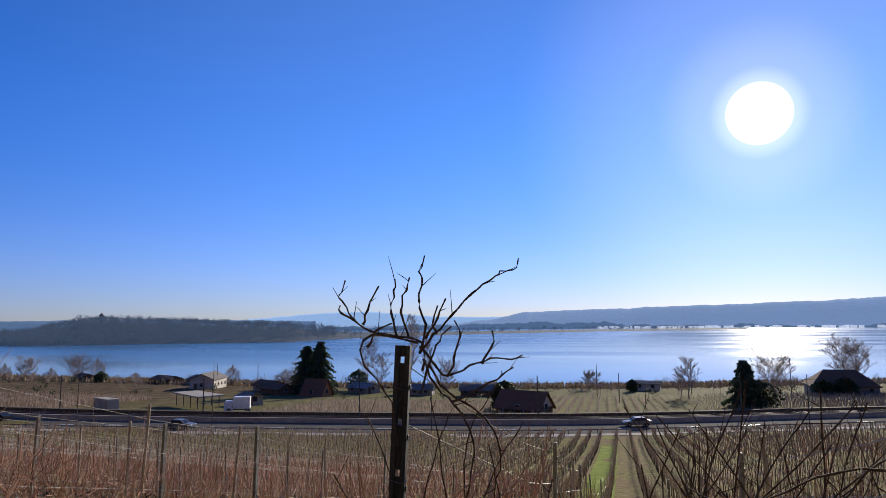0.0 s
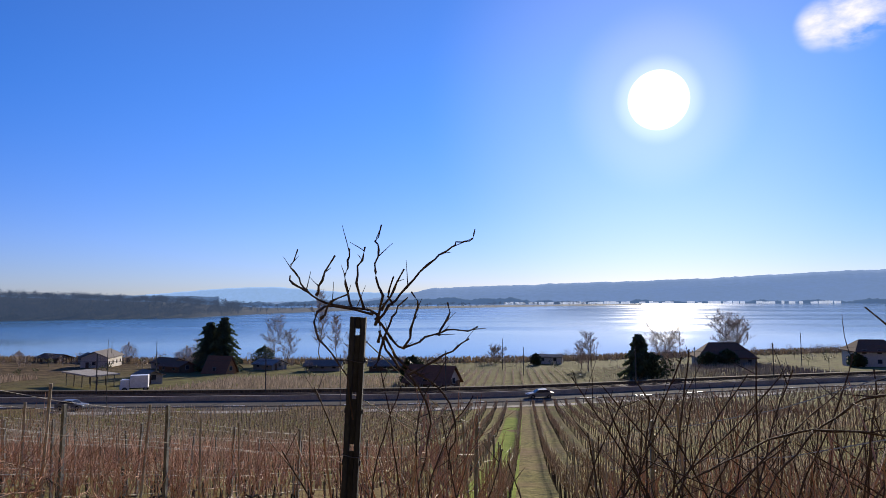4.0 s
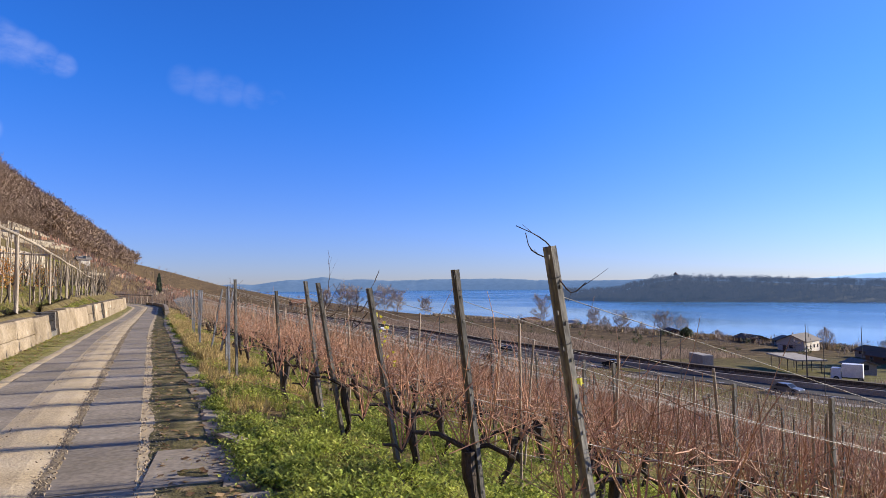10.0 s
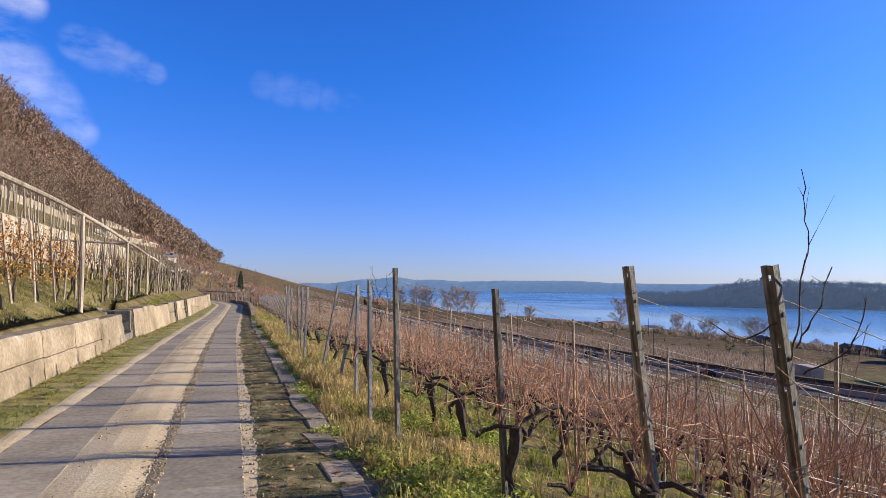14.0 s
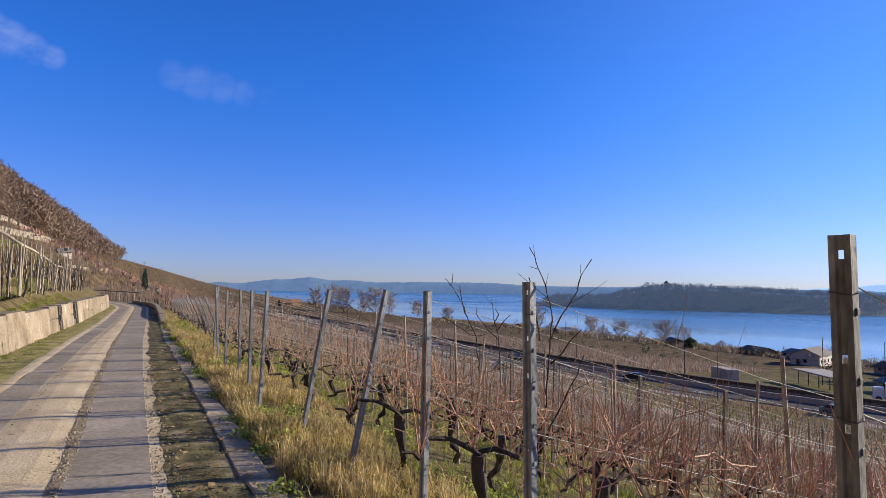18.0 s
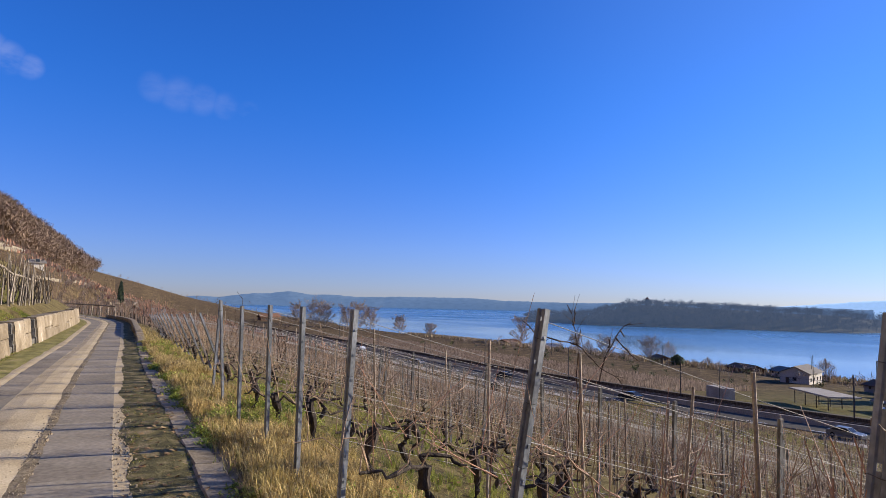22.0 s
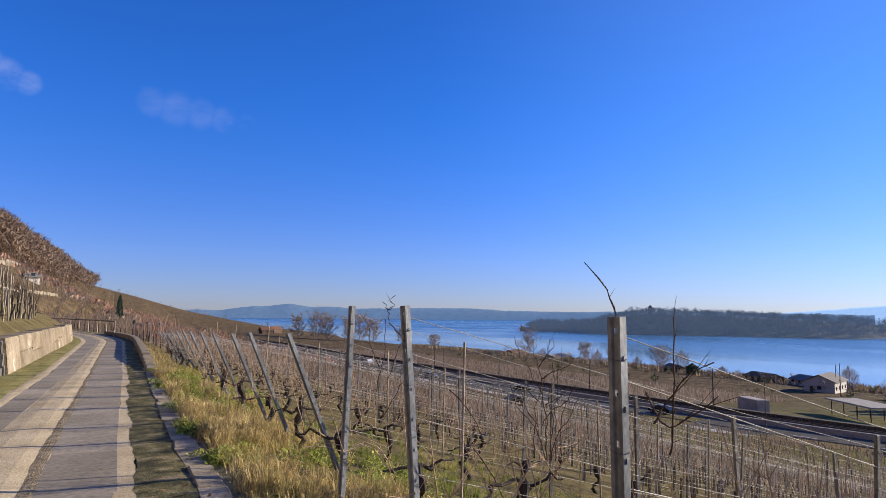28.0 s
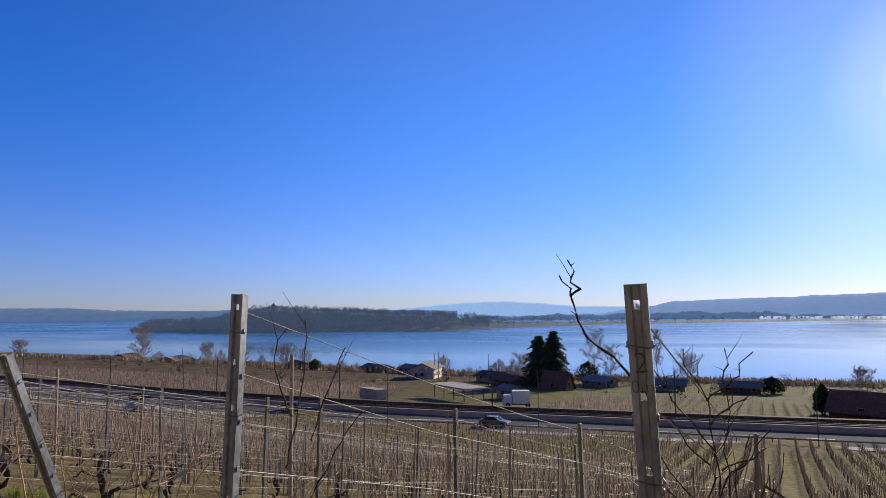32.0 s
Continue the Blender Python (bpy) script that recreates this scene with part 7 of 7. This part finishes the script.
# the old vine that crowns the first steel post
shoots("old vine crowning the steel post, long bare canes against the sky", (2.0, -0.63, 1.54), -68, [
    ((0.065, -0.085), (0.059, 0.010), (-0.024, 0.030), (-0.112, 0.049), (-0.172, 0.089), (-0.211, 0.152), (-0.225, 0.176), (-0.197, 0.215)),
    ((-0.172, 0.089), (-0.215, 0.112), (-0.237, 0.142)),
    ((-0.142, 0.073), (-0.122, 0.122), (-0.087, 0.191)),
    ((-0.024, 0.030), (-0.043, 0.112), (-0.034, 0.191), (-0.024, 0.221)),
    ((0.020, 0.022), (-0.008, 0.112), (0.006, 0.191), (0.016, 0.231)),
    ((0.059, -0.026), (0.071, 0.073), (0.051, 0.152), (0.065, 0.221), (0.055, 0.250), (0.075, 0.300)),
    ((0.055, -0.026), (0.105, 0.034), (0.174, 0.103), (0.262, 0.197), (0.312, 0.227), (0.351, 0.256), (0.391, 0.262), (0.418, 0.296)),
    ((0.075, 0.024), (0.118, 0.093), (0.134, 0.152)),
    ((0.114, 0.037), (0.099, 0.083), (0.114, 0.132)),
    ((0.059, -0.006), (0.114, -0.075), (0.154, -0.108), (0.233, -0.075), (0.302, -0.049), (0.371, -0.051), (0.420, -0.045)),
    ((0.154, -0.108), (0.174, -0.045), (0.189, 0.034), (0.185, 0.073)),
    ((0.272, -0.065), (0.312, -0.006), (0.321, 0.037)),
    ((0.045, 0.010), (-0.112, 0.037), (-0.142, -0.045), (-0.093, -0.114), (-0.043, -0.187), (-0.020, -0.321)),
    ((0.065, -0.045), (0.114, -0.144), (0.174, -0.203), (0.233, -0.321), (0.213, -0.519)),
    ((0.164, -0.193), (0.272, -0.148), (0.341, -0.108), (0.381, -0.085)),
    ((-0.122, -0.006), (-0.093, 0.053), (-0.043, 0.073)),
    ((0.085, -0.065), (0.154, -0.164), (0.272, -0.243), (0.331, -0.361), (0.312, -0.519)),
    ((0.055, -0.164), (0.095, -0.045), (0.124, 0.014), (0.154, 0.063))], r=0.0044, reach=0.5)
shoots("tangle of bare canes rising beside the steel post", (2.2, -0.55, height(2.2, -0.55) + 0.1), -68, [
    ((0.0, 0.0), (0.10, 0.45), (0.06, 0.9), (0.16, 1.3)), ((0.1, 0.0), (0.20, 0.5), (0.16, 0.95), (0.10, 1.35)), ((0.15, 0.0), (0.30, 0.5), (0.36, 0.9), (0.30, 1.2)),
    ((0.05, 0.0), (-0.08, 0.5), (-0.05, 1.0), (-0.14, 1.3)), ((0.2, 0.0), (0.42, 0.4), (0.46, 0.8), (0.55, 1.05)), ((0.12, 0.1), (0.24, 0.6), (0.22, 1.15), (0.34, 1.4)), ((0.1, 0.0), (0.34, 0.45), (0.28, 0.9), (0.44, 1.25)), ((0.02, 0.0), (-0.16, 0.45), (-0.12, 0.8), (-0.25, 1.1)), ((0.16, 0.0), (0.5, 0.35), (0.62, 0.75), (0.58, 1.0))], r=0.0042)
# shoots at the post beside it, with an arching cane
shoots("bare canes arching over the steel post", (1.8, -2.42, 1.5), -86, [
    ((0.02, 0.0), (-0.04, 0.12), (-0.10, 0.22)), ((0.0, 0.0), (0.02, 0.13), (0.0, 0.22)), ((0.05, 0.05), (0.12, 0.12), (0.22, 0.10)),
    ((0.0, 0.02), (-0.20, -0.13), (-0.40, -0.20), (-0.62, -0.42)), ((0.0, -0.02), (-0.12, -0.06), (-0.26, -0.02), (-0.34, 0.06)), ((0.0, -0.25), (-0.25, -0.26), (-0.5, -0.24), (-0.8, -0.36))], r=0.0042)
for k in range(12):
    x, y = rnd(2.3, 4.2), rnd(-4.6, -1.6)
    b = height(x, y) + 0.5
    shoots("bare canes of an unpruned vine", (x, y, b), -80, [
        ((rnd(-0.1, 0.1), 0.0), (rnd(-0.3, 0.3), 0.4), (rnd(-0.45, 0.45), rnd(0.7, 1.1))) for q in range(7)], r=0.0045)
# long shoots at other posts along the track
shoots("red vine leaf and thin shoots at the weathered post", (1.75, 4.42, 1.7), -35, [
    ((0.0, 0.0), (-0.07, 0.08), (-0.19, 0.16)), ((0.03, -0.05), (0.05, 0.05), (0.09, 0.10)), ((0.05, -0.2), (0.14, -0.05), (0.2, 0.05)), ((0.0, -0.1), (0.12, -0.22), (0.22, -0.3), (0.25, -0.5))], r=0.0038)
shoots("thin long shoots at the weathered post", (1.9, 6.55, 1.79), -35, [((0.0, 0.0), (-0.06, 0.06), (-0.16, 0.11)), ((0.0, -0.05), (-0.10, 0.0), (-0.13, 0.08)), ((0, -0.1), (0.08, -0.2), (0.14, -0.16))], r=0.0035)
shoots("single thin shoot standing on the weathered post", (1.95, 11.42, 1.67), -30, [((0.06, -0.35), (0.11, -0.05), (0.13, 0.14), (0.115, 0.24), (0.125, 0.36)), ((0.08, -0.3), (0.17, -0.14), (0.22, 0.0)), ((0.1, -0.4), (0.24, -0.3), (0.3, -0.12)), ((0.02, -0.2), (-0.1, -0.28), (-0.2, -0.22))], r=0.0035)
shoots("thin shoots at the weathered post", (2.0, 9.62, 1.6), -35, [((0.0, 0.0), (0.03, 0.08), (0.07, 0.16)), ((-0.03, -0.1), (-0.12, -0.2), (-0.16, -0.05)), ((-0.03, -0.2), (-0.16, -0.35), (-0.1, -0.15))], r=0.004)
shoots("tall forked shoots behind the steel post", (1.62, 17.25, 1.5), -48, [
    ((0.03, -0.4), (0.05, 0.0), (0.03, 0.12), (-0.02, 0.26), (-0.04, 0.32)), ((0.04, -0.1), (0.10, 0.02), (0.17, 0.16), (0.21, 0.27)), ((0.05, -0.2), (0.13, -0.12), (0.19, -0.04)), ((0.0, -0.1), (-0.03, 0.05), (-0.06, 0.18)), ((0.04, -0.5), (0.14, -0.3), (0.2, -0.16))], r=0.0038)
shoots("knobbly bare canes spreading beside the steel post", (1.78, 18.7, 1.45), -42, [
    ((0.279, -0.336), (0.248, -0.128), (0.175, 0.028), (0.113, 0.164), (0.060, 0.226), (0.040, 0.251)), ((0.075, 0.210), (0.083, 0.247), (0.067, 0.289)), ((0.175, 0.028), (0.158, 0.143), (0.165, 0.195)), ((0.415, -0.336), (0.394, -0.128), (0.362, -0.003), (0.352, 0.112)), ((0.394, -0.086), (0.435, -0.024), (0.477, 0.018)), ((0.019, -0.003), (0.133, -0.055), (0.237, -0.117), (0.342, -0.107)), ((0.400, -0.138), (0.331, -0.086), (0.258, -0.003), (0.237, 0.060)), ((0.373, -0.034), (0.404, 0.018), (0.400, 0.060))], r=0.0036, reach=0.6)
shoots("knobbly bare canes beside the steel post, one arching along the wire", (2.14, 21.96, 1.33), -26.4, [
    ((-0.16, 0.14), (-0.21, 0.16), (-0.26, 0.21), (-0.28, 0.22)), ((-0.19, 0.15), (-0.09, 0.12), (0.01, 0.10), (0.08, 0.04), (0.14, -0.02), (0.23, -0.07), (0.25, -0.13)), ((0.01, -0.58), (0.01, -0.34), (0.00, -0.11), (-0.00, 0.06), (-0.01, 0.17), (-0.03, 0.24), (-0.04, 0.30)), ((-0.01, 0.20), (0.00, 0.26), (0.01, 0.29)), ((0.12, -0.08), (0.15, 0.04), (0.17, 0.09), (0.23, 0.18), (0.27, 0.22)), ((0.21, 0.14), (0.25, 0.08), (0.31, 0.03)), ((0.01, 0.10), (0.03, 0.17)), ((0.17, 0.09), (0.17, 0.13)), ((0.23, 0.18), (0.25, 0.15))], r=0.0038, reach=0.5)
shoots("thin shoots above the steel post", (1.62, 26.65, 1.4), -34, [((0, -0.03), (-0.03, 0.05), (-0.06, 0.09), (-0.085, 0.13)), ((0.07, -0.17), (0.16, -0.16), (0.24, -0.14), (0.29, -0.09)), ((0.12, -0.4), (0.105, -0.2), (0.11, -0.02))], r=0.0032, reach=0.5)
shoots("bare shoots at the steel post", (1.6, 28.3, 1.4), -50, [((0.0, 0.1), (-0.05, 0.25), (-0.12, 0.34)), ((0.1, -0.2), (0.2, -0.05), (0.28, 0.0)), ((0.08, -0.1), (0.15, -0.2), (0.3, -0.1)), ((0.15, -0.3), (0.17, 0.0), (0.17, 0.15))], r=0.0034)
shoots("forked dry shoot leaning on the numbered steel post", (1.58, 30.1, 1.24), -58, [((0.05, 0.08), (-0.02, 0.179), (-0.083, 0.227), (-0.118, 0.269), (-0.13, 0.31), (-0.139, 0.345), (-0.148, 0.368), (-0.165, 0.389)), ((-0.139, 0.345), (-0.118, 0.36), (-0.13, 0.388), (-0.132, 0.43)), ((0.30, -0.1), (0.45, -0.2), (0.55, -0.33)), ((0.45, -0.4), (0.6, -0.6), (0.72, -0.85))], r=0.0032, reach=0.4)
shoots("bare shoots beside the last steel post", (1.98, 31.6, 1.24), -45, [((0.0, -0.3), (0.06, 0.0), (0.07, 0.28)), ((0.1, -0.2), (0.18, 0.05), (0.24, 0.16)), ((0.02, -0.1), (-0.05, 0.1), (-0.02, 0.25)), ((0.06, -0.5), (0.2, -0.25), (0.3, -0.1))], r=0.0038)
shoots("bushy bare canes of an unpruned vine beside the numbered post", (2.53, 30.08, 1.06), -58.9, [
    ((0.03, -0.41), (0.02, -0.16), (0.00, 0.00), (-0.02, 0.17), (-0.06, 0.25), (-0.09, 0.29), (-0.11, 0.35)), ((0.00, 0.00), (-0.07, 0.09), (-0.14, 0.19), (-0.19, 0.28), (-0.21, 0.35)), ((-0.02, 0.17), (0.04, 0.23), (0.08, 0.28), (0.11, 0.34)), ((-0.01, 0.09), (0.06, 0.14), (0.13, 0.17), (0.18, 0.20)), ((0.04, 0.23), (0.05, 0.30), (0.05, 0.35)), ((0.02, -0.07), (0.11, -0.02), (0.16, 0.01)), ((-0.03, -0.21), (-0.12, -0.12), (-0.18, -0.02)), ((-0.05, -0.41), (-0.04, -0.16), (-0.02, -0.05), (0.02, 0.05), (0.05, 0.12)), ((0.09, -0.41), (0.08, -0.16), (0.08, -0.07), (0.12, 0.00), (0.12, 0.05)), ((0.05, -0.41), (0.06, -0.17), (0.04, -0.01), (0.07, 0.09), (0.06, 0.19)), ((0.13, -0.41), (0.14, -0.17), (0.17, -0.05)), ((0.02, -0.41), (-0.04, -0.28), (-0.10, -0.2), (-0.2, -0.1), (-0.24, 0.02)), ((0.06, -0.41), (0.1, -0.25), (0.18, -0.16), (0.24, -0.02)), ((-0.02, -0.05), (-0.1, 0.02), (-0.13, 0.1)), ((0.0, -0.2), (0.05, -0.1), (0.13, -0.06), (0.2, 0.06))], r=0.0032, reach=0.65)
# numerals painted on the leaning post
for text, dz, size in (("2", 0.205, 0.07), ("0m", 0.250, 0.042)):
    cu = bpy.data.curves.new("numerals", "FONT")
    cu.body = text
    cu.size = size
    cu.extrude = 0.0008
    cu.offset = -0.0012
    cu.align_x = "CENTER"
    ob = new("post_numerals", cu)
    me = bpy.data.meshes.new_from_object(ob)
    bpy.data.objects.remove(ob)
    me.materials.append(MASTMAT)
    ob = new("numeral", me)
    host = [o for o in scene.objects if o.name.startswith("trellis_post") and abs(o.matrix_basis.translation.y - 30.05) < 0.25][0]
    ob.parent = host
    ob.matrix_basis = Matrix.Translation((0, -0.0195, 2.05 - dz)) @ Matrix.Rotation(radians(90), 4, "X")


def leaf_mesh(size, mat):
    """A lobed vine leaf, slightly folded."""
    s = Shape()
    s.v.append((0, 0, 0))
    for k in range(15):
        a = -2.4 + 4.8 * k / 14
        rr = size * (1.0 if k % 3 == 1 else 0.72)
        s.v.append((rr * math.sin(a), 0.25 * size * abs(math.sin(a)) + 0.05 * size * (k % 2), -size * 0.5 + rr * math.cos(a) * -1))
    for k in range(1, 15):
        s.f.append((0, k, k + 1))
    return s.mesh("leaf", mat)


YL, RL = leaf_mesh(0.025, LEAF_Y), leaf_mesh(0.022, LEAF_R)
spray = thing("leaf_spray", "bright yellow last leaves on a hanging vine shoot", "leaves")
s = Shape()
s.tube([(2.52, 10.95, 1.30), (2.60, 10.92, 1.15), (2.64, 10.9, 0.95), (2.67, 10.9, 0.75)], [0.004, 0.004, 0.003, 0.002], 5)
part("shoot", s, CANE, spray)
for k in range(17):
    t = k / 16
    ob = part("leaf", YL, None, spray)
    ob.matrix_basis = Matrix.Translation((2.50 + 0.17 * t + rnd(-0.07, 0.07), 10.95 + rnd(-0.05, 0.05), 1.34 - 0.55 * t ** 1.1 + rnd(-0.04, 0.04))) @ pose(0, 0, 0, rnd(-30, 30), rnd(-30, 30), rnd(-50, 50)) @ Matrix.Scale(rnd(0.7, 1.2), 4)
red = thing("leaf_spray", "few red and yellow leaves beside a weathered post", "leaves")
for x, y, z, src in ((1.93, 4.35, 1.53, RL), (1.91, 4.36, 1.50, YL), (1.98, 4.3, 1.30, RL), (2.02, 4.4, 1.12, YL), (2.06, 4.4, 1.05, YL), (2.0, 4.35, 1.2, RL), (2.3, 4.6, 0.5, YL), (2.25, 4.5, 0.45, YL), (2.05, 3.3, 1.45, RL), (2.0, 6.5, 1.2, YL), (2.02, 6.6, 0.9, YL)):
    ob = part("leaf", src, None, red)
    ob.matrix_basis = Matrix.Translation((x, y, z)) @ pose(0, 0, 0, rnd(-30, 30), rnd(-30, 30), rnd(-60, 60))
